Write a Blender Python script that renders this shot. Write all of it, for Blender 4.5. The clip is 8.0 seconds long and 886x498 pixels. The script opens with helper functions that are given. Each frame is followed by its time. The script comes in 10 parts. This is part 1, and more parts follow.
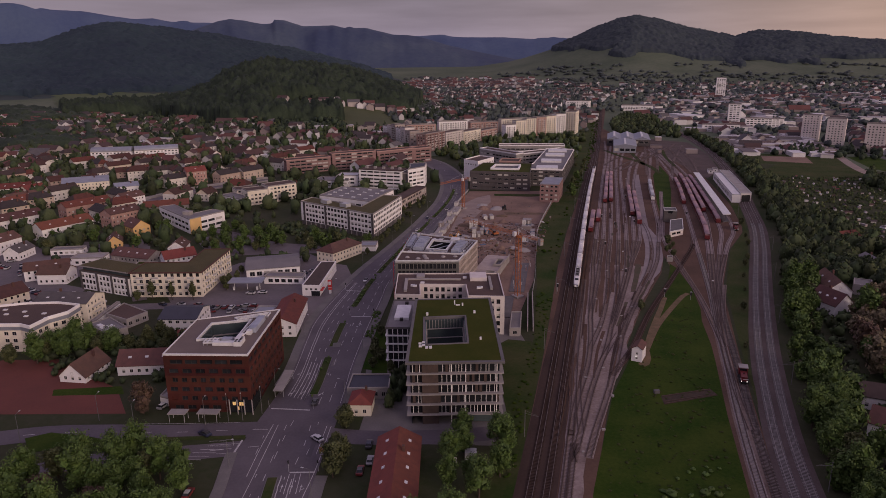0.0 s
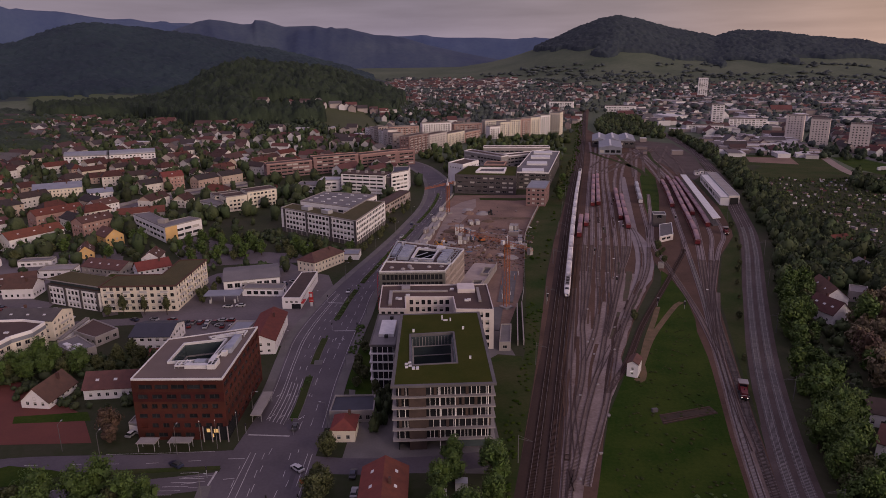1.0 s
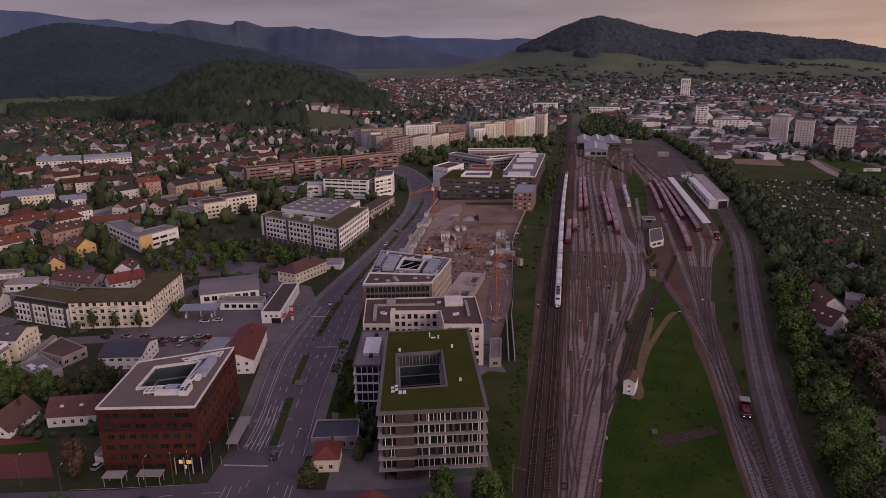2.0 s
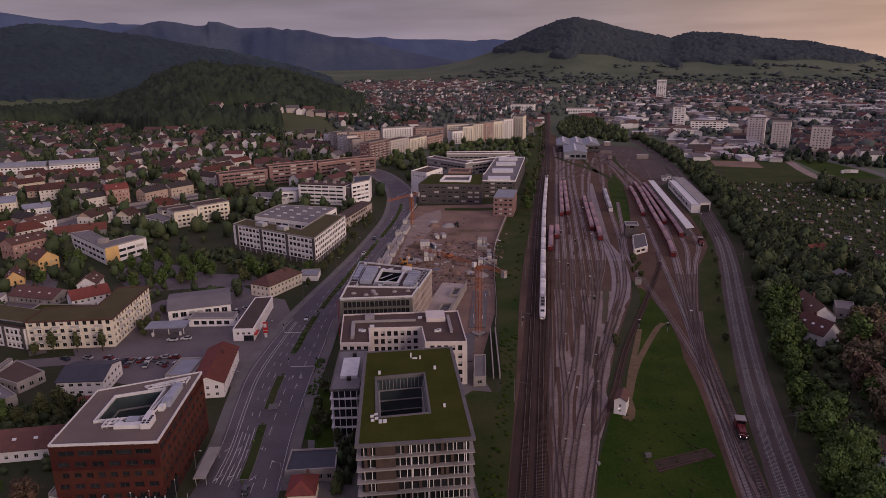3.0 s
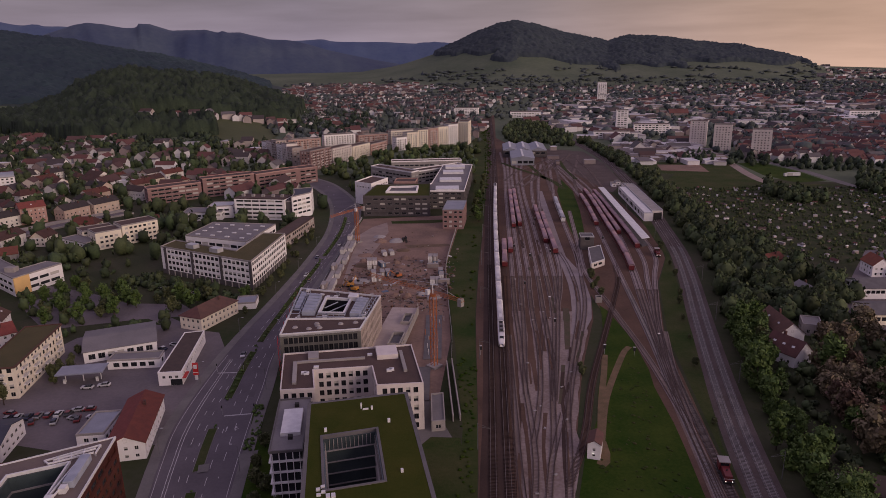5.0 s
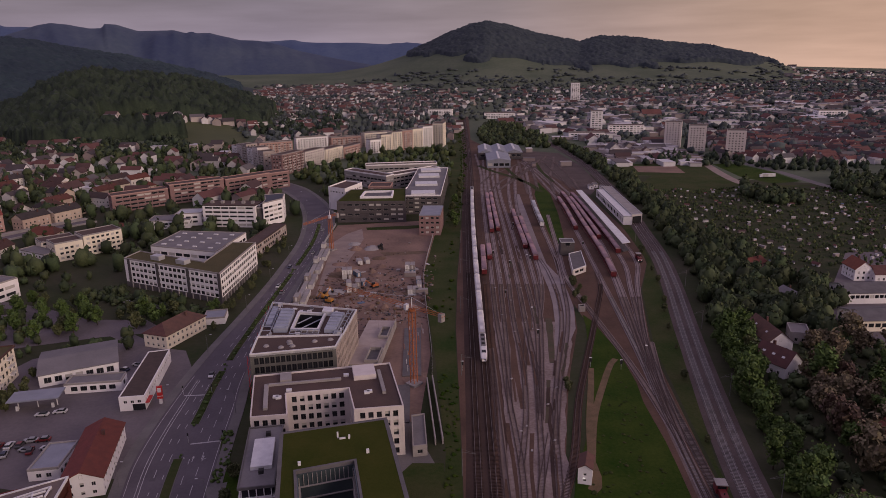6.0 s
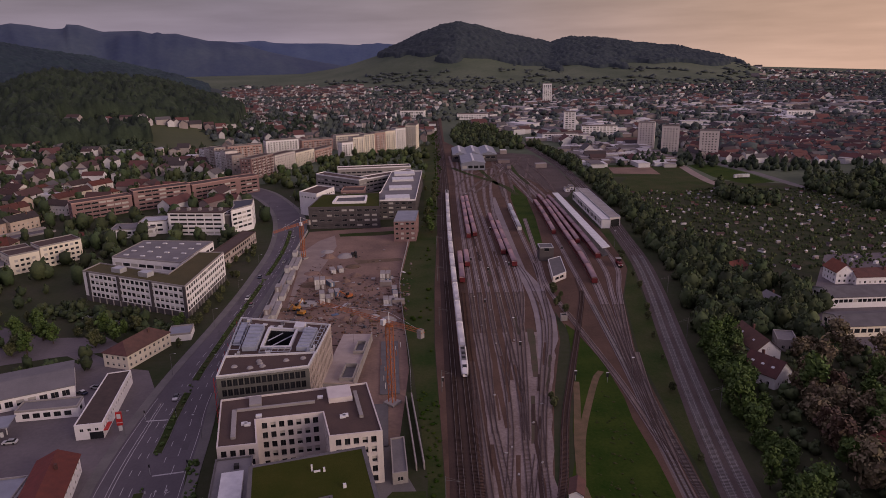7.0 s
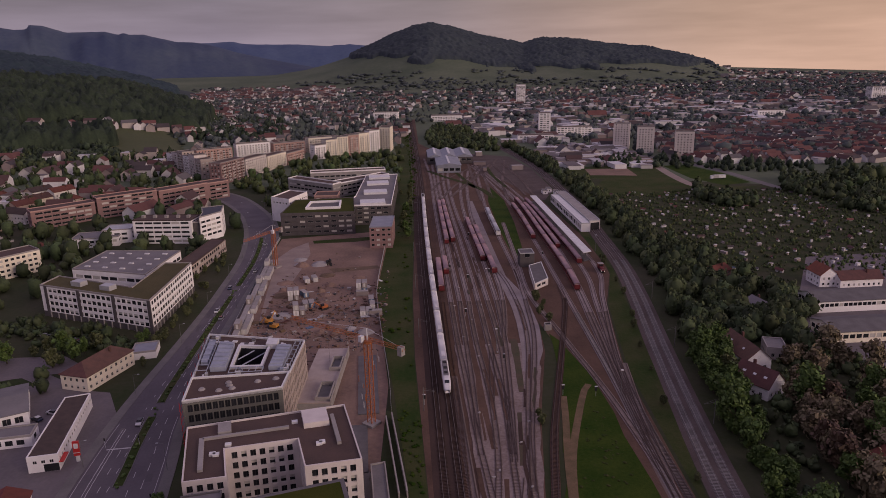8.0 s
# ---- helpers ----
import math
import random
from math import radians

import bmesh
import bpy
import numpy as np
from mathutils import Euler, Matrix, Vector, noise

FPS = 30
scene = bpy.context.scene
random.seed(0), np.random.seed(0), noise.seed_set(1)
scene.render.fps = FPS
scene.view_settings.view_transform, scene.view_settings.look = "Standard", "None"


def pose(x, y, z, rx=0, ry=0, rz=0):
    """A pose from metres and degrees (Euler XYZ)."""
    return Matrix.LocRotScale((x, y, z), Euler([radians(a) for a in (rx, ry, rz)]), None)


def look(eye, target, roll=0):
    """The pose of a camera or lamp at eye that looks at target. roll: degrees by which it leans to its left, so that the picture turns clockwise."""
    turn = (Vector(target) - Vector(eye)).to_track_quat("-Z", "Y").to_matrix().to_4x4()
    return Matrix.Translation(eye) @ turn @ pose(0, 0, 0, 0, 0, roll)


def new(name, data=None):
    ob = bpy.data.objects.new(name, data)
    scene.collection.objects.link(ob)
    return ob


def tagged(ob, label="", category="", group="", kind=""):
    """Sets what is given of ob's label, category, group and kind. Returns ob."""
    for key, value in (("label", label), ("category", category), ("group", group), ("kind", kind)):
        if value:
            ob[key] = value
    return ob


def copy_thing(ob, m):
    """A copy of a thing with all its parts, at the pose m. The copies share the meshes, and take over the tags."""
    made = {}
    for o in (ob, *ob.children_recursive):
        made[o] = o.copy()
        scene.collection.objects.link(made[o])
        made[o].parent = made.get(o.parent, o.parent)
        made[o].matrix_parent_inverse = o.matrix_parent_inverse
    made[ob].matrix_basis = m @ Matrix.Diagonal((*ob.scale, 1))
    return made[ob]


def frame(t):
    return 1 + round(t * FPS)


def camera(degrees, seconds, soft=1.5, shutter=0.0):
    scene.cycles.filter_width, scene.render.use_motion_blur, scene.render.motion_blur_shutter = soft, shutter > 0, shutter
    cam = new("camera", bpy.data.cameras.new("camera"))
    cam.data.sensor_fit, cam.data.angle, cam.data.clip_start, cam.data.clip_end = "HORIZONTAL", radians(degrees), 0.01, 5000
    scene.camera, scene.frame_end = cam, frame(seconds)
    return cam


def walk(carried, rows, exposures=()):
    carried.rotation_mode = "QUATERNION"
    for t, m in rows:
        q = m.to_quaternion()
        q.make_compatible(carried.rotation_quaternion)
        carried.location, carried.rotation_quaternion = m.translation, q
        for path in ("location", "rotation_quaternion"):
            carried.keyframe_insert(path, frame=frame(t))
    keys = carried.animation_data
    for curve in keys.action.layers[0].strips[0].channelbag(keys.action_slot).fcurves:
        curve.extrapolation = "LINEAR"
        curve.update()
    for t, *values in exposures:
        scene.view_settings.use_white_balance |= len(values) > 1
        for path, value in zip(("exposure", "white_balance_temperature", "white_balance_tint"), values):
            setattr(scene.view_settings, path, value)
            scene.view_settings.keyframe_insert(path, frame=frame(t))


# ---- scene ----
# ---------------------------------------------------------------- camera and walk
cam = camera(66.6, 8.0, soft=0.55)
PATH = [
    (0.0, (13.64, 0.00, 104.74), (-9.611, 93.374, 77.528), -0.54),
    (0.5, (11.79, 5.79, 105.20), (-10.207, 99.471, 77.992), -0.59),
    (1.0, (9.94, 11.58, 105.65), (-10.972, 105.510, 78.446), -0.64),
    (1.5, (8.14, 17.39, 106.12), (-11.693, 111.554, 78.933), -0.67),
    (3.0, (3.28, 35.00, 107.80), (-12.130, 130.024, 80.729), -0.74),
    (3.5, (1.83, 40.95, 108.41), (-11.590, 136.302, 81.423), -0.77),
    (4.0, (0.49, 46.91, 109.01), (-10.865, 142.553, 82.100), -0.80),
    (4.5, (-0.77, 52.89, 109.54), (-10.093, 148.756, 82.661), -0.84),
    (6.0, (-4.24, 70.83, 110.82), (-7.888, 167.095, 83.974), -0.95),
    (6.5, (-5.28, 76.84, 111.09), (-6.994, 173.151, 84.251), -0.99),
    (7.0, (-6.21, 82.87, 111.23), (-5.894, 179.203, 84.410), -1.03),
    (7.5, (-7.08, 88.90, 111.28), (-4.767, 185.221, 84.507), -1.08),
    (8.0, (-7.94, 94.92, 111.28), (-3.841, 191.182, 84.527), -1.12),
]
walk(cam, [(t, look(eye, target, roll)) for t, eye, target, roll in PATH])

# ---------------------------------------------------------------- dusk sky and low western sun
SUN_AZ, SUN_EL = 126.0, 14.0          # degrees from +y towards +x, and above the horizon
sun_dir = Vector((math.sin(radians(SUN_AZ)) * math.cos(radians(SUN_EL)), math.cos(radians(SUN_AZ)) * math.cos(radians(SUN_EL)), math.sin(radians(SUN_EL))))
world = bpy.data.worlds.new("dusk")
scene.world = world
world.use_nodes = True
wn, wl = world.node_tree.nodes, world.node_tree.links
wn.clear()


def ramp_stops(node, stops):
    els = node.color_ramp.elements
    while len(els) < len(stops):
        els.new(0.5)
    for e, (p, c) in zip(els, stops):
        e.position, e.color = p, (*c, 1)


sky = wn.new("ShaderNodeTexSky")
sky.sky_type, sky.sun_disc = "NISHITA", False
sky.sun_elevation, sky.sun_rotation, sky.air_density, sky.dust_density = radians(SUN_EL), radians(SUN_AZ), 1.5, 4.0
sky_gain = wn.new("ShaderNodeVectorMath")
sky_gain.operation = "SCALE"
sky_gain.inputs[3].default_value = 0.06
wl.new(sky.outputs[0], sky_gain.inputs[0])
tc = wn.new("ShaderNodeTexCoord")
dot = wn.new("ShaderNodeVectorMath")
dot.operation = "DOT_PRODUCT"
dot.inputs[1].default_value = (math.sin(radians(75)), math.cos(radians(75)), 0.0)
wl.new(tc.outputs["Generated"], dot.inputs[0])
warm = wn.new("ShaderNodeValToRGB")           # cloud veil: mauve in the east, orange in the west
ramp_stops(warm, [(0.0, (0.262, 0.215, 0.275)), (0.30, (0.29, 0.228, 0.25)), (0.62, (0.475, 0.312, 0.245)), (1.0, (0.70, 0.42, 0.295))])
wl.new(dot.outputs["Value"], warm.inputs[0])
stretch = wn.new("ShaderNodeMapping")
stretch.inputs["Scale"].default_value = (3.0, 3.0, 26.0)
wl.new(tc.outputs["Generated"], stretch.inputs[0])
cloud = wn.new("ShaderNodeTexNoise")
cloud.inputs["Scale"].default_value, cloud.inputs["Detail"].default_value = 1.6, 6.0
wl.new(stretch.outputs[0], cloud.inputs["Vector"])
cloud_gain = wn.new("ShaderNodeMapRange")
cloud_gain.inputs[1].default_value, cloud_gain.inputs[2].default_value = 0.3, 0.7
cloud_gain.inputs[3].default_value, cloud_gain.inputs[4].default_value = 0.84, 1.14
wl.new(cloud.outputs["Fac"], cloud_gain.inputs[0])
low = wn.new("ShaderNodeSeparateXYZ")
wl.new(tc.outputs["Generated"], low.inputs[0])
glow_band = wn.new("ShaderNodeMapRange")      # paler towards the horizon
glow_band.inputs[1].default_value, glow_band.inputs[2].default_value = 0.0, 0.10
glow_band.inputs[3].default_value, glow_band.inputs[4].default_value = 1.46, 0.86
wl.new(low.outputs["Z"], glow_band.inputs[0])
gain = wn.new("ShaderNodeMath")
gain.operation = "MULTIPLY"
wl.new(cloud_gain.outputs[0], gain.inputs[0])
wl.new(glow_band.outputs[0], gain.inputs[1])
veil = wn.new("ShaderNodeVectorMath")
veil.operation = "SCALE"
wl.new(warm.outputs[0], veil.inputs[0])
wl.new(gain.outputs[0], veil.inputs[3])
sep = wn.new("ShaderNodeSeparateXYZ")
wl.new(tc.outputs["Generated"], sep.inputs[0])
rise = wn.new("ShaderNodeMapRange")
rise.inputs[1].default_value, rise.inputs[2].default_value = 0.12, 0.65
wl.new(sep.outputs["Z"], rise.inputs[0])
high = wn.new("ShaderNodeMix")               # brighter, cooler cloud deck overhead
high.data_type = "RGBA"
high.inputs[7].default_value = (0.455, 0.362, 0.54, 1)
wl.new(rise.outputs[0], high.inputs[0])
wl.new(veil.outputs[0], high.inputs[6])
both = wn.new("ShaderNodeMix")
both.data_type = "RGBA"
both.inputs[0].default_value = 0.85
wl.new(sky_gain.outputs[0], both.inputs[6])
wl.new(high.outputs[2], both.inputs[7])
bg = wn.new("ShaderNodeBackground")
bg.inputs[1].default_value = 1.0
wl.new(both.outputs[2], bg.inputs[0])
wout = wn.new("ShaderNodeOutputWorld")
wl.new(bg.outputs[0], wout.inputs[0])

sun = new("sun", bpy.data.lights.new("sun", "SUN"))
sun.data.energy, sun.data.angle, sun.data.color = 1.7, radians(34), (1.0, 0.775, 0.68)
sun.matrix_world = look((0, 0, 0), tuple(-sun_dir))
scene.view_settings.exposure = 0.0

# ---------------------------------------------------------------- materials
def mat(name, c1, c2=None, scale=0.3, rough=0.85, bump=0.0, bscale=8.0, metal=0.0, rand=0.0, island=0.0, spec=0.3, hues=None, fine=0.5):
    """Two-scale noise between two colours, with fine relief; rand / island: tone by object / by piece; hues: a row of colours chosen by piece or object."""
    m = bpy.data.materials.new(name)
    m.use_nodes = True
    n, l = m.node_tree.nodes, m.node_tree.links
    bsdf = n["Principled BSDF"]
    bsdf.inputs["Roughness"].default_value, bsdf.inputs["Metallic"].default_value = rough, metal
    bsdf.inputs["Specular IOR Level"].default_value = spec
    c2 = c2 or tuple(v * 0.72 for v in c1)
    geo = n.new("ShaderNodeNewGeometry")
    big, small = n.new("ShaderNodeTexNoise"), n.new("ShaderNodeTexNoise")
    for t, s, d in ((big, scale, 3.0), (small, scale * 14, 4.0)):
        t.inputs["Scale"].default_value, t.inputs["Detail"].default_value = s, d
        l.new(geo.outputs["Position"], t.inputs["Vector"])
    add = n.new("ShaderNodeMath")
    add.operation = "MULTIPLY_ADD"
    add.inputs[1].default_value = fine
    l.new(small.outputs["Fac"], add.inputs[0])
    l.new(big.outputs["Fac"], add.inputs[2])
    rng = n.new("ShaderNodeMapRange")
    rng.inputs[1].default_value, rng.inputs[2].default_value = 0.34 + 0.35 * fine, 0.66 + 0.65 * fine
    l.new(add.outputs[0], rng.inputs[0])
    mix = n.new("ShaderNodeMix")
    mix.data_type = "RGBA"
    mix.inputs[6].default_value, mix.inputs[7].default_value = (*c1, 1), (*c2, 1)
    l.new(rng.outputs[0], mix.inputs[0])
    col = mix.outputs[2]
    who = None
    if island:
        who = geo.outputs["Random Per Island"]
    elif rand or hues:
        info = n.new("ShaderNodeObjectInfo")
        who = info.outputs["Random"]
    if hues:
        ramp = n.new("ShaderNodeValToRGB")
        ramp.color_ramp.interpolation = "CONSTANT"
        ramp_stops(ramp, [(i / len(hues), h) for i, h in enumerate(hues)])
        l.new(who, ramp.inputs[0])
        mul = n.new("ShaderNodeMix")
        mul.data_type, mul.blend_type = "RGBA", "MULTIPLY"
        mul.inputs[0].default_value = 1.0
        l.new(ramp.outputs[0], mul.inputs[6])
        l.new(col, mul.inputs[7])
        col = mul.outputs[2]
    elif who:
        amt = rand or island
        hv = n.new("ShaderNodeHueSaturation")
        mr = n.new("ShaderNodeMapRange")
        mr.inputs[3].default_value, mr.inputs[4].default_value = 1 - amt, 1 + amt
        l.new(who, mr.inputs[0])
        l.new(mr.outputs[0], hv.inputs["Value"])
        mh = n.new("ShaderNodeMath")
        mh.operation = "MULTIPLY_ADD"
        mh.inputs[1].default_value, mh.inputs[2].default_value = amt * 0.12, 0.5 - amt * 0.06
        wob = n.new("ShaderNodeMath")
        wob.operation, wob.inputs[1].default_value = "MULTIPLY", 7.31
        frac = n.new("ShaderNodeMath")
        frac.operation = "FRACT"
        l.new(who, wob.inputs[0])
        l.new(wob.outputs[0], frac.inputs[0])
        l.new(frac.outputs[0], mh.inputs[0])
        l.new(mh.outputs[0], hv.inputs["Hue"])
        l.new(col, hv.inputs["Color"])
        col = hv.outputs[0]
    l.new(col, bsdf.inputs["Base Color"])
    if bump:
        bt = n.new("ShaderNodeTexNoise")
        bt.inputs["Scale"].default_value, bt.inputs["Detail"].default_value = bscale, 4.0
        l.new(geo.outputs["Position"], bt.inputs["Vector"])
        b = n.new("ShaderNodeBump")
        b.inputs["Strength"].default_value, b.inputs["Distance"].default_value = min(1.0, bump), 0.15
        l.new(bt.outputs["Fac"], b.inputs["Height"])
        l.new(b.outputs[0], bsdf.inputs["Normal"])
    return m


def glow(name, colour, power):
    m = bpy.data.materials.new(name)
    m.use_nodes = True
    b = m.node_tree.nodes["Principled BSDF"]
    b.inputs["Base Color"].default_value = (*colour, 1)
    b.inputs["Emission Color"].default_value = (*colour, 1)
    b.inputs["Emission Strength"].default_value = power
    return m


m_ground = mat("meadow and town soil", (0.030, 0.042, 0.016), (0.058, 0.055, 0.036), 0.03, bump=0.5, bscale=1.5, spec=0.08)
m_farland = mat("valley fields and woods", (0.072, 0.092, 0.060), (0.128, 0.146, 0.098), 0.005, bump=0.6, bscale=0.05, spec=0.08)
m_forest = mat("forest floor and canopy", (0.020, 0.029, 0.017), (0.036, 0.048, 0.025), 0.012, bump=1.0, bscale=0.12, spec=0.08)
# base colour carries the blue of distance haze
m_ridge_haze = mat("distant ridge forest with haze blue", (0.050, 0.074, 0.150), (0.078, 0.108, 0.176), 0.0035, bump=1.0, bscale=0.03)
m_asphalt = mat("worn asphalt", (0.122, 0.104, 0.118), (0.082, 0.070, 0.080), 0.08, rough=0.8, bump=0.15, bscale=12)
m_asphalt_old = mat("patched yard asphalt", (0.165, 0.14, 0.146), (0.11, 0.095, 0.10), 0.06, rough=0.85, bump=0.15, bscale=10)
m_asphalt_dark = mat("dark asphalt repair", (0.095, 0.083, 0.092), (0.075, 0.066, 0.072), 0.3, rough=0.8, bump=0.1)
m_paving = mat("pale concrete paving", (0.17, 0.155, 0.15), (0.12, 0.11, 0.108), 0.15, bump=0.1)
m_paint = mat("worn road paint", (0.54, 0.52, 0.52), (0.27, 0.25, 0.25), 0.8, rough=0.7)
m_ballast = mat("rusty track ballast", (0.135, 0.083, 0.062), (0.080, 0.051, 0.039), 0.06, bump=0.6, bscale=9, spec=0.08)
m_ballast_dark = mat("dark main line ballast", (0.074, 0.049, 0.041), (0.050, 0.034, 0.029), 0.07, bump=0.6, bscale=9, spec=0.08)
m_ballast_pale = mat("pale new ballast", (0.285, 0.240, 0.240), (0.200, 0.165, 0.165), 0.08, bump=0.6, bscale=9)
m_rail = mat("worn steel rail", (0.20, 0.17, 0.16), (0.13, 0.105, 0.10), 0.5, rough=0.45, metal=0.6)
m_rail_bright = mat("polished rail", (0.34, 0.30, 0.29), (0.24, 0.20, 0.19), 0.5, rough=0.4, metal=0.5)
m_bed_grey = mat("grey siding ballast", (0.350, 0.288, 0.272), (0.220, 0.172, 0.160), 0.10, bump=0.6, bscale=9, spec=0.08)
m_lane = mat("compacted pale gravel", (0.30, 0.235, 0.205), (0.22, 0.17, 0.148), 0.15, bump=0.3)
m_rust_bed = mat("grey track ballast", (0.225, 0.178, 0.160), (0.115, 0.083, 0.070), 0.045, bump=0.6, bscale=9, spec=0.08)
m_rail_rust = mat("rusted rail", (0.080, 0.050, 0.040), (0.055, 0.036, 0.03), 0.5, rough=0.7)
m_rail_stain = mat("rust and oil beside the rails", (0.085, 0.062, 0.055), (0.15, 0.115, 0.103), 0.35, bump=0.4, bscale=9, spec=0.1)
m_sleeper = mat("weathered sleeper", (0.165, 0.138, 0.13), (0.115, 0.094, 0.088), 0.6, island=0.25)
m_sleeper_c = mat("concrete sleeper", (0.25, 0.23, 0.22), (0.18, 0.165, 0.16), 0.6, island=0.15)
m_grass = mat("rough meadow grass", (0.015, 0.040, 0.003), (0.046, 0.066, 0.010), 0.07, bump=0.8, bscale=3, spec=0.08)
m_weeds = mat("trackside weeds and scrub", (0.024, 0.046, 0.009), (0.062, 0.062, 0.026), 0.06, bump=0.8, bscale=3, spec=0.08)
m_sedum = mat("green sedum roof", (0.032, 0.043, 0.005), (0.053, 0.054, 0.010), 0.10, bump=0.6, bscale=4, spec=0.08)
m_earth = mat("churned building-site earth", (0.270, 0.180, 0.140), (0.150, 0.104, 0.086), 0.05, bump=0.8, bscale=1.2, spec=0.08)
m_mud = mat("dry clay track", (0.16, 0.105, 0.065), (0.10, 0.07, 0.045), 0.2, bump=0.5, bscale=4)
m_tartan = mat("red sports court", (0.145, 0.045, 0.034), (0.112, 0.037, 0.029), 0.1)
m_concrete = mat("raw concrete", (0.34, 0.31, 0.30), (0.25, 0.23, 0.22), 0.2, bump=0.1)
m_concrete_d = mat("dark stained concrete", (0.14, 0.13, 0.135), (0.10, 0.092, 0.095), 0.3)
m_white = mat("white render", (0.84, 0.81, 0.81), (0.74, 0.71, 0.705), 0.25, bump=0.05)
m_pale = mat("pale rose-white stone", (0.66, 0.60, 0.57), (0.56, 0.50, 0.48), 0.3, bump=0.05)
m_cream = mat("cream render", (0.79, 0.72, 0.60), (0.68, 0.61, 0.50), 0.25, bump=0.05)
m_yellow = mat("yellow render", (0.72, 0.47, 0.20), (0.60, 0.39, 0.17), 0.25)
m_pink = mat("pinkish brown brick facade", (0.27, 0.165, 0.155), (0.21, 0.130, 0.125), 0.3)
m_salmon = mat("salmon render", (0.44, 0.275, 0.235), (0.36, 0.23, 0.20), 0.3)
m_redpanel = mat("rust red facade panels", (0.080, 0.020, 0.015), (0.050, 0.015, 0.012), 0.35, rough=0.6, rand=0.25)
m_greybrick = mat("dark grey brick", (0.105, 0.092, 0.092), (0.075, 0.066, 0.068), 0.4)
m_greyglass = mat("grey-green facade band", (0.15, 0.145, 0.13), (0.11, 0.105, 0.097), 0.4, rough=0.5)
m_beige = mat("beige stone facade", (0.42, 0.35, 0.315), (0.33, 0.275, 0.25), 0.3)
m_drysedum = mat("dry brownish sedum roof", (0.085, 0.068, 0.026), (0.060, 0.052, 0.018), 0.12, bump=0.6, bscale=4)
m_pole = mat("grey galvanised pole", (0.17, 0.165, 0.165), (0.12, 0.115, 0.115), 1.0, rough=0.6)
m_browncl = mat("brown cladding", (0.080, 0.055, 0.048), (0.056, 0.040, 0.036), 0.5)
m_glass = mat("dark window glass", (0.014, 0.015, 0.018), (0.026, 0.027, 0.031), 0.2, rough=0.16, spec=0.3, rand=0.4)
m_glass_bl = mat("bluish glazing", (0.05, 0.065, 0.07), (0.07, 0.09, 0.095), 0.2, rough=0.1, spec=0.7)
m_frame = mat("pale window frame", (0.52, 0.50, 0.48), (0.44, 0.42, 0.40), 1.0)
m_frame_d = mat("dark window frame", (0.06, 0.055, 0.055), (0.045, 0.042, 0.042), 1.0)
m_curtain = mat("pale blind", (0.50, 0.47, 0.44), (0.42, 0.40, 0.37), 0.9)
m_roofgrav = mat("brown gravel roof", (0.098, 0.062, 0.052), (0.070, 0.046, 0.041), 0.15, bump=0.4, bscale=6)
m_roofgrey = mat("grey flat roof", (0.20, 0.185, 0.19), (0.145, 0.135, 0.14), 0.12, bump=0.2)
m_rooftop = mat("taupe bitumen roof", (0.172, 0.131, 0.116), (0.135, 0.104, 0.094), 0.12, bump=0.3, bscale=5)
m_metal = mat("pale sheet metal", (0.52, 0.52, 0.54), (0.40, 0.40, 0.42), 0.3, rough=0.45, metal=0.35)
m_zinc = mat("blue-grey metal roof", (0.30, 0.31, 0.36), (0.23, 0.24, 0.28), 0.2, rough=0.5, metal=0.3)
m_steelwhite = mat("white painted steel", (0.70, 0.69, 0.69), (0.55, 0.54, 0.55), 0.5, rough=0.5)
m_tile_red = mat("red clay tiles", (0.185, 0.054, 0.038), (0.13, 0.042, 0.032), 0.5, rand=0.22, bump=0.4, bscale=5)
m_tile_brown = mat("brown roof tiles", (0.125, 0.062, 0.05), (0.085, 0.046, 0.04), 0.5, rand=0.25, bump=0.4, bscale=5)
m_tile_any = mat("weathered roof tiles", (1.0, 0.98, 0.96), (0.68, 0.67, 0.66), 0.4, bump=0.4, bscale=5,
                 hues=[(0.115, 0.044, 0.034), (0.078, 0.042, 0.036), (0.135, 0.046, 0.034), (0.065, 0.046, 0.043), (0.088, 0.040, 0.033), (0.052, 0.043, 0.044)])
m_wall_any = mat("house render", (1.0, 0.99, 0.98), (0.82, 0.80, 0.79), 0.3,
                 hues=[(0.70, 0.67, 0.64), (0.68, 0.60, 0.49), (0.74, 0.71, 0.69), (0.56, 0.46, 0.38), (0.72, 0.68, 0.63), (0.48, 0.37, 0.31)])
m_tile_far = mat("distant roofs", (1.0, 0.98, 0.96), (0.7, 0.69, 0.68), 0.05, island=1.0,
                 hues=[(0.132, 0.060, 0.056), (0.088, 0.054, 0.053), (0.150, 0.066, 0.060), (0.07, 0.058, 0.062), (0.098, 0.056, 0.054), (0.125, 0.115, 0.12)])
# pale hues lean slightly blue, a haze tint in the wall colour
m_wall_far = mat("distant walls, whites cooled for haze", (1.0, 0.99, 0.98), (0.8, 0.78, 0.77), 0.05, island=1.0,
                 hues=[(0.66, 0.65, 0.67), (0.44, 0.39, 0.37), (0.78, 0.77, 0.79), (0.34, 0.29, 0.28), (0.52, 0.50, 0.51), (0.26, 0.21, 0.21)])
m_flat_far = mat("distant flat roofs", (1.0, 0.99, 0.98), (0.75, 0.74, 0.74), 0.03, island=1.0,
                 hues=[(0.48, 0.46, 0.47), (0.24, 0.22, 0.23), (0.66, 0.65, 0.66), (0.16, 0.14, 0.145), (0.34, 0.31, 0.31), (0.13, 0.09, 0.08)])
m_bark = mat("bark", (0.075, 0.055, 0.042), (0.045, 0.034, 0.028), 1.5, bump=0.5)
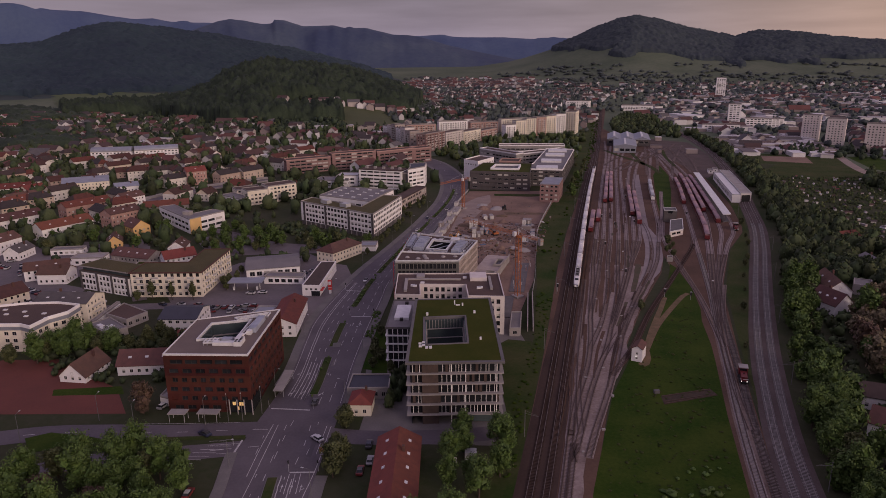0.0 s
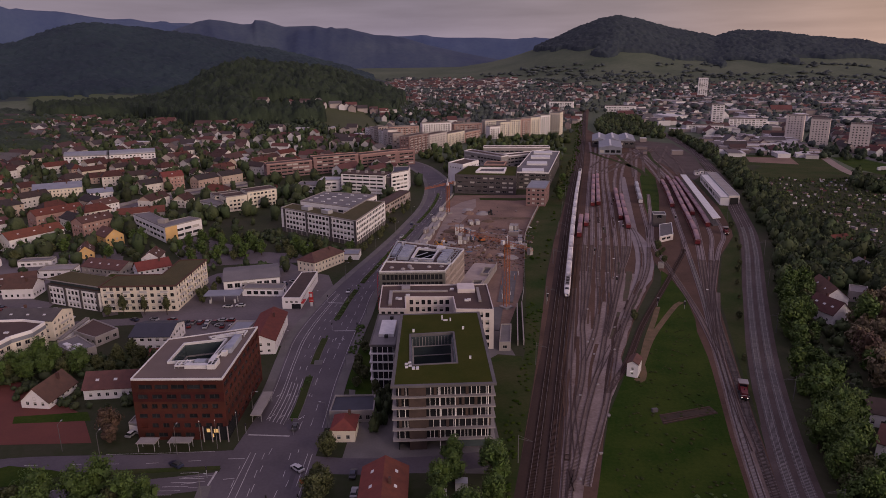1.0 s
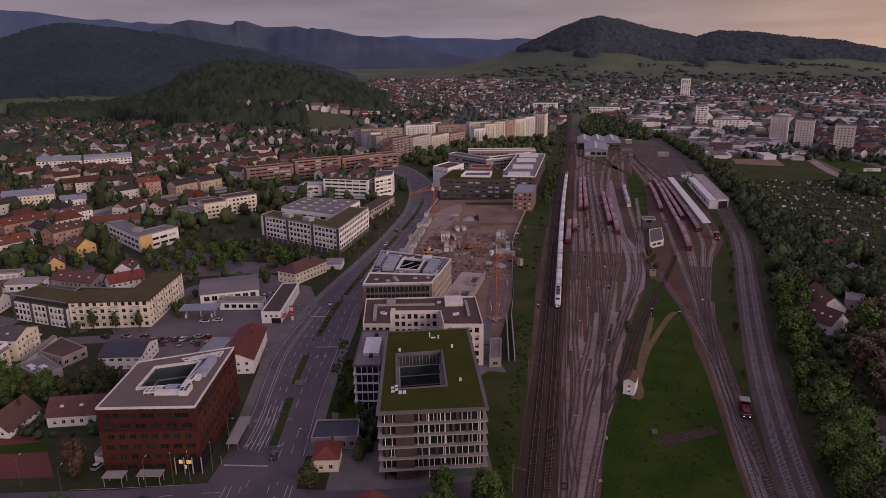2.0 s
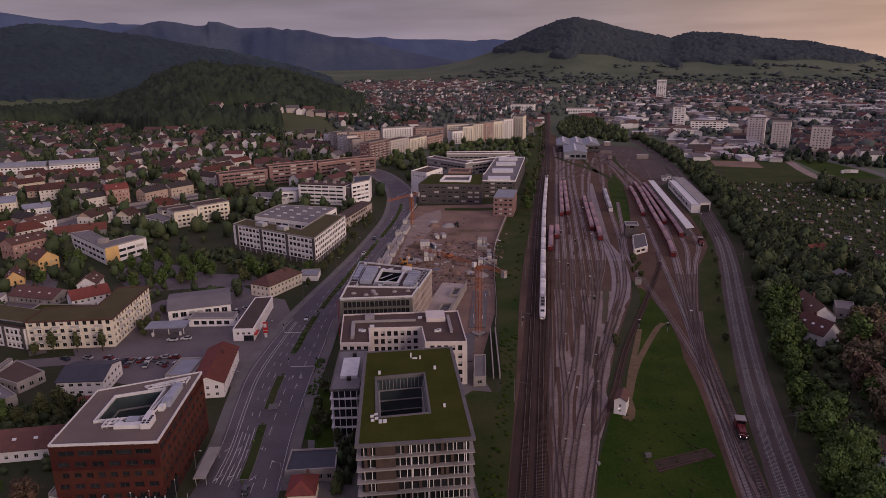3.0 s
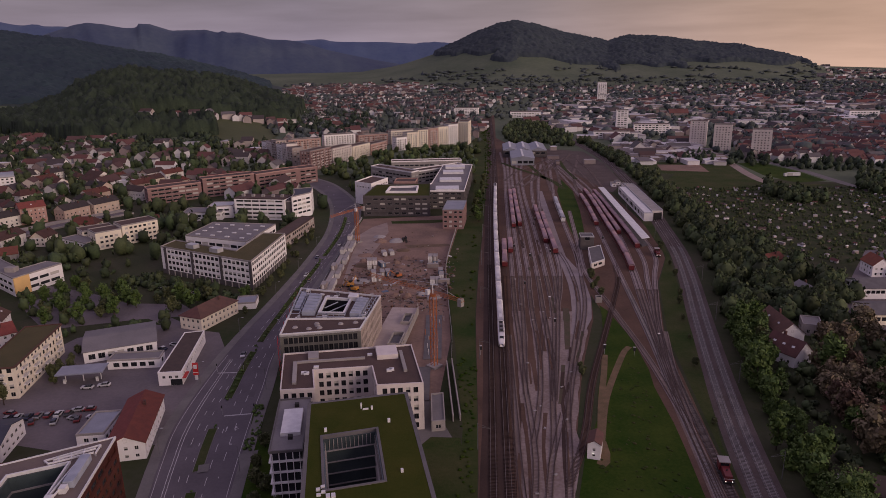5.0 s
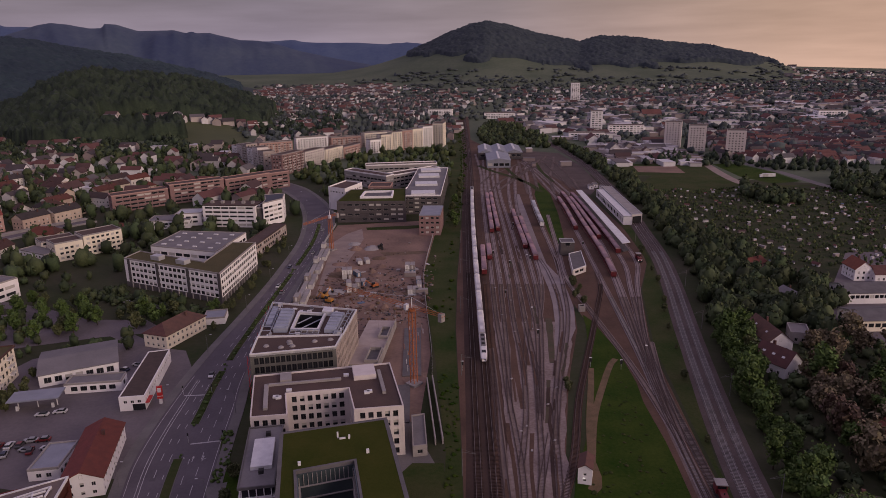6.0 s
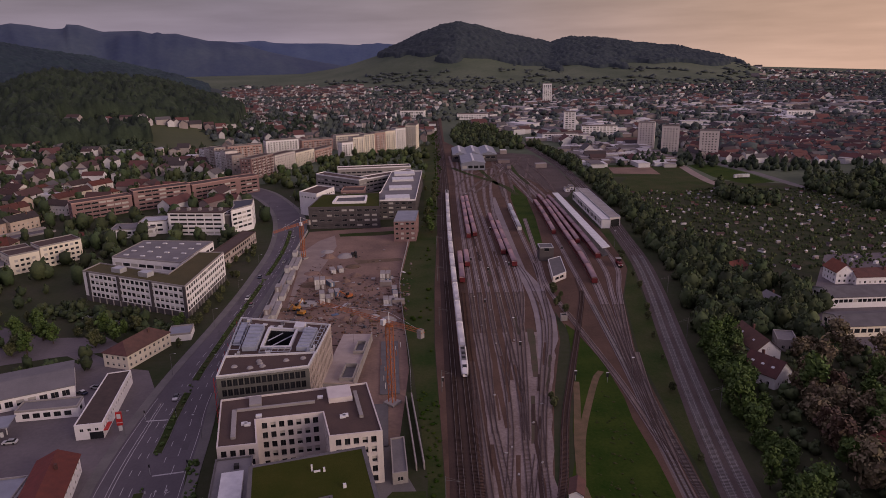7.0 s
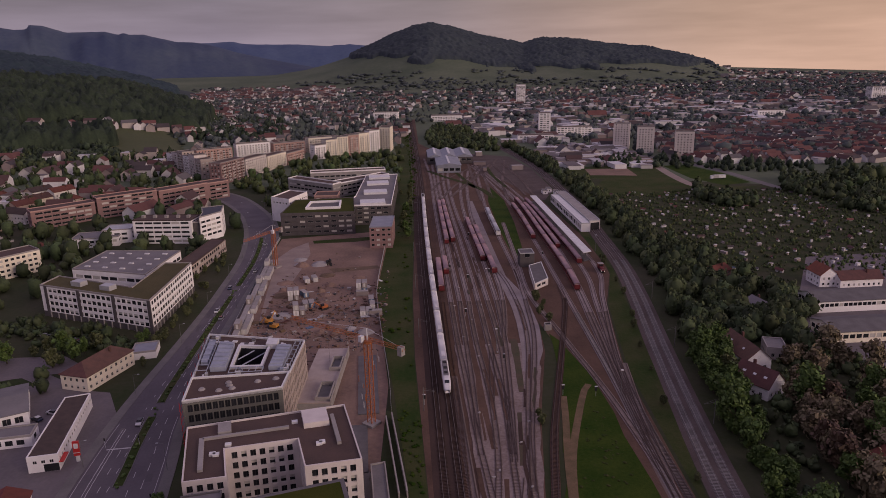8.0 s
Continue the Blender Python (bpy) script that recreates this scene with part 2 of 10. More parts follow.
m_leaf = mat("broadleaf foliage", (0.092, 0.146, 0.034), (0.044, 0.074, 0.019), 0.35, rough=0.7, island=0.2, fine=0.8)
m_leaf2 = mat("dull olive foliage", (0.096, 0.106, 0.042), (0.054, 0.064, 0.026), 0.35, rough=0.7, island=0.3, fine=0.8)
m_leaf_brown = mat("brownish foliage", (0.200, 0.160, 0.096), (0.110, 0.094, 0.056), 0.12, rough=0.75, island=0.3, fine=0.8)
m_leaf3 = mat("copper foliage", (0.122, 0.080, 0.052), (0.072, 0.048, 0.036), 0.35, rough=0.7, island=0.3, fine=0.8)
m_wood = mat("wooded belt foliage", (0.068, 0.092, 0.029), (0.034, 0.049, 0.018), 0.06, rough=0.75, island=0.45, fine=0.8)
# conifer green pulled towards blue, painting haze over the middle hills
m_wood_haze = mat("far conifer forest, haze tinted", (0.030, 0.050, 0.058), (0.017, 0.028, 0.042), 0.004, rough=0.9)
# foothills: woods and clearings shifted to blue to stand for haze
m_foothill_haze = mat("foothill forest and clearings, haze blue", (0.032, 0.046, 0.094), (0.064, 0.084, 0.116), 0.003, bump=1.0, bscale=0.04)
# slight haze tint in the colour of the ground under that forest
m_ridge_near_haze = mat("middle ridge forest, haze tinted", (0.022, 0.032, 0.034), (0.034, 0.048, 0.042), 0.004, bump=1.0, bscale=0.06)
m_wood_far = mat("hill forest foliage", (0.046, 0.066, 0.036), (0.013, 0.022, 0.014), 0.03, rough=0.85, island=0.28, fine=0.8)
m_pasture = mat("pale pasture", (0.085, 0.105, 0.045), (0.066, 0.088, 0.040), 0.01)
m_branch = mat("grey-brown branch line ballast", (0.125, 0.098, 0.092), (0.082, 0.063, 0.058), 0.07, bump=0.6, bscale=9, spec=0.08)
m_pale_mix = mat("pale ballast with rusty stains", (0.305, 0.248, 0.232), (0.150, 0.108, 0.094), 0.07, bump=0.6, bscale=9, fine=0.7, spec=0.08)
m_mud_dark = mat("dark damp soil", (0.060, 0.040, 0.028), (0.036, 0.027, 0.020), 0.4, bump=0.8, bscale=4)
# foliage paled and blued in its colour to imitate haze over distance
m_tree_haze = mat("far town trees with haze tint", (0.082, 0.098, 0.092), (0.050, 0.062, 0.064), 0.02, rough=0.85, island=0.3, fine=0.8)
# dark forest green with the blue-grey of haze mixed in
m_wood_west_haze = mat("dark hill forest, blue-grey with haze", (0.044, 0.057, 0.062), (0.029, 0.038, 0.046), 0.006, rough=0.9)
m_wood_town = mat("garden tree foliage", (0.064, 0.086, 0.034), (0.027, 0.039, 0.018), 0.06, rough=0.8, island=0.4, fine=0.8)
m_hillfield = mat("stubble and grass", (0.080, 0.086, 0.034), (0.056, 0.066, 0.025), 0.02)
m_garden = mat("garden soil and grass", (0.022, 0.038, 0.012), (0.058, 0.056, 0.034), 0.12, bump=0.6, bscale=3, spec=0.08)
m_path = mat("trodden grass and clay", (0.185, 0.118, 0.070), (0.095, 0.074, 0.034), 0.25, bump=0.5, bscale=4)
m_stain = mat("weedy stained ballast", (0.055, 0.058, 0.026), (0.095, 0.065, 0.048), 0.2, bump=0.6, bscale=6)
m_slate = mat("dark blue-grey sheet roof", (0.052, 0.053, 0.074), (0.040, 0.040, 0.055), 0.3, rough=0.6)
m_ducts = mat("pale blue-grey ductwork", (0.36, 0.38, 0.45), (0.25, 0.27, 0.33), 0.4, rough=0.5)
m_trainwhite = mat("white train paint", (0.66, 0.64, 0.64), (0.56, 0.54, 0.54), 0.2, rough=0.4)
m_trainred = mat("traffic red train paint", (0.155, 0.026, 0.030), (0.105, 0.022, 0.025), 0.2, rough=0.45)
m_trainroof = mat("dusty mauve train roof", (0.36, 0.235, 0.26), (0.25, 0.165, 0.18), 0.15, rough=0.7)
m_black = mat("black underframe", (0.022, 0.021, 0.022), (0.032, 0.03, 0.03), 1.0)
m_orange = mat("orange crane steel", (0.42, 0.135, 0.045), (0.30, 0.10, 0.04), 0.8, rough=0.5)
m_redsign = mat("red sign panel", (0.48, 0.03, 0.03), (0.40, 0.028, 0.028), 1.0, rough=0.4)
m_carpaint = mat("car paint", (1.0, 1.0, 1.0), (0.92, 0.92, 0.92), 0.5, rough=0.3, spec=0.5,
                 hues=[(0.55, 0.54, 0.54), (0.06, 0.06, 0.065), (0.24, 0.24, 0.25), (0.025, 0.03, 0.06), (0.36, 0.36, 0.37), (0.16, 0.02, 0.02)])
m_contain = mat("container paint", (1.0, 1.0, 1.0), (0.85, 0.85, 0.85), 0.6, rough=0.6,
                hues=[(0.62, 0.60, 0.59), (0.46, 0.44, 0.43), (0.10, 0.14, 0.22), (0.68, 0.66, 0.65), (0.52, 0.50, 0.49), (0.26, 0.22, 0.21)])
m_tyre = mat("tyre rubber", (0.02, 0.02, 0.02), (0.03, 0.03, 0.03), 2.0)
m_lamp_w = glow("lit lamp, white", (1.0, 0.93, 0.85), 0.8)
m_lamp_y = glow("lit lamp, warm", (0.85, 0.55, 0.22), 0.35)

# ---------------------------------------------------------------- mesh helpers
class Geo:
    """Collects corners and faces of one mesh."""

    def __init__(self):
        self.v, self.f, self.m = [], [], []

    def add(self, verts, faces, mi=0):
        o = len(self.v)
        self.v.extend(verts)
        self.f.extend([tuple(i + o for i in f) for f in faces])
        self.m.extend([mi] * len(faces))
        return self

    def box(self, x0, y0, z0, x1, y1, z1, mi=0, rot=0.0, at=(0, 0)):
        c, s = math.cos(rot), math.sin(rot)
        vs = [(at[0] + x * c - y * s, at[1] + x * s + y * c, z) for z in (z0, z1) for x, y in ((x0, y0), (x1, y0), (x1, y1), (x0, y1))]
        return self.add(vs, [(3, 2, 1, 0), (4, 5, 6, 7), (0, 1, 5, 4), (1, 2, 6, 5), (2, 3, 7, 6), (3, 0, 4, 7)], mi)

    def prism(self, poly, z0, z1, mi=0, bottom=True):
        n = len(poly)
        vs = [(x, y, z0) for x, y in poly] + [(x, y, z1) for x, y in poly]
        fs = [(i, (i + 1) % n, n + (i + 1) % n, n + i) for i in range(n)] + [tuple(range(n, 2 * n))]
        if bottom:
            fs.append(tuple(range(n - 1, -1, -1)))
        return self.add(vs, fs, mi)

    def ring(self, outer, inner, z0, z1, mi=0):
        n = len(outer)
        vs = [(x, y, z) for z in (z0, z1) for p in (outer, inner) for x, y in p]
        fs = []
        for i in range(n):
            j = (i + 1) % n
            fs += [(i, j, 2 * n + j, 2 * n + i), (n + j, n + i, 3 * n + i, 3 * n + j), (2 * n + i, 2 * n + j, 3 * n + j, 3 * n + i)]
        return self.add(vs, fs, mi)

    def rod(self, a, b, r, mi=0, n=6, r2=None):
        a, b = Vector(a), Vector(b)
        q = (b - a).to_track_quat("Z", "Y")
        vs = []
        for p, rr in ((a, r), (b, r if r2 is None else r2)):
            vs += [tuple(p + q @ Vector((rr * math.cos(6.2832 * i / n), rr * math.sin(6.2832 * i / n), 0))) for i in range(n)]
        return self.add(vs, [(i, (i + 1) % n, n + (i + 1) % n, n + i) for i in range(n)] + [tuple(range(n, 2 * n)), tuple(range(n - 1, -1, -1))], mi)

    def weld(self):
        """Joins corners that lie in one place."""
        key, new_v, at = {}, [], []
        for v in self.v:
            k = (round(v[0], 4), round(v[1], 4), round(v[2], 4))
            if k not in key:
                key[k] = len(new_v)
                new_v.append(v)
            at.append(key[k])
        self.v, self.f = new_v, [tuple(at[i] for i in f) for f in self.f]
        return self

    def mesh(self, name, mats, smooth=False):
        me = bpy.data.meshes.new(name)
        me.from_pydata(self.v, [], self.f)
        for m in (mats if isinstance(mats, (list, tuple)) else [mats]):
            me.materials.append(m)
        me.polygons.foreach_set("material_index", self.m)
        if smooth:
            me.polygons.foreach_set("use_smooth", [True] * len(self.f))
        me.update()
        return me


def thing(name, at=(0, 0, 0), rz=0.0, label="", category="", group="", kind=""):
    ob = new(name)
    ob.matrix_basis = pose(*at, 0, 0, rz)
    return tagged(ob, label, category, group, kind)


def part(name, geo, material, parent=None, label="", m=None, smooth=False):
    me = geo.mesh(name, material, smooth) if isinstance(geo, Geo) else geo
    ob = new(name, me)
    if parent:
        ob.parent = parent
    if m is not None:
        ob.matrix_basis = m
    return tagged(ob, label)


def solid(name, geo, material, label="", category="", group="", kind="", m=None, smooth=False):
    return tagged(part(name, geo, material, None, label, m, smooth), label, category, group, kind)


def inset(poly, d):
    """A closed counter-clockwise outline moved inwards by d."""
    n, out = len(poly), []
    for i in range(n):
        p0, p1, p2 = (Vector(poly[i - 1]), Vector(poly[i]), Vector(poly[(i + 1) % n]))
        a, b = (p1 - p0).normalized(), (p2 - p1).normalized()
        na, nb = Vector((-a.y, a.x)), Vector((-b.y, b.x))
        k = (na + nb)
        k = k / max(0.3, k.dot(na))
        out.append(tuple(p1 + k * d))
    return out


def spline(pts, step=6.0):
    """Even points along a smooth line through pts."""
    P = [Vector(p) for p in pts]
    P = [P[0] * 2 - P[1]] + P + [P[-1] * 2 - P[-2]]
    out = []
    for i in range(1, len(P) - 2):
        n = max(1, int((P[i + 1] - P[i]).length / step))
        for k in range(n):
            t = k / n
            out.append(0.5 * ((2 * P[i]) + (P[i + 1] - P[i - 1]) * t + (2 * P[i - 1] - 5 * P[i] + 4 * P[i + 1] - P[i + 2]) * t * t + (3 * P[i] - P[i - 1] - 3 * P[i + 1] + P[i + 2]) * t ** 3))
    return out + [P[-2]]


def side(line, d):
    """A line moved to its right by d."""
    out = []
    for i, p in enumerate(line):
        t = (line[min(i + 1, len(line) - 1)] - line[max(i - 1, 0)]).normalized()
        out.append(Vector((p.x + t.y * d, p.y - t.x * d)))
    return out


def strip(geo, left, right, z, mi=0):
    o = len(geo.v)
    for a, b in zip(left, right):
        geo.v += [(a.x, a.y, z), (b.x, b.y, z)]
    for i in range(len(left) - 1):
        geo.f.append((o + 2 * i, o + 2 * i + 1, o + 2 * i + 3, o + 2 * i + 2))
        geo.m.append(mi)


def sheet(name, poly, z, material, label="", kind="structure", category="", thick=0.0):
    g = Geo()
    if thick:
        g.prism(poly, z - thick, z, bottom=False)
    else:
        g.add([(x, y, z) for x, y in poly], [tuple(range(len(poly)))])
    return solid(name, g, material, label, category, kind=kind)


def inside(poly, x, y):
    hit, n = False, len(poly)
    for i in range(n):
        (x0, y0), (x1, y1) = poly[i - 1], poly[i]
        if (y0 > y) != (y1 > y) and x < (x1 - x0) * (y - y0) / (y1 - y0) + x0:
            hit = not hit
    return hit


def mass_mesh(name, verts, quads, material):
    """One mesh from arrays of corners and four-cornered faces."""
    me = bpy.data.meshes.new(name)
    v, q = np.asarray(verts, dtype=np.float32), np.asarray(quads, dtype=np.int32)
    me.vertices.add(len(v))
    me.vertices.foreach_set("co", v.ravel())
    me.loops.add(q.size)
    me.loops.foreach_set("vertex_index", q.ravel())
    me.polygons.add(len(q))
    me.polygons.foreach_set("loop_start", np.arange(0, q.size, 4, dtype=np.int32))
    me.materials.append(material)
    me.update(calc_edges=True)
    return me


OCCUPIED = []


def occupy(poly, grow=2.5):
    xs, ys = [p[0] for p in poly], [p[1] for p in poly]
    OCCUPIED.append((min(xs) - grow, min(ys) - grow, max(xs) + grow, max(ys) + grow, inset(poly, -grow)))

# ---------------------------------------------------------------- the lie of the land
NEAR_HILL = ([-60, -42, -37.4, -35, -33.4, -32, -30.1, -28.7, -27.1, -26.2, -24.0, -22.1, -20.8, -19.3, -17.2, -15.5, -14], [12, 8, 8, 18, 34, 56, 82, 88, 85, 82, 80, 71, 62, 47, 25, 7, 0])
MID_RIDGE = ([-70, -52, -46, -44, -41.8, -39.5, -37.3, -34.6, -31.7, -29.7, -26.7, -24.1, -20.5, -16], [190, 165, 151, 160, 200, 225, 220, 202, 183, 159, 140, 112, 70, 0])
WEST_HILL = ([-11, -8, -6.7, -4.7, -3.1, -1.4, 0.3, 1.5, 3.2, 5.8, 9.0, 10.3, 13.1, 16.0, 18.7, 21.3, 23.4, 25.0, 27.0, 30],
             [60, 88, 110, 150, 193, 241, 277, 291, 273, 224, 182, 207, 198, 168, 151, 114, 76, 46, 12, 0])
FAR_RIDGE = ([-80, -60, -45.6, -40.9, -39.1, -37.6, -36.2, -35.2, -32.3, -27, -20, -15.6, -13.8, -13.1, -11.8, -9.0, -7.4, -6.2, -4.1, -2.9, 2, 8],
             [330, 380, 412, 401, 376, 361, 366, 346, 342, 300, 260, 254, 263, 248, 243, 240, 231, 225, 233, 217, 190, 120])


def polar(x, y):
    return math.degrees(math.atan2(x, y - 50)), math.hypot(x, y - 50)


def smooth(a, b, v):
    t = min(1.0, max(0.0, (v - a) / (b - a)))
    return t * t * (3 - 2 * t)


def land(x, y):
    """Height of the ground."""
    az, r = polar(x, y)
    z = float(np.interp(az, [-20, 18, 24, 35, 60], [92, 92, 46, 12, 12])) * smooth(2300, 4900, r)
    n = noise.noise((x * 0.004, y * 0.004, 0.3))
    z = max(z, np.interp(az, *NEAR_HILL) * math.exp(-((r - 1480) / 300) ** 2) * (1 + 0.12 * n))
    z = max(z, np.interp(az, *MID_RIDGE) * math.exp(-((r - 2700) / (480 if r < 2700 else 600)) ** 2) * (1 + 0.04 * n))
    z = max(z, (np.interp(az, *WEST_HILL)) * math.exp(-((r - 3700) / (760 if r < 3700 else 500)) ** 2) * (1 + (0.10 * n if r < 3400 else 0.0)))
    return z if r > 800 else 0.0


FOOTHILLS = ([-38, -34.8, -33.6, -31.6, -30.7, -29.7, -28.3, -27.5, -27.3, -26.5, -25.1, -22.7, -21.8, -20.1, -17.9, -16.6, -15.6, -13.6, -11.3, -9.3, -5], [150, 218, 266, 315, 327, 321, 302, 305, 325, 322, 289, 295, 278, 278, 242, 238, 228, 183, 145, 117, 60])


rings = [0, 60, 130, 200, 300, 420, 560, 700, 820, 900, 980, 1060] + [1060 + 70 * i for i in range(1, 28)] + [2950 + 85 * i for i in range(1, 23)] + [4885]
g = Geo()
az_n = 300
for r in rings:
    for k in range(az_n):
        a = 2 * math.pi * k / az_n
        x, y = r * math.sin(a), 50 + r * math.cos(a)
        g.v.append((x, y, land(x, y)))
for i in range(len(rings) - 1):
    for k in range(az_n):
        k2 = (k + 1) % az_n
        if i == 0:
            g.f.append((k, (i + 1) * az_n + k, (i + 1) * az_n + k2)[::-1])
        else:
            g.f.append((i * az_n + k, (i + 1) * az_n + k, (i + 1) * az_n + k2, i * az_n + k2)[::-1])
        x, y = g.v[(i + 1) * az_n + k][:2]
        z, r = g.v[(i + 1) * az_n + k][2], rings[i + 1]
        az, _ = polar(x, y)
        field = 92 * smooth(2300, 4900, r)
        wooded = z > field + 18 and (r < 3200 and az < -10 or z > 168 + 20 * noise.noise((x * 0.003, y * 0.003, 2.0)))
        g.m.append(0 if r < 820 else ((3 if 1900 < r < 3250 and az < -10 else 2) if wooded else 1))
solid("ground", g, [m_ground, m_farland, m_forest, m_ridge_near_haze], "green valley floor rising to wooded hills", "ground", kind="structure", smooth=True)

# far ranges closing the valley, with haze blue painted into their base colour
def range_of_hills(name, profile, r0, az0, az1, floor, material, label):
    g = Geo()
    cols, rows = 220, 13
    for j in range(rows):
        r = r0 + 55 * j
        for k in range(cols):
            az = az0 + (az1 - az0) * k / (cols - 1)
            top = float(np.interp(az, *profile))
            rise = math.sin(min(1.0, j / 10) * math.pi / 2) * (1 if j < 11 else 0.93 - 0.1 * (j - 11))
            x, y = r * math.sin(radians(az)), 50 + r * math.cos(radians(az))
            soft = 1 if j < 9 else 0.08
            spur = soft * (0.30 * noise.noise((az * 0.32 + 0.8 * math.sin(r * 0.004), r * 0.0016, 5)) + 0.12 * noise.noise((az * 1.1, r * 0.004, 8))) + 0.006 * noise.noise((az * 5.0, r * 0.01, 3))
            g.v.append((x, y, floor + (top * r / (r0 + 550) - floor) * rise * (1 + spur * math.sin(math.pi * (0.15 + 0.7 * rise)))))
    for j in range(rows - 1):
        for k in range(cols - 1):
            g.f.append((j * cols + k, j * cols + k + 1, (j + 1) * cols + k + 1, (j + 1) * cols + k))
            g.m.append(0)
    solid(name, g, material, label, "mountains", kind="structure", smooth=True)


range_of_hills("backdrop", FAR_RIDGE, 4280, -80, 8, 20, m_ridge_haze, "distant forested mountain range, haze blue in its colour")
range_of_hills("backdrop", FOOTHILLS, 3560, -38, -5, 20, m_foothill_haze, "dark foothills with woods and clearings, blued for haze")


def slope_patch(name, poly, step, lift, material, label, category):
    """A field or meadow that follows the lie of the land."""
    xs, ys = [p[0] for p in poly], [p[1] for p in poly]
    g = Geo()
    nx, ny = int((max(xs) - min(xs)) / step), int((max(ys) - min(ys)) / step)
    for i in range(nx):
        for j in range(ny):
            x, y = min(xs) + i * step, min(ys) + j * step
            if inside(poly, x + step / 2, y + step / 2):
                g.add([(x + a, y + b, land(x + a, y + b) + lift) for a, b in ((0, 0), (step, 0), (step, step), (0, step))], [(0, 1, 2, 3)])
    if g.f:
        solid(name, g.weld(), material, label, category, kind="structure", smooth=True)


slope_patch("hill_field", [(-470, 1085), (-440, 1150), (-395, 1160), (-350, 1110), (-318, 1020), (-330, 985), (-375, 985), (-430, 1030)], 8, 1.2, m_hillfield, "sloping brown-green field below the wood", "field")
slope_patch("valley_field", [(-1180, 1290), (-1420, 1520), (-1120, 1640), (-960, 1420)], 20, 0.8, m_pasture, "pale green field in a side valley", "field")

# ---------------------------------------------------------------- railway
track_no = [0]


def track(name, pts, y_sleep=(0, 420), rail_mat=m_rail, sleeper_mat=m_sleeper, z=0.12, step=5.0, bed_mat=None, half=1.3):
    line = spline([Vector(p) for p in pts], step)
    for d in (-0.75, 0.75):
        g = Geo()
        a, b = side(line, d - 0.06), side(line, d + 0.06)
        n = len(a)
        g.v = [(p.x, p.y, h) for h in (z + 0.12, z + 0.30) for q in (a, b) for p in q]
        for i in range(n - 1):
            g.f += [(2 * n + i, 3 * n + i, 3 * n + i + 1, 2 * n + i + 1), (i, 2 * n + i, 2 * n + i + 1, i + 1), (n + i + 1, 3 * n + i + 1, 3 * n + i, n + i)]
        g.m = [0] * len(g.f)
        rail = part("rail", g, rail_mat, None)
        if d < 0:
            root = rail
        else:
            rail.parent = root
    root.name = name
    tagged(root, "pair of steel rails on sleepers in ballast", "railway track", "railway tracks", "structure")
    g, acc = Geo(), 0.0
    for i in range(len(line) - 1):
        d = line[i + 1] - line[i]
        L, ang = d.length, math.atan2(d.y, d.x)
        while acc < L:
            p = line[i] + d * (acc / L)
            if y_sleep[0] <= p.y <= y_sleep[1]:
                g.box(-0.13, -half, z - 0.1, 0.13, half, z + 0.14 + 0.0007 * (len(g.f) % 7), rot=ang, at=(p.x, p.y))
            acc += 0.65
        acc -= L
    if g.f:
        tagged(part("sleepers", g, sleeper_mat, root), "", "", "", "stuff")
    if bed_mat:
        g = Geo()
        track_no[0] += 1
        strip(g, side(line, -1.3), side(line, 1.3), z + 0.01 + 0.003 * track_no[0])
        part("stained_bed", g, bed_mat, root)
        for d in (-0.75, 0.75):
            g = Geo()
            strip(g, side(line, d - 0.15), side(line, d + 0.15), z + 0.152 + 0.002 * track_no[0])
            part("rust_stain", g, m_rail_stain, root)
    return line


def bed(name, lines_l, lines_r, z, material, label):
    g = Geo()
    strip(g, lines_l, lines_r, z)
    # sloping shoulders
    strip(g, side(lines_l, -1.2), lines_l, z)
    k = len(g.v) - 2 * len(lines_l)
    for i in range(k, len(g.v), 2):
        g.v[i] = (*g.v[i][:2], 0.01)
    strip(g, lines_r, side(lines_r, 1.2), z)
    k = len(g.v) - 2 * len(lines_r)
    for i in range(k + 1, len(g.v), 2):
        g.v[i] = (*g.v[i][:2], 0.01)
    return solid(name, g.weld(), material, label, "ballast bed", kind="structure")


def pair(lp, rp, ys):
    """Two edge lines sampled at the same y."""
    ly, ry = [p[1] for p in lp], [p[1] for p in rp]
    return [Vector((float(np.interp(y, ly, [p[0] for p in lp])), y)) for y in ys], [Vector((float(np.interp(y, ry, [p[0] for p in rp])), y)) for y in ys]


MAIN = [(3.4, -120), (3.4, 60), (3.1, 130), (2.9, 184), (1.9, 290), (0.7, 388), (0.1, 437), (-0.5, 543), (-0.2, 700), (-1.5, 900), (-4, 1100), (-10, 1500)]
ys = list(range(-120, 1500, 20))
yard_l = [(-2.5, -120), (-2.8, 60), (-3.6, 150), (-4.5, 230), (-6.6, 290), (-8.2, 340), (-8.6, 410), (-7, 540), (-6, 800), (-12, 1200), (-18, 1500)]
yard_r = [(13, -120), (13.4, 60), (13.4, 146), (16.6, 200), (22.0, 240), (30, 290), (41, 340), (47, 400), (50, 440), (52, 520), (60, 640), (70, 760), (62, 860), (22, 960), (0, 1060), (-2, 1500)]
l, r = pair(yard_l, yard_r, ys)
bed("yard_bed", l, r, 0.06, m_ballast, "brown rusty ballast bed of the railway yard")
l, r = pair([(p[0] - 6.8, p[1]) for p in MAIN], [(p[0] + 2.0, p[1]) for p in MAIN], ys)
bed("main_line_bed", l, r, 0.10, m_ballast_dark, "dark ballast bed of the main line")
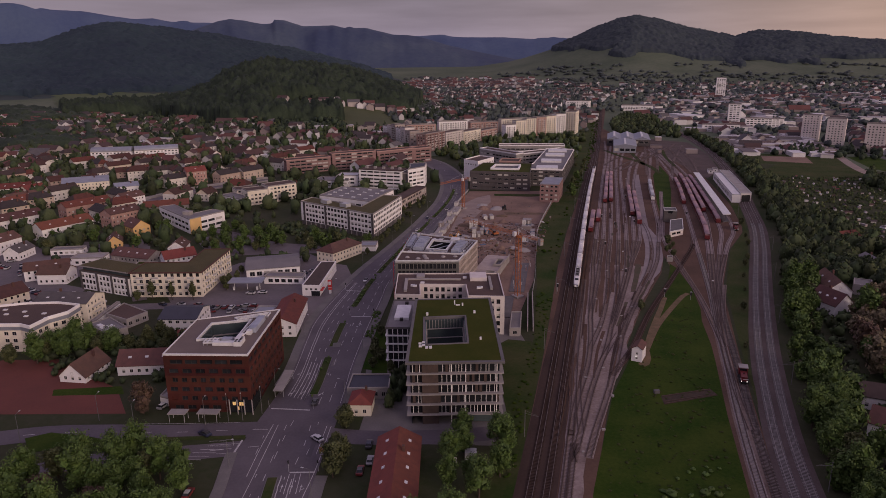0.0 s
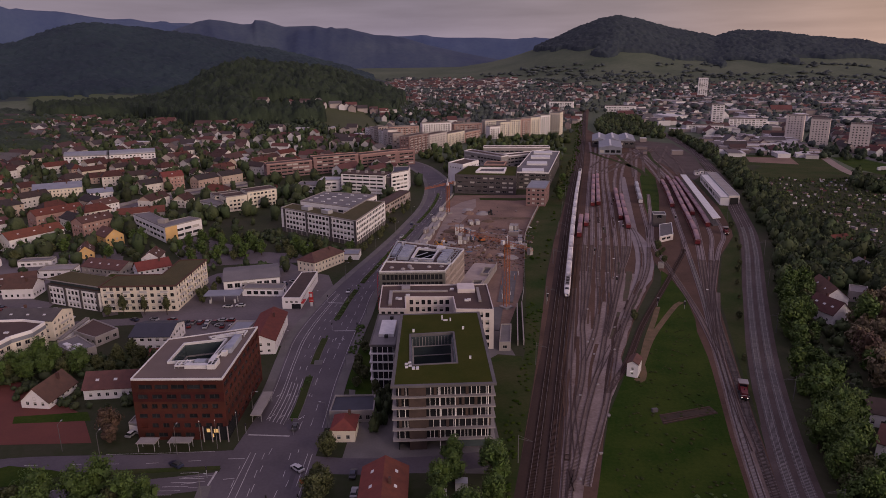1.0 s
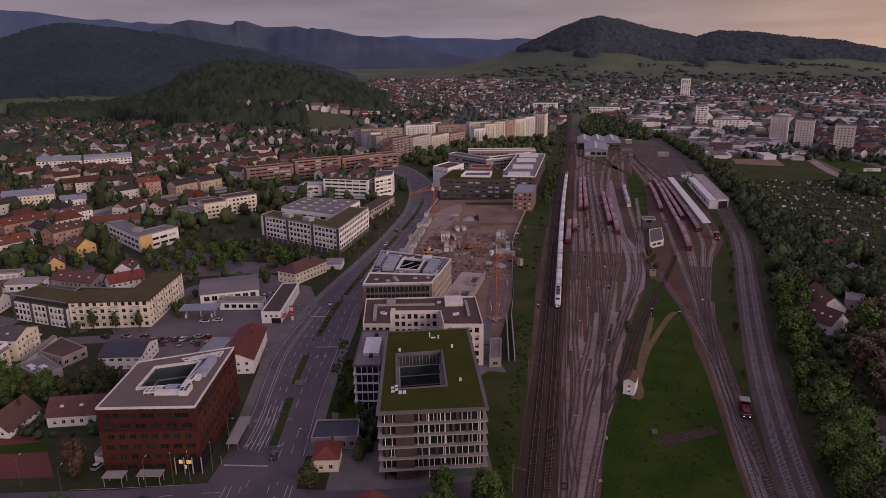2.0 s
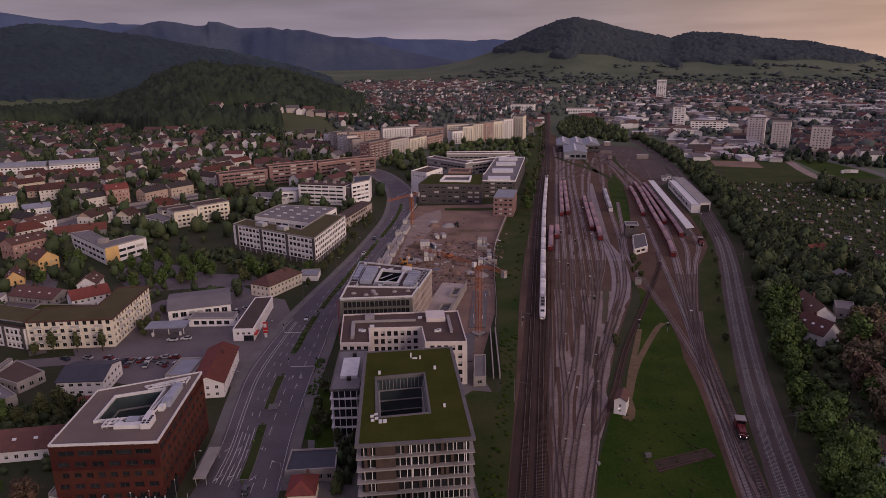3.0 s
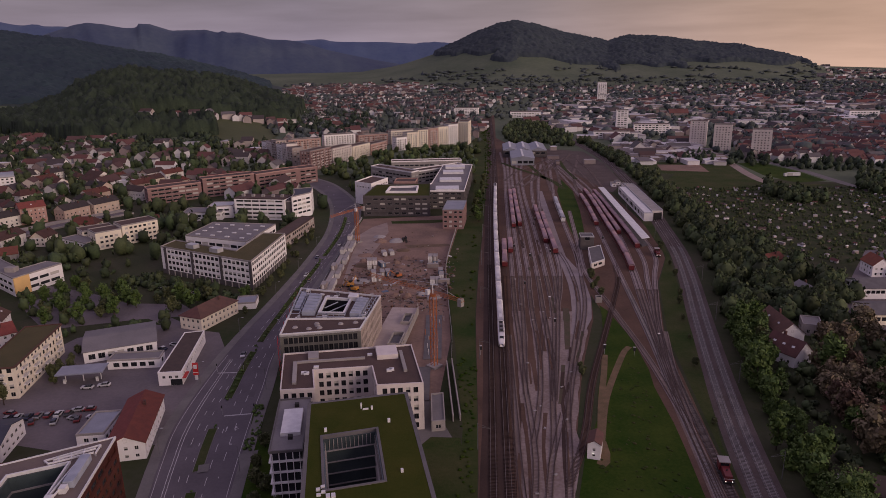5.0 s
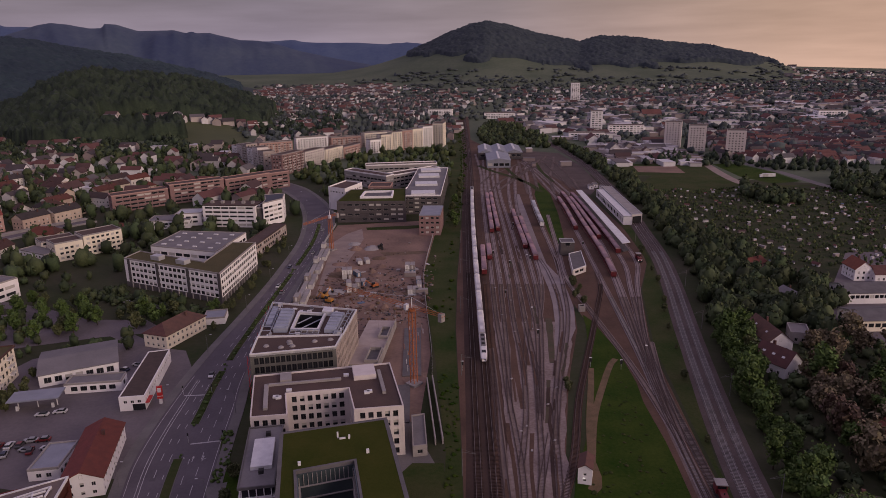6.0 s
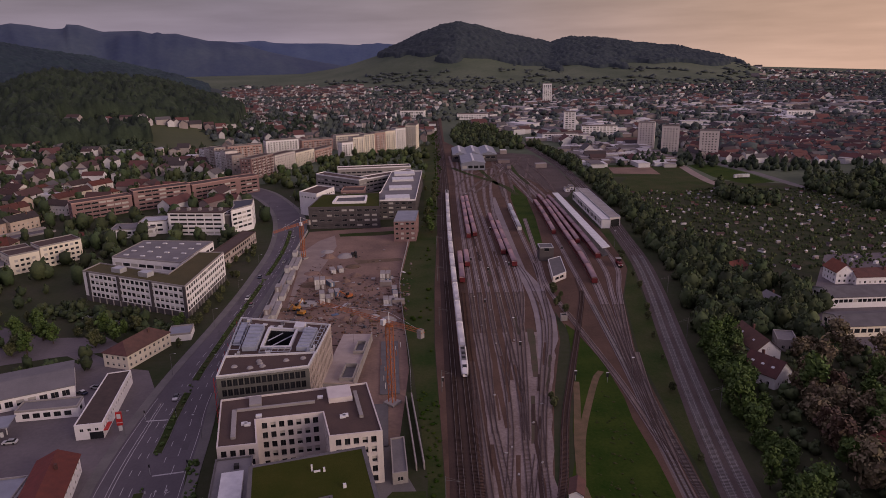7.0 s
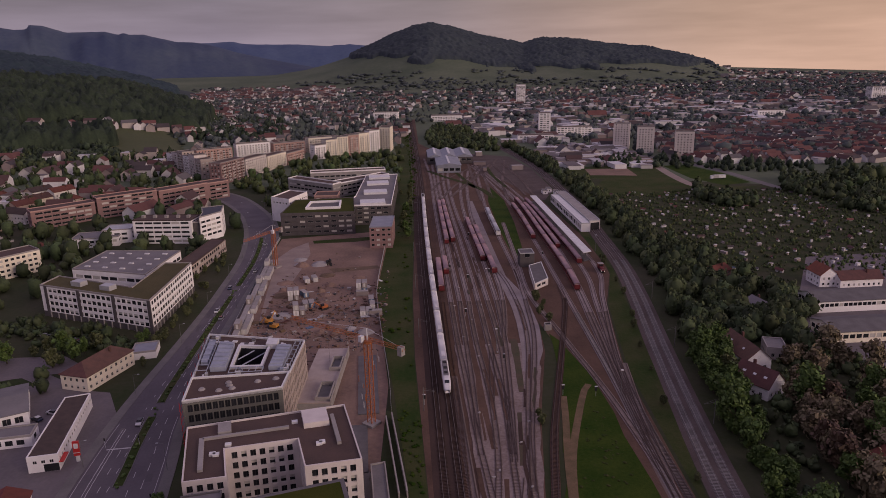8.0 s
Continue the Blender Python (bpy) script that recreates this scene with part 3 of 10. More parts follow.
l, r = pair([(52.4, -120), (52.6, 60), (52.8, 157), (53.6, 197), (55.4, 240), (54, 300), (48, 353), (44, 408), (56, 470), (62, 640), (60, 760)],
            [(58.4, -120), (58.6, 60), (58.8, 157), (60, 197), (62, 240), (67, 320), (80, 390), (96, 440), (100, 520), (96, 640), (70, 780)], list(range(-120, 781, 15)))
bed("carriage_yard_bed", l, r, 0.05, m_ballast, "brown ballast bed of the carriage sidings")
BRANCH = [(61.3, -120), (61.5, 60), (62.4, 120), (62.6, 158), (64.2, 191), (69.6, 240), (76.6, 286), (86, 340), (97, 400), (104.5, 450), (110, 514), (117.5, 600), (120.5, 680), (121, 820), (109, 974), (88, 1200), (60, 1500)]
bl = spline([Vector(p) for p in BRANCH], 10)
bed("branch_line_bed", side(bl, -1.9), side(bl, 6.2), 0.10, m_branch, "pale ballast bed of the curving branch line")
# pale ballast of the throat, where all the sidings run together
l, r = pair([(6.6, 60), (6.9, 146), (5.8, 178), (6.0, 205), (6.6, 230), (7.4, 255), (7.3, 306), (7.0, 330), (6.9, 352)],
            [(11.0, 60), (11.6, 147), (12.6, 168), (15.2, 182), (19.4, 211), (22.8, 231), (24.6, 250), (27.5, 272), (31.0, 292), (36.0, 315), (39.0, 336), (34.0, 352)], list(range(60, 353, 6)))
g, wob = Geo(), random.Random(4)
strip(g, [p + Vector((wob.uniform(-0.3, 0.3), 0)) for p in l], [p + Vector((wob.uniform(-0.5, 0.5), 0)) for p in r], 0.200)
solid("throat_bed", g, m_pale_mix, "pale grey ballast where the sidings run together", "ballast", kind="structure")


def wedge(pts, w0, w1, material, label):
    """A strip of other ballast between two tracks, w0 and w1 wide at its ends."""
    line = spline([Vector(p) for p in pts], 5)
    n = len(line) - 1
    half = [(w0 + (w1 - w0) * i / n) / 2 * wob.uniform(0.85, 1.15) for i in range(n + 1)]
    g = Geo()
    strip(g, [p - Vector((h, 0)) for p, h in zip(line, half)], [p + Vector((h, 0)) for p, h in zip(line, half)], 0.212 + 0.0007 * wob.randrange(9))
    solid("ballast_strip", g, material, label, "ballast", kind="structure")


for pts, w0, w1, mt in (([(13.8, 271), (13.3, 295), (13.6, 320), (13.2, 352)], 1.8, 2.4, m_ballast), ([(18.3, 304), (18.2, 321), (18.0, 352)], 1.6, 2.4, m_ballast), ([(22.8, 338), (22.8, 352)], 1.4, 2.2, m_ballast),
                        ([(27.4, 306), (29.6, 329), (31.4, 352)], 2.0, 3.2, m_stain), ([(20.4, 262), (22.4, 276), (24.4, 292)], 1.0, 1.6, m_stain), ([(12.6, 214), (13.2, 236), (15.2, 256)], 0.8, 1.3, m_ballast),
                        ([(8.0, 205), (8.6, 232), (7.9, 262)], 0.8, 1.4, m_ballast), ([(17.2, 208), (18.8, 232), (20.6, 250)], 0.7, 1.3, m_ballast_dark), ([(11.6, 276), (12.0, 300), (13.0, 318)], 0.8, 1.0, m_ballast)):
    wedge(pts, w0, w1, mt, "strip of rusty brown ballast between two tracks")

track("main_track", MAIN, (60, 420), m_rail, m_ballast_dark)
track("main_track", [(x - 4.1, y) for x, y in MAIN], (60, 420), m_rail, m_ballast_dark)
SIDINGS = [
    [(3.2, 170), (3.7, 225), (4.4, 290), (4.6, 400), (4.8, 480), (5.0, 640), (6.0, 760), (3.0, 880)],
    [(7.3, -120), (7.3, 150), (7.3, 176), (7.9, 196), (10.2, 222), (10.6, 240), (10.2, 256), (9.3, 284), (9.0, 320), (8.4, 349), (8.4, 404), (8.5, 480), (8.6, 640), (9.5, 760), (6, 900)],
    [(9.4, 268), (9.9, 284), (10.8, 307), (11.6, 342), (12.2, 386), (12.6, 404), (12.1, 506), (12.2, 636), (13, 770), (14, 850)],
    [(10.8, 240), (12.5, 252), (14.6, 270), (16.1, 296), (16.3, 314), (15.9, 350), (16.4, 386), (16.9, 404), (16.3, 510), (15.5, 636), (17, 770), (24, 850)],
    [(8.6, -120), (8.4, 149), (8.8, 162), (10.2, 180), (12.2, 205), (14.2, 222), (16.5, 240), (18.7, 270), (20.3, 296), (21.0, 321), (21.0, 351), (21.5, 404), (21.0, 510), (20.0, 640), (22, 770), (30, 850)],
    [(18.9, 268), (21.4, 296), (23.7, 321), (25.5, 351), (26.0, 404), (25.5, 510), (24.0, 640), (27, 770), (36, 850)],
    [(18.8, 264), (21.9, 291), (25.0, 321), (27.8, 351), (29.8, 387), (30.4, 404), (30.8, 470), (29.7, 580), (34, 690), (44, 800)],
    [(28.4, 358), (31.4, 380), (33.6, 404), (34.7, 442), (33.7, 560), (40, 690), (50, 800)],
    [(21.6, 250), (24.2, 266), (27.6, 286), (32.1, 309), (37.6, 337), (41.2, 361), (43.4, 389), (45.6, 425), (46.6, 455), (47, 523), (48, 605), (53, 700), (58, 790)],
    [(12.6, 165), (14.2, 180), (16.6, 198), (19.7, 224), (21.2, 241), (24.0, 270), (27.3, 291), (31.5, 316), (35.2, 337), (38.2, 361), (39.6, 388), (39.2, 420), (37.2, 445)],
]
for i, s in enumerate(SIDINGS):
    if i == 0:
        track("siding_track", s, (100, 400), m_rail_rust, m_ballast, half=1.08)
    else:
        track("siding_track", s, (100, 400), m_rail_rust, m_rust_bed, bed_mat=m_bed_grey, half=1.15)
track("siding_track", [(18.6, 217), (22.2, 229), (26.6, 245), (32.7, 276), (39.7, 304), (47.5, 334), (55.9, 367), (62.5, 395), (65.0, 420)], (100, 400), m_rail_rust, m_ballast_dark, bed_mat=m_ballast, half=1.2)
RIGHT = [
    [(54.4, -120), (54.6, 60), (54.9, 157), (55.9, 197), (58.0, 237), (59.3, 270), (62.2, 320), (65.5, 420), (68.2, 512), (69.6, 608), (64, 740), (56, 830)],
    [(58.6, 245), (62, 300), (67.5, 360), (73.4, 430), (75.0, 520), (75.6, 631), (67, 750), (58, 840)],
    [(59.6, 262), (64.5, 318), (72, 390), (78.4, 470), (79.5, 540), (79.0, 619), (71, 740), (60, 850)],
    [(61, 275), (67, 326), (76.5, 390), (83.5, 440), (84.6, 520), (82.6, 643), (74, 760)],
    [(63, 300), (71, 345), (82, 400), (91, 440), (92.8, 500), (89, 600)],
    [(59.0, 250), (57.0, 300), (52.3, 353), (47.5, 408), (50, 460), (55, 560)],
]
for i, s in enumerate(RIGHT):
    track("carriage_siding_track", s, (60, 380), m_rail_rust, m_sleeper_c if i == 0 else m_rust_bed, bed_mat=m_bed_grey, half=1.15)
track("branch_track", BRANCH, (60, 460), m_rail_bright, m_sleeper_c)
track("branch_track", [(p.x, p.y) for p in side(spline([Vector(p) for p in BRANCH], 30), 4.3)], (60, 460), m_rail_bright, m_sleeper_c)

for s in ([(7.2, 170), (6.9, 198), (6.0, 221), (5.3, 262), (4.7, 320)], [(10.0, 178), (8.2, 200), (7.6, 220)], [(14.6, 226), (17.4, 240), (20.8, 256)], [(16.4, 300), (18.6, 318), (20.8, 340)], [(21.4, 296), (20.8, 318), (21.0, 340)], [(57.9, 190), (57.6, 216), (58.6, 246)], [(60.0, 252), (63.4, 286), (69.5, 326)],
          [(8, 690), (20, 740), (42, 790), (66, 850)], [(15, 650), (30, 712), (50, 768), (72, 850)], [(24, 660), (44, 730), (66, 800), (80, 850)], [(88, 660), (84, 760), (80, 850)], [(94, 650), (96, 740), (92, 840)], [(34, 690), (56, 760), (76, 820), (90, 880)], [(70, 640), (76, 720), (88, 800), (98, 870)], [(58, 660), (62, 740), (66, 850)], [(48, 640), (50, 720), (54, 850)]):
    track("crossover_track", s, (0, 1), m_rail_rust, bed_mat=m_rust_bed)
stain = random.Random(29)
for i in range(46):
    line = spline([Vector(p) for p in stain.choice(SIDINGS)], 4)
    k, n = stain.randrange(2, max(3, len(line) - 14)), stain.randrange(3, 11)
    run = [p for p in side(line, stain.uniform(-2.4, 2.4))[k:k + n] if 130 < p.y < 560]
    if len(run) < 3:
        continue
    g, w = Geo(), stain.uniform(0.4, 1.1)
    strip(g, [p + Vector((-w * stain.uniform(0.2, 1.0), 0)) for p in run], [p + Vector((w * stain.uniform(0.2, 1.0), 0)) for p in run], 0.270 + 0.0015 * i)
    solid("ballast_patch", g, stain.choice((m_ballast, m_ballast, m_ballast_dark, m_stain)), "stained patch of track ballast", "ballast", kind="structure")

# brown ground before the engine shed, and paler ballast under the track beside the meadow
sheet("yard_apron", [(50, 650), (66, 640), (100, 636), (116, 680), (118, 800), (108, 900), (62, 935), (61, 850), (40, 845), (44, 760)], 0.045, m_branch, "brown trodden ground before the engine shed", category="ballast bed")
l, r = pair([(52.4, -120), (52.6, 60), (52.9, 157), (53.9, 197), (56.0, 237), (57.4, 270)], [(56.4, -120), (56.6, 60), (56.9, 157), (57.9, 197), (59.8, 237), (60.8, 270)], list(range(-120, 270, 8)))
g = Geo()
strip(g, l, r, 0.115)
solid("siding_bed", g, m_rust_bed, "pale ballast under the siding beside the meadow", "ballast", kind="structure")

# grass, lanes and paths round the tracks
for pts, w in (([(60, 650), (52, 694), (38, 732), (20, 772), (8, 806)], 2.6), ([(48, 700), (40, 760), (36, 800)], 2.0), ([(76, 700), (72, 760), (72, 820)], 1.8)):
    ln = spline([Vector(q) for q in pts], 5)
    g = Geo()
    strip(g, side(ln, -w), side(ln, w), 0.236)
    solid("grass_strip", g, m_weeds, "weedy strip curving between the sidings", "grass", kind="structure")
sheet("meadow", [(13.5, -120), (13.6, 100), (14.2, 148), (18.8, 203), (24.8, 232), (34.0, 262), (43, 300), (51, 330), (56, 310), (54.4, 240), (52.6, 197), (51.8, 150), (51.6, 100), (51.4, -120)], 0.035, m_grass, "rough green meadow between the tracks", category="meadow")
sheet("meadow", [(33.5, 268), (42, 308), (46.5, 345), (47.2, 357), (49.8, 350), (54.5, 318), (55.2, 290), (53, 262), (40, 250)], 0.085, m_grass, "grassy tip between the diverging tracks", category="meadow")
l, r = pair([(60.2, 100), (61.0, 160), (62.2, 197), (64.3, 240), (69.5, 320), (82, 390), (97.5, 440), (101.5, 520), (103, 560)], [(60.4, 100), (61.2, 160), (62.6, 197), (65.6, 240), (79.5, 320), (91.2, 390), (99.2, 440), (107, 520), (110, 560)], list(range(100, 561, 10)))
g = Geo()
strip(g, l, r, 0.028)
solid("grass_strip", g, m_weeds, "weedy strip between two railway lines", "grass", kind="structure")
sheet("embankment_grass", [(-6, -120), (-5.5, 60), (-5, 150), (-6, 230), (-8, 290), (-9.8, 340), (-10.2, 410), (-8.5, 540), (-8, 800), (-14, 1200), (-40, 1200), (-22, 800), (-18, 560), (-28, 500), (-29, 420), (-17, 310), (-11, 245), (-11, 200), (-12, 170), (-16, 60), (-18, -120)], 0.03, m_weeds, "overgrown green strip beside the main line", category="grass")
sheet("yard_grass", [(50, 468), (56, 470), (63, 560), (66.5, 640), (62, 700), (53, 640), (50.5, 560), (49.5, 510)], 0.085, m_grass, "green grass between two groups of sidings", category="grass")
g = Geo()
l, r = pair([(30.5, 322), (33.5, 345), (35.5, 370), (36.2, 390), (35.7, 415), (34.8, 437), (35.4, 470), (35.6, 640)], [(34.5, 318), (41.5, 340), (44.6, 365), (45.1, 389), (43.7, 413), (40.0, 436), (39.8, 470), (40.2, 640)], list(range(322, 641, 6)))
strip(g, l, r, 0.205)
solid("yard_lane", g, m_ballast_pale, "grey paved lane between the sidings", "lane", kind="structure")
g = Geo()
for pts, w, z in (([(30.6, 241), (34.2, 264), (38.8, 288), (41.2, 302)], 1.1, 0.10), ([(30.5, 240), (36, 266), (44, 291), (49.5, 306), (52, 310)], 1.15, 0.112)):
    p = spline([Vector(q) for q in pts], 3)
    strip(g, side(p, -w), side(p, w), z)
solid("dirt_path", g, m_path, "trodden clay path through the meadow", "path", kind="structure")
sheet("hut_yard", [(27.5, 228.5), (29.6, 226.5), (31.4, 229), (32.2, 234), (32.0, 240), (30.4, 244), (29.2, 241), (29.6, 234)], 0.05, m_path, "bare clay ground round the white hut", category="bare ground")

# ---------------------------------------------------------------- boulevard and streets
LEFT_KERB = [(-58, 20), (-70, 100), (-75, 126), (-82, 146), (-84.5, 160), (-86, 172), (-89.5, 195), (-97, 222), (-102, 242), (-105, 271), (-106.5, 310), (-106, 365), (-107, 423), (-112, 497), (-128, 574), (-151, 635), (-185, 690), (-225, 730)]
RIGHT_KERB = [(-34, 20), (-46, 100), (-54.3, 131.8), (-58.5, 152), (-62, 170), (-66, 187), (-71, 208), (-78, 245), (-82.5, 272), (-86.2, 291), (-89.6, 322), (-93, 365), (-95, 423), (-97, 484), (-102.4, 538), (-114.5, 590), (-141, 652), (-165, 692), (-205, 735)]
road_l, road_r = spline([Vector(p) for p in LEFT_KERB], 4), spline([Vector(p) for p in RIGHT_KERB], 4)


def between(f, n=160):
    """The line that runs along the boulevard at the share f of its width."""
    out = []
    for i in range(n):
        a = road_l[round(i * (len(road_l) - 1) / (n - 1))]
        b = road_r[round(i * (len(road_r) - 1) / (n - 1))]
        out.append(a.lerp(b, f))
    return out


g = Geo()
strip(g, between(0), between(1), 0.06)
solid("road", g, m_asphalt, "wide worn asphalt boulevard with lane markings", "road", kind="structure")
g = Geo()
for f0, d in ((0, -3.2), (1, 3.2)):
    a = between(f0)
    b = side(a, d)
    if d < 0:
        a, b = b, a
    n = len(a)
    keep = [i for i in range(n - 1) if not (140 < a[i].y < 176)]
    o = len(g.v)
    g.v += [(p.x, p.y, 0.16) for q in (a, b) for p in q] + [(p.x, p.y, 0.0) for q in (a, b) for p in q]
    for i in keep:
        g.f += [(o + i, o + n + i, o + n + i + 1, o + i + 1), (o + 2 * n + i, o + i, o + i + 1, o + 2 * n + i + 1), (o + n + i, o + 3 * n + i, o + 3 * n + i + 1, o + n + i + 1)]
    g.m = [0] * len(g.f)
solid("pavement", g, m_paving, "raised grey pavement along the boulevard", "pavement", kind="structure")
# planted median in pieces, with kerb
mid, mw = between(0.52), 1.5
for y0, y1 in ((100, 140), (178, 214), (217, 243), (259, 300), (306, 420), (428, 540)):
    seg = [p for p in mid if y0 <= p.y <= y1]
    if len(seg) < 2:
        continue
    a, b = side(seg, -mw), side(seg, mw)
    poly = [tuple(p) for p in b] + [tuple(p) for p in a[::-1]]
    root = sheet("median_kerb", poly, 0.17, m_paving, "concrete kerb of a planted median", thick=0.17, category="kerb")
    part("turf", Geo().prism(inset(poly, 0.25), 0.1, 0.24, bottom=False), m_weeds, root)


def dashes(f, y0, y1, on=3.0, off=6.0, w=0.09, solid_line=False):
    pts = [p for p in between(f, 700) if y0 <= p.y <= y1]
    g, run = Geo(), 0.0
    for a, b in zip(pts, pts[1:]):
        d = b - a
        if solid_line or run % (on + off) < on:
            nrm = Vector((d.y, -d.x)).normalized() * w
            g.add([(a.x - nrm.x, a.y - nrm.y, 0.072), (a.x + nrm.x, a.y + nrm.y, 0.072), (b.x + nrm.x, b.y + nrm.y, 0.072), (b.x - nrm.x, b.y - nrm.y, 0.072)], [(0, 1, 2, 3)])
        run += d.length
    if g.f:
        solid("lane_marking", g, m_paint, "worn white lane marking on the asphalt", "road marking", "lane markings", "structure")


for f in (0.32, 0.425, 0.66, 0.80):
    dashes(f, 176, 560)
    dashes(f, 100, 142)
for f in (0.165, 0.205):
    dashes(f, 176, 292, w=0.10, solid_line=True)
for f in (0.035, 0.965):
    dashes(f, 178, 300, w=0.08, solid_line=True)
for f in (0.265, 0.32, 0.375, 0.425):
    dashes(f, 176, 205, w=0.13, solid_line=True)
dashes(0.62, 100, 139, w=0.13, solid_line=True)
dashes(0.75, 100, 139, w=0.13, solid_line=True)


def stop_line(a, b, w=0.3):
    d = (Vector(b) - Vector(a)).normalized() * w
    n = Vector((-d.y, d.x))
    g = Geo().add([(*(Vector(a) - n), 0.073), (*(Vector(b) - n), 0.073), (*(Vector(b) + n), 0.073), (*(Vector(a) + n), 0.073)], [(0, 1, 2, 3)])
    solid("stop_line", g, m_paint, "white stop line across the lanes", "road marking", "stop lines", "structure")


def arrow(x, y, rz, turn=0):
    g = Geo().add([(-0.09, -1.6, 0), (0.09, -1.6, 0), (0.09, 0.4, 0), (-0.09, 0.4, 0)], [(0, 1, 2, 3)]).add([(-0.38, 0.4, 0), (0.38, 0.4, 0), (0, 1.6, 0)], [(0, 1, 2)])
    if turn:
        g.add([(0, -0.9, 0), (0, -0.7, 0), (0.9 * turn, 0.0, 0), (0.9 * turn, -0.3, 0)], [(0, 1, 2, 3) if turn < 0 else (3, 2, 1, 0)])
    solid("lane_arrow", g, m_paint, "white lane arrow on the asphalt", "road marking", "lane arrows", "structure", m=pose(x, y, 0.073, 0, 0, rz))


stop_line((-84.5, 170.5), (-72.3, 172.2))
stop_line((-88.7, 249.4), (-80.4, 251.2))
stop_line((-103.2, 280.0), (-94.6, 280.8))
stop_line((-63.6, 140.6), (-57.4, 142.2))
for i in range(4):
    arrow(-82.6 + 3.1 * i, 181.5 + 0.4 * i, 163, (0, 1, 0, -1)[i])
    arrow(-86.4 + 3.1 * i, 195.0 + 0.4 * i, 163, (0, 1, 0, -1)[i])
for i in range(3):
    arrow(-87.6 + 2.8 * i, 241 + 0.5 * i, 10, (0, 0, 1)[i])
    arrow(-62.6 + 2.4 * i, 134 + 0.5 * i, 14, (0, 0, 1)[i])


def street(name, pts, w, label, z=0.055, material=m_asphalt, marks=True):
    line = spline([Vector(p) for p in pts], 5)
    g = Geo()
    strip(g, side(line, -w / 2), side(line, w / 2), z)
    solid(name, g, material, label, "street", kind="structure")
    if marks:
        g = Geo()
        for i in range(0, len(line) - 1, 2):
            a, b = line[i], line[i].lerp(line[i + 1], 0.6)
            d = (b - a)
            nrm = Vector((d.y, -d.x)).normalized() * 0.1
            g.add([(*(a - nrm), z + 0.012), (*(a + nrm), z + 0.012), (*(b + nrm), z + 0.012), (*(b - nrm), z + 0.012)], [(0, 1, 2, 3)])
        solid("lane_marking", g, m_paint, "faded dashed centre line", "road marking", "lane markings", "structure")


street("side_street", [(-200, 118), (-160, 134), (-143, 142), (-125, 147), (-105, 151.5), (-84, 158), (-70, 161)], 8.5, "asphalt side street meeting the boulevard", 0.05)
street("side_street", [(-150, 96), (-138, 117), (-128, 128), (-110, 137), (-90, 145), (-76, 151)], 7.5, "asphalt slip street with lane dashes", 0.052)
street("side_street", [(-66, 160), (-52, 161), (-38, 164), (-22, 169), (-10, 174)], 7.5, "asphalt access street", 0.05, marks=False)
street("side_street", [(-104, 255), (-125, 252), (-150, 250), (-185, 240), (-215, 228), (-260, 212)], 8, "asphalt street between forecourts", 0.05, m_asphalt_old, False)
street("side_street", [(-130, 318), (-170, 345), (-230, 372), (-300, 385), (-400, 380)], 7, "quiet asphalt street under trees", 0.05, m_asphalt_old, False)
street("cutting_road", [(-331, 416), (-330, 446), (-326, 477), (-316, 501), (-303, 525.6), (-284, 552)], 13, "sunken road with pale retaining walls", 0.05, m_asphalt_old, False)
for off in (-10.5, -7.6, 7.6):
    ln = side(spline([Vector(p) for p in [(-331, 416), (-330, 446), (-326, 477), (-316, 501), (-303, 525.6), (-284, 552)]], 12), off)
    g = Geo()
    strip(g, side(ln, -0.5), side(ln, 0.5), 1.3)
    strip(g, side(ln, 0.5), side(ln, 0.52), 1.3)
    for i in range(len(g.v) - 2 * len(ln) + 1, len(g.v), 2):
        g.v[i] = (*g.v[i][:2], 0.0)
    strip(g, side(ln, -0.52), side(ln, -0.5), 1.3)
    for i in range(len(g.v) - 2 * len(ln), len(g.v), 2):
        g.v[i] = (*g.v[i][:2], 0.0)
    solid("retaining_wall", g.weld(), m_concrete, "pale concrete wall along a sunken road", "wall", "retaining walls", "structure")
CUTTING = [(-347, 428), (-347, 456), (-341, 490), (-327, 522), (-311, 549), (-292, 542), (-304, 514), (-313, 488), (-317, 455), (-321, 430)]
sheet("cutting_ground", CUTTING, 0.03, m_lane, "pale gravel ground beside the sunken road", category="bare ground")
occupy(CUTTING, 1.0)
street("dead_end_street", [(-190, 247), (-215, 275), (-240, 310), (-262, 350)], 6, "quiet asphalt street between houses", 0.05, m_asphalt_old, False)
sheet("forecourt", [(-101, 232), (-128, 226), (-160, 232), (-188, 262), (-176, 310), (-150, 326), (-118, 318), (-108, 300), (-106, 262)], 0.045, m_asphalt_old, "wide patched asphalt forecourt of garages", category="forecourt")
sheet("car_park", [(-218, 226), (-262, 205), (-300, 232), (-258, 262), (-226, 256)], 0.045, m_asphalt_old, "grey asphalt car park", category="car park")
YARD_PARK = [(-264, 236), (-244, 247), (-270, 272), (-292, 292), (-322, 291), (-304, 256)]
sheet("car_park", YARD_PARK, 0.052, m_asphalt_old, "grey asphalt car park between white houses", category="car park")
occupy(YARD_PARK, 1.0)
sheet("green_yard", [(-9.5, 176), (-7.5, 200), (-11.5, 240), (-20.5, 240), (-25.2, 231.5), (-11.5, 180)], 0.05, m_weeds, "patchy grass and bare soil beside the offices", category="grass")
sheet("plaza", [(-52, 158), (-10, 166), (-11, 178), (-25, 232), (-14, 240), (-24, 266), (-70, 258), (-66, 205), (-56, 180)], 0.04, m_paving, "paved ground round the office blocks", category="plaza")
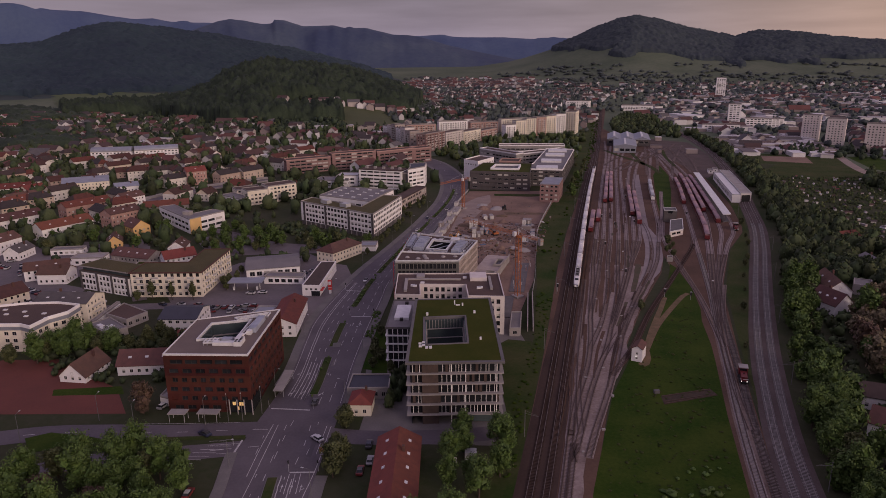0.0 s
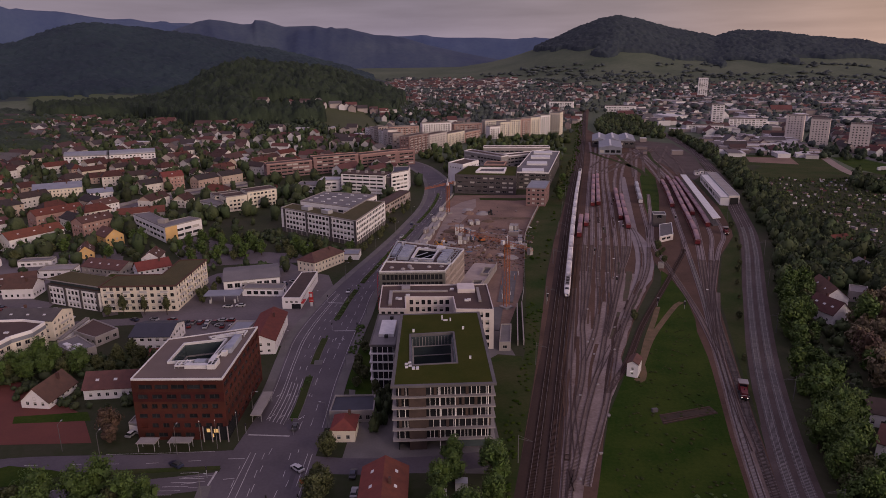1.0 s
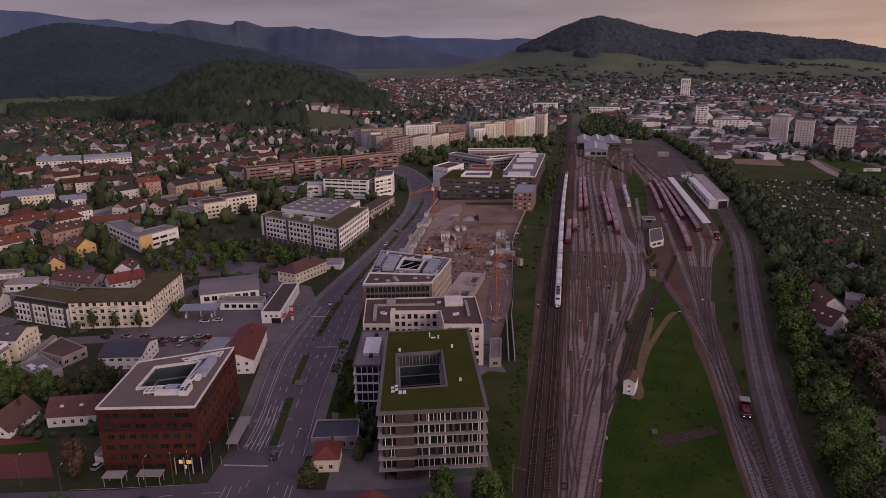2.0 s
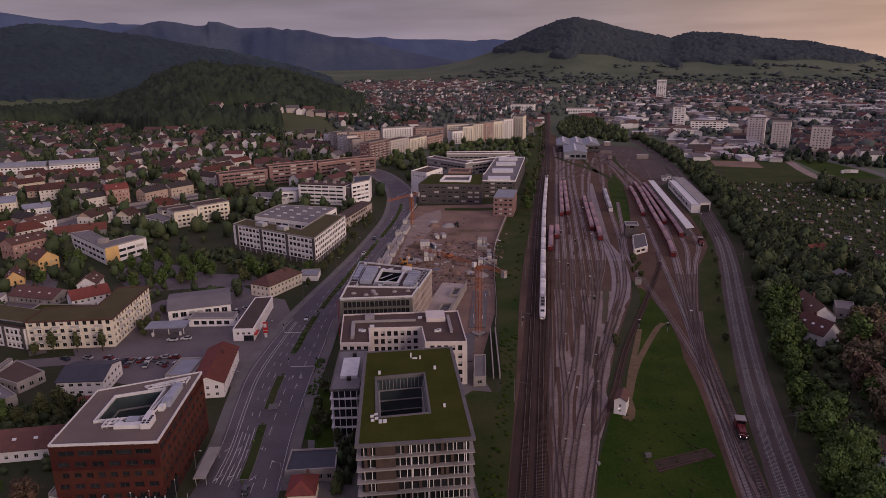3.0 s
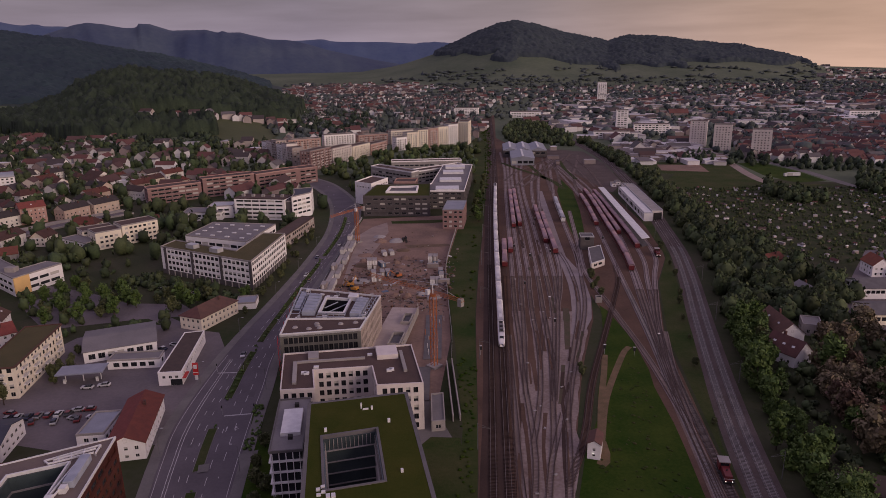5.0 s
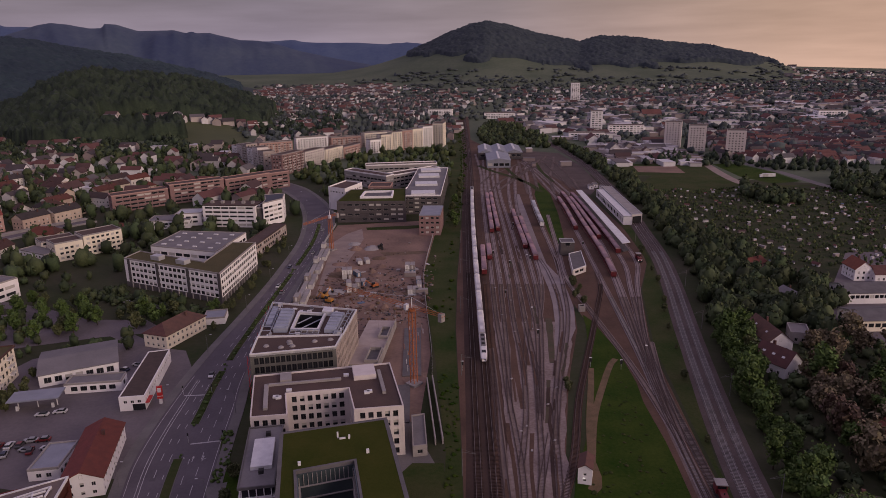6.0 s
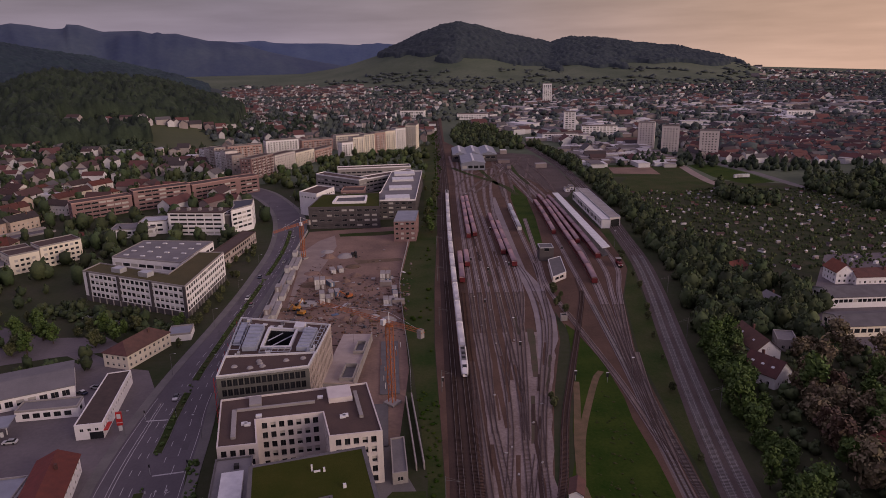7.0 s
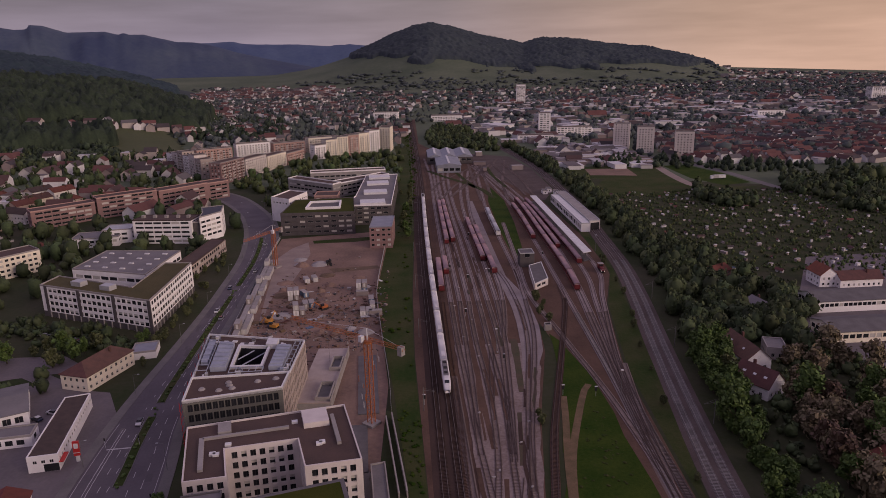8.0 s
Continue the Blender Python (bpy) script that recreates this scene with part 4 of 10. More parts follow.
sheet("lawn", [(-66.5, 203), (-63, 203), (-56.5, 182), (-51, 186), (-58, 205), (-66, 238), (-74, 236)], 0.055, m_grass, "small mown lawn beside an office block", category="lawn")
sheet("building_site", [(-84, 322), (-46, 314), (-44, 268), (-20, 262), (-19, 314), (-28, 420), (-26, 500), (-21, 530), (-32, 545), (-96, 532), (-95, 470), (-91, 380)], 0.04, m_earth, "churned reddish earth of a building site", category="building site")
sheet("sports_court", [(-197, 181), (-178, 186), (-141, 171), (-127, 157.5), (-164, 148.5), (-215, 138), (-225, 160)], 0.05, m_tartan, "red tartan running track and court", category="sports court")
sheet("court_grass", [(-161.3, 165.7), (-140.8, 172.9), (-136.1, 168.3), (-158.4, 162.0)], 0.06, m_grass, "strip of grass on the sports ground", category="grass")
for i in range(6):
    stop_line((-97.5 + 1.1 * i, 137.0 + 2.0 * i), (-91.0 + 1.1 * i, 138.5 + 2.0 * i), 0.09)
sheet("traffic_island", [(-146, 138.5), (-139, 133), (-126, 138.4), (-118, 143), (-128, 143.6), (-141, 143)], 0.12, m_grass, "grass traffic island with kerb", category="traffic island", thick=0.12)
sheet("works_yard", [(176, 330), (215, 330), (290, 360), (300, 460), (215, 455), (180, 400)], 0.04, m_asphalt_old, "asphalt yard of a works depot", category="yard")
sheet("field", [(145.4, 665.4), (182.7, 743.8), (238.5, 734.7), (245.4, 677.7), (304.9, 668.6), (236.9, 651.7), (201.9, 636.7), (167.7, 649.1)], 0.03, m_weeds, "open green field", category="field")
sheet("field", [(150, 735), (236, 712), (250, 805), (196, 812), (152, 800)], 0.033, m_weeds, "weedy open ground before the works halls", category="field")
sheet("bare_plot", [(168, 752), (212, 742), (216, 786), (172, 792)], 0.045, m_earth, "bare brown plot prepared for building", category="bare ground")
street("field_lane", [(252, 812), (248, 770), (245, 740), (243, 700), (246, 676), (262, 660)], 9, "pale gravel lane across the field", 0.062, m_lane, False)
street("country_road", [(235, 905), (262, 880), (290, 812), (304, 745), (308, 690), (312, 660), (330, 630), (372, 590)], 9, "pale road across the field", 0.066, m_paving, False)
sheet("field", [(258, 800), (284, 800), (298, 742), (300, 690), (270, 680), (256, 720)], 0.034, m_grass, "green meadow between two roads", category="field")

sheet("median_crossing", [(-84.0, 217.9), (-85.2, 221.6), (-82.4, 222.6), (-81.2, 218.8)], 0.245, m_paving, "pale paved crossing over the median", "structure", "paving")
sheet("path", [(-74.9, 224.1), (-75.6, 228.0), (-70.8, 230.5), (-70.0, 225.8)], 0.08, m_paving, "pale paved crossing beside the lawn", "structure", "paving")
STRIP_R = [(-75.0, 229.5), (-77.4, 242.1), (-81.1, 255.9), (-78.1, 256.6), (-73.1, 239.3), (-72.4, 230.0)]
sheet("planted_strip", STRIP_R, 0.12, m_weeds, "planted green strip beside the carriageway", category="planting")

sheet("site_lane", [(-90.7, 482.8), (-85.3, 506.9), (-77.0, 521.3), (-71.8, 493.4), (-72.3, 465.5), (-73.9, 433.8), (-79.8, 420.4), (-78.3, 385.5), (-78.0, 371.9), (-83.1, 416.0), (-86.8, 452.2)], 0.06, m_lane, "pale compacted lane on the building site", "structure", "lane")
sheet("wet_earth", [(-57.2, 461.0), (-29.7, 464.6), (-28.0, 458.6), (-53.6, 453.6)], 0.06, m_mud, "dark wet trench in the earth", "structure", "bare ground")
sheet("wet_earth", [(-74.7, 524.7), (-29.8, 532.2), (-28.6, 525.5), (-46.9, 519.0), (-72.9, 517.5)], 0.06, m_weeds, "weedy strip before the institute", "structure", "grass")


def line_mark(pts, w, dashed=False):
    line = spline([Vector(p) for p in pts], 1.5)
    g = Geo()
    for i, (a, b) in enumerate(zip(line, line[1:])):
        if dashed and i % 5 > 1:
            continue
        n = Vector(((b - a).y, -(b - a).x)).normalized() * w
        g.add([(*(a - n), 0.078), (*(a + n), 0.078), (*(b + n), 0.078), (*(b - n), 0.078)], [(0, 1, 2, 3)])
    solid("lane_marking", g, m_paint, "white lane line across the junction", "road marking", "lane markings", "structure")


for pts, w in [([(-70.2, 128.0), (-72.3, 137.8), (-74.6, 148.1), (-77.8, 162.0)], 0.09), ([(-73.8, 136.4), (-76.7, 148.8), (-79.4, 162.1)], 0.09), ([(-55.7, 131.4), (-57.7, 144.4), (-62.1, 164.8)], 0.1), ([(-60.3, 150.0), (-63.4, 164.8)], 0.08), ([(-61.0, 131.8), (-63.3, 139.9)], 0.09), ([(-59.5, 132.2), (-61.9, 140.4)], 0.09), ([(-58.0, 132.5), (-60.5, 140.8)], 0.09), ([(-118.7, 153.1), (-104.3, 156.7), (-89.6, 160.6)], 0.08), ([(-82.1, 141.4), (-84.0, 152.1)], 0.28), ([(-91.4, 147.5), (-83.8, 150.2)], 0.08), ([(-89.7, 145.7), (-84.6, 147.3)], 0.08), ([(-87.4, 144.0), (-84.3, 145.0)], 0.08), ([(-93.0, 149.3), (-88.4, 150.6)], 0.08), ([(-56.7, 153.7), (-58.4, 161.1)], 0.08)]:
    line_mark(pts, w)
for pts in [[(-68.6, 135.5), (-73.1, 152.8), (-75.7, 164.1)], [(-70.6, 145.5), (-73.1, 157.1), (-74.4, 165.3)], [(-63.8, 144.3), (-65.4, 153.1), (-68.6, 165.7)], [(-62.9, 149.4), (-64.0, 155.7), (-66.7, 166.2)], [(-76.6, 146.2), (-79.1, 155.7)], [(-122.9, 133.4), (-117.7, 140.3)], [(-128.3, 134.2), (-121.8, 137.4)]]:
    line_mark(pts, 0.08, True)
sheet("hedge_strip", [(-132.2, 134.4), (-126.6, 139.7), (-118.4, 144.6), (-105.4, 148.7), (-84.3, 154.5), (-83.7, 153.1), (-102.7, 147.5), (-115.6, 143.5), (-123.8, 138.7), (-130.0, 133.5)], 0.14, m_weeds, "narrow green strip between two streets", "structure", "grass", thick=0.1)

pr = random.Random(19)
for i in range(26):
    p = between(pr.uniform(0.06, 0.94), 400)[pr.randrange(40, 300)]
    w, l = pr.uniform(0.8, 2.0), pr.uniform(2.0, 9.0)
    solid("asphalt_patch", Geo().box(-w / 2, -l / 2, 0, w / 2, l / 2, 0.006), pr.choice((m_asphalt_dark, m_asphalt_dark, m_asphalt_old)), "darker repair patch in the asphalt", "road patch", "road patches", "structure", m=pose(p.x, p.y, 0.061, 0, 0, 15 - 0.02 * p.y))

sheet("works_yard", [(-134, 338), (-160, 332), (-196, 318), (-214, 334), (-232, 352), (-214, 362), (-182, 352), (-150, 352)], 0.04, m_asphalt_old, "patched asphalt yard between workshops", category="yard")
sheet("works_yard", [(-262, 250), (-236, 280), (-226, 300), (-246, 330), (-290, 330), (-330, 300), (-345, 262), (-300, 244)], 0.04, m_asphalt_old, "grey asphalt yard between houses", category="yard")

DEPOT_YARD = [(154.1, 356.8), (179.0, 386.5), (207.0, 409.0), (228.3, 406.8), (163.6, 314.3), (152.8, 320.1), (148.7, 335.2)]
sheet("depot_yard", DEPOT_YARD, 0.045, m_asphalt_old, "open asphalt yard before the depot halls", category="yard")
occupy(DEPOT_YARD)

# ---------------------------------------------------------------- building kit
win_cache = {}


def win_mesh(w, h, kind="plain"):
    """A framed pane; x along the wall, the street on the -y side, z from its sill."""
    key = (round(w, 2), round(h, 2), kind)
    if key in win_cache:
        return win_cache[key]
    g, f, q = Geo(), 0.07, 0.035
    n = max(2, int(w / 1.5)) if kind == "ribbon" else (2 if kind in ("plain", "dark") and w > 1.0 else 1)
    cuts = []
    for i in range(n):
        cuts += [-w / 2 + w * i / n + (f if i == 0 else q), -w / 2 + w * (i + 1) / n - (f if i == n - 1 else q)]
    xs, zs = [-w / 2] + cuts + [w / 2], [0, f, h - f, h]
    for i in range(len(xs) - 1):
        for j in range(3):
            a, b, c, d = xs[i], xs[i + 1], zs[j], zs[j + 1]
            if i % 2 and j == 1:
                p = 0.05
                g.add([(a, 0, c), (b, 0, c), (b, 0, d), (a, 0, d), (a, p, c), (b, p, c), (b, p, d), (a, p, d)], [(0, 4, 7, 3), (5, 1, 2, 6), (4, 0, 1, 5), (3, 7, 6, 2)])
                if kind == "blind":
                    e = c + (d - c) * 0.45
                    g.add([(a, p, c), (b, p, c), (b, p, e), (a, p, e)], [(0, 1, 2, 3)], 1).add([(a, p, e), (b, p, e), (b, p, d), (a, p, d)], [(0, 1, 2, 3)], 2)
                else:
                    g.add([(a, p, c), (b, p, c), (b, p, d), (a, p, d)], [(0, 1, 2, 3)], 1)
            else:
                g.add([(a, 0, c), (b, 0, c), (b, 0, d), (a, 0, d)], [(0, 1, 2, 3)])
    x0, x1 = -w / 2, w / 2
    g.add([(x0, 0, 0), (x1, 0, 0), (x1, 0, h), (x0, 0, h), (x0, 0.09, 0), (x1, 0.09, 0), (x1, 0.09, h), (x0, 0.09, h)], [(0, 3, 7, 4), (1, 5, 6, 2), (0, 4, 5, 1), (3, 2, 6, 7)])
    g.weld()
    fr = m_frame_d if kind in ("dark", "ribbon_dark", "shop") else m_frame
    me = g.mesh("window", [fr, m_glass, m_curtain])
    win_cache[key] = me
    return me


def facade(L, z0, z1, cols, rows, depth=0.22):
    """A wall sheet with recessed openings, x along, inside on the +y side."""
    g = Geo()
    xs, x = [], 0.0
    for a, b in cols:
        xs += [(x, a, False), (a, b, True)]
        x = b
    xs.append((x, L, False))
    for a, b, op in xs:
        if b - a < 1e-4:
            continue
        if not op or not rows:
            g.add([(a, 0, z0), (b, 0, z0), (b, 0, z1), (a, 0, z1)], [(0, 1, 2, 3)])
            continue
        z = z0
        for r0, r1 in rows:
            g.add([(a, 0, z), (b, 0, z), (b, 0, r0), (a, 0, r0)], [(0, 1, 2, 3)])
            d = depth
            g.add([(a, 0, r0), (b, 0, r0), (b, 0, r1), (a, 0, r1), (a, d, r0), (b, d, r0), (b, d, r1), (a, d, r1)],
                  [(0, 4, 7, 3), (5, 1, 2, 6), (4, 0, 1, 5), (3, 7, 6, 2)])
            z = r1
        g.add([(a, 0, z), (b, 0, z), (b, 0, z1), (a, 0, z1)], [(0, 1, 2, 3)])
    # inner skin gives the wall its thickness
    t = depth + 0.12
    g.add([(0, t, z0), (L, t, z0), (L, t, z1), (0, t, z1)], [(3, 2, 1, 0)])
    g.add([(0, 0, z1), (L, 0, z1), (L, t, z1), (0, t, z1)], [(0, 1, 2, 3)])
    return g


def bays(L, bay, w, margin=0.9):
    n = int((L - 2 * margin + bay - w) / bay)
    if n < 1:
        return []
    s = (L - (n - 1) * bay) / 2
    return [(s + i * bay - w / 2, s + i * bay + w / 2) for i in range(n)]


def walls(root, poly, z0, z1, wall_mat, rows, bay=3.0, w=1.4, depth=0.22, kinds=("plain",), plain_edges=(), jitter=0.0, loose=0.0, joined=False, merge=False):
    """The outer walls on a closed outline, given about the root's place."""
    far, whole = Geo(), Geo()
    rnd, n = random.Random(len(poly) * 31 + int(z1 * 7) + int(abs(poly[0][0]) * 13)), len(poly)
    for i in range(n):
        a, b = Vector(poly[i]), Vector(poly[(i + 1) % n])
        d = b - a
        L = d.length
        if L < 0.6 or (n == 2 and i == 1):
            continue
        ang = math.degrees(math.atan2(d.y, d.x))
        if i in plain_edges and n == 4 and wall_mat is m_beige:
            continue
        cols = [] if i in plain_edges else bays(L, bay, w)
        m = pose(a.x, a.y, 0, 0, 0, ang)
        mid_ = root.matrix_basis @ Vector(((a.x + b.x) / 2, (a.y + b.y) / 2, 0))
        out_ = root.matrix_basis.to_3x3() @ Vector((d.y, -d.x, 0))
        north = out_.x * -mid_.x + out_.y * (50 - mid_.y) < 0
        sheet_ = facade(L, z0, z1, cols, rows if cols else [], depth)
        if merge:
            whole.add([tuple(m @ Vector(v)) for v in sheet_.v], sheet_.f)
        else:
            part("wall", sheet_, wall_mat, root, m=m)
        for ca, cb in cols:
            for r0, r1 in rows:
                if loose and rnd.random() < loose:
                    continue
                if joined or north:
                    x0, x1, y0, k = ca + 0.08, cb - 0.08, depth - 0.05, rnd.random()
                    pts = [m @ Vector(p) for p in ((ca, depth - 0.02, r0), (cb, depth - 0.02, r0), (cb, depth - 0.02, r1), (ca, depth - 0.02, r1), (x0, y0, r0 + 0.08), (x1, y0, r0 + 0.08), (x1, y0, r1 - 0.08), (x0, y0, r1 - 0.08))]
                    far.add([tuple(p) for p in pts], [(0, 1, 5, 4), (1, 2, 6, 5), (2, 3, 7, 6), (3, 0, 4, 7)], 0)
                    far.add([tuple(p) for p in pts[4:]], [(0, 1, 2, 3)], 2 if k < 0.25 else 1)
                    continue
                part("window", win_mesh(cb - ca, r1 - r0, rnd.choice(kinds)), None, root, m=m @ pose((ca + cb) / 2, depth - 0.08, r0))
    if merge:
        part("wall", whole.weld(), wall_mat, root)
    if far.f:
        tagged(part("glazing", far, [m_frame, m_glass, m_curtain], root), kind="stuff")


def local(poly):
    c = sum((Vector(p) for p in poly), Vector((0, 0))) / len(poly)
    return c, [(p[0] - c.x, p[1] - c.y) for p in poly]


def storeys(n, first, step, h, sill=0.95):
    return [(first + i * step + sill, first + i * step + sill + h) for i in range(n)]


def flat_roof(root, poly, z, roof_mat, edge_mat, parapet=0.45, over=0.0, thick=0.3, edge_w=0.35):
    out = inset(poly, -over) if over else poly
    part("roof", Geo().prism(inset(out, 0.05), z - thick, z), roof_mat, root)
    if parapet:
        part("parapet", Geo().ring(out, inset(out, edge_w), z - thick, z + parapet), edge_mat, root)


def block(name, poly, h, wall_mat, roof_mat, label, category="office block", rows=(), bay=3.0, w=1.4, edge=m_concrete, parapet=0.45, over=0.0, kinds=("plain",), depth=0.22, group="", plain_edges=(), loose=0.0):
    """A flat-roofed building on a counter-clockwise outline."""
    c, lp = local(poly)
    occupy(poly)
    root = thing(name, (c.x, c.y, 0), 0, label, category, group)
    walls(root, lp, 0, h - 0.3, wall_mat, list(rows), bay, w, depth, kinds, plain_edges, loose=loose, joined=c.y > 440 or c.x < -232)
    flat_roof(root, lp, h, roof_mat, edge, parapet, over)
    return root, lp


def roof_box(root, name, x, y, z, sx, sy, sz, material, rot=0.0, label=""):
    return part(name, Geo().box(-sx / 2, -sy / 2, 0, sx / 2, sy / 2, sz, rot=0).mesh(name, material), None, root, label, pose(x, y, z, 0, 0, rot))


def quad_at(poly, u, v):
    """A place inside a four-cornered outline (front left, front right, back right, back left)."""
    a, b, c, d = (Vector(p) for p in poly)
    return a.lerp(b, u).lerp(d.lerp(c, u), v)


def quad_cut(poly, u0, v0, u1, v1):
    return [tuple(quad_at(poly, u, v)) for u, v in ((u0, v0), (u1, v0), (u1, v1), (u0, v1))]


# ---------------------------------------------------------------- the rust-red office block
RED = [(-114.5, 161.8), (-88.9, 167.1), (-97.2, 204.5), (-120.8, 189.3)]
c, lp = local(RED)
occupy(RED)
red = thing("office_building", (c.x, c.y, 0), 0, "rust-red panelled office block with roof courtyard", "office building")
for k in range(6):
    walls(red, lp, 3.05 * k, 3.05 * (k + 1) if k < 5 else 18.9, m_redpanel, [(3.05 * k + 0.85, 3.05 * k + 2.3)], (3.9, 3.1, 3.6, 2.9, 4.1, 4.6)[k], (2.7, 1.9, 2.4, 1.7, 2.9, 3.9)[k], 0.35, ("dark",), loose=0.06)
court = quad_cut(lp, 0.27, 0.34, 0.72, 0.76)
n4 = range(4)
g = Geo()
g.v = [(x, y, 19.2) for p in (lp, court) for x, y in p]
g.f = [(i, (i + 1) % 4, 4 + (i + 1) % 4, 4 + i) for i in n4]
g.m = [0] * 4
part("roof", g, m_rooftop, red)
part("parapet", Geo().ring(lp, inset(lp, 0.32), 18.8, 19.5), m_steelwhite, red, "white metal roof edge")
part("court_wall", Geo().ring(court, inset(court, 0.25), 8.0, 19.15), m_glass_bl, red, "glazed courtyard walls")
part("court_floor", Geo().prism(inset(court, 0.1), 7.6, 8.0), m_concrete_d, red)
part("court_rim", Geo().ring(inset(court, -0.45), inset(court, -0.05), 19.2, 20.0), m_steelwhite, red, "white steel rim of the courtyard")
for zz in (11.6, 15.3):
    part("court_band", Geo().ring(inset(court, 0.2), inset(court, 0.45), zz, zz + 0.45), m_concrete, red, "pale floor edge in the courtyard")
for i in n4:
    a, b = Vector(court[i]), Vector(court[(i + 1) % 4])
    for j in range(1, 8):
        p = a.lerp(b, j / 8)
        part("mullion", win_cache.setdefault("red_mullion", Geo().rod((0, 0, 8), (0, 0, 19.1), 0.10, n=4).mesh("mullion", m_frame)), None, red, m=pose(p.x, p.y, 0))
for u, v, sx, sy, sz, mt in ((0.66, 0.215, 8.6, 1.5, 1.1, m_steelwhite), (0.64, 0.285, 3.0, 2.2, 1.3, m_ducts), (0.775, 0.30, 1.5, 4.6, 1.6, m_steelwhite), (0.86, 0.62, 2.3, 11.0, 1.7, m_ducts), (0.835, 0.44, 1.5, 1.8, 1.4, m_steelwhite), (0.50, 0.285, 2.0, 1.4, 0.8, m_ducts)):
    p = quad_at(lp, u, v)
    roof_box(red, "plant_unit", p.x, p.y, 19.2, sx, sy, sz, mt, 12, "pale ventilation unit")
for (u0, v0), (u1, v1) in (((0.385, 0.215), (0.56, 0.215)), ((0.385, 0.315), (0.60, 0.315)), ((0.385, 0.215), (0.385, 0.315)), ((0.43, 0.215), (0.43, 0.315)), ((0.475, 0.25), (0.475, 0.335)), ((0.52, 0.215), (0.52, 0.315)), ((0.40, 0.265), (0.56, 0.265)), ((0.56, 0.24), (0.74, 0.24)),
                           ((0.73, 0.32), (0.73, 0.40)), ((0.79, 0.36), (0.82, 0.48)), ((0.755, 0.40), (0.80, 0.70)), ((0.50, 0.855), (0.92, 0.90)), ((0.56, 0.795), (0.90, 0.815)), ((0.50, 0.855), (0.56, 0.795)), ((0.60, 0.865), (0.64, 0.80)), ((0.70, 0.875), (0.73, 0.805)), ((0.80, 0.885), (0.82, 0.81)), ((0.92, 0.90), (0.92, 0.80)), ((0.58, 0.83), (0.90, 0.86))):
    a, b = quad_at(lp, u0, v0), quad_at(lp, u1, v1)
    d = b - a
    part("duct", Geo().box(0, -0.15, 0, d.length, 0.15, 0.4).mesh("duct", m_steelwhite), None, red, "white ventilation duct", pose(a.x, a.y, 19.75 + 0.02 * (u0 * 50 % 5), 0, 0, math.degrees(math.atan2(d.y, d.x))))
    for q in (a, b):
        part("stand", win_cache.setdefault("duct_stand", Geo().box(-0.08, -0.08, 0, 0.08, 0.08, 0.6).mesh("stand", m_metal)), None, red, m=pose(q.x, q.y, 19.2))
p = quad_at(lp, 0.80, 0.235)
fb = roof_box(red, "fan_bank", p.x, p.y, 19.2, 2.4, 4.4, 1.5, m_steelwhite, 12, "white cooling unit with black fans")
fan_me = Geo().rod((0, 0, 0), (0, 0, 0.08), 0.42, n=12).mesh("fan", m_black)
for i in range(4):
    for j in range(2):
        part("fan", fan_me, None, fb, "black fan", pose(-0.55 + 1.1 * j, -1.6 + 1.07 * i, 1.5))
# entrance corner: dark glass panels stand in for the shaded recess; slim leaning columns
a, b = quad_at(lp, 0.74, -0.006), quad_at(lp, 1.0, -0.006)
L = (b - a).length
part("entrance_glazing", Geo().box(0, -0.05, 0.1, L, 0.1, 4.3).mesh("entrance_glazing", m_glass), None, red, "dark glass panel in place of the shaded entrance recess", pose(a.x, a.y, 0, 0, 0, 11.7))
a2 = quad_at(lp, 1.004, 0.0)
part("entrance_glazing", Geo().box(0, -0.05, 0.1, 9.0, 0.1, 4.3).mesh("entrance_glazing", m_glass), None, red, "dark glass panel in place of the shaded entrance recess", pose(a2.x, a2.y, 0, 0, 0, 102.5))
for f, z0, w in ((0.12, 2.6, 1.0), (0.42, 2.5, 1.5), (0.30, 1.0, 0.7)):
    p = a.lerp(b, f)
    part("lit_window", Geo().box(0, -0.12, z0, w, -0.06, z0 + 1.1).mesh("lit_window", m_lamp_y), None, red, "warmly lit entrance window", pose(p.x, p.y, 0, 0, 0, 11.7))
for f in (-0.02, 0.34, 0.66, 1.02):
    p = a.lerp(b, f)
    part("column", Geo().rod((p.x + 0.5, p.y - 1.0, 0), (p.x, p.y - 0.3, 4.6), 0.17, n=8), m_concrete, red, "slim pale leaning column")
for x0, y0, sx, sy, rz in ((-108.5, 157.8, 5.5, 3.2, 11), (-99.5, 160.0, 6.5, 3.0, 11), (-86.8, 184.0, 3.2, 15, 12)):
    t = thing("entrance_canopy", (x0, y0, 0), rz, "pale flat canopy on slim posts", "canopy", "forecourt canopies")
    part("slab", Geo().box(-sx / 2, -sy / 2, 2.7, sx / 2, sy / 2, 2.95), m_concrete, t)
    for ex in (-1, 1):
        for ey in (-1, 1):
            part("post", Geo().rod((ex * sx * 0.42, ey * sy * 0.42, 0), (ex * sx * 0.42, ey * sy * 0.42, 2.7), 0.08), m_metal, t)


def flag_pole(x, y, h):
    t = thing("flag_pole", (x, y, 0), 0, "tall grey flag pole on the pavement", "flag pole", "flag poles")
    part("pole", Geo().rod((0, 0, 0), (0, 0, h), 0.09, n=8, r2=0.05), m_pole, t)
    part("knob", Geo().rod((0, 0, h), (0, 0, h + 0.25), 0.12), m_steelwhite, t)


for x, y in ((-89.5, 162.0), (-85.8, 167.0), (-93.5, 160.6)):
    flag_pole(x, y, 9)

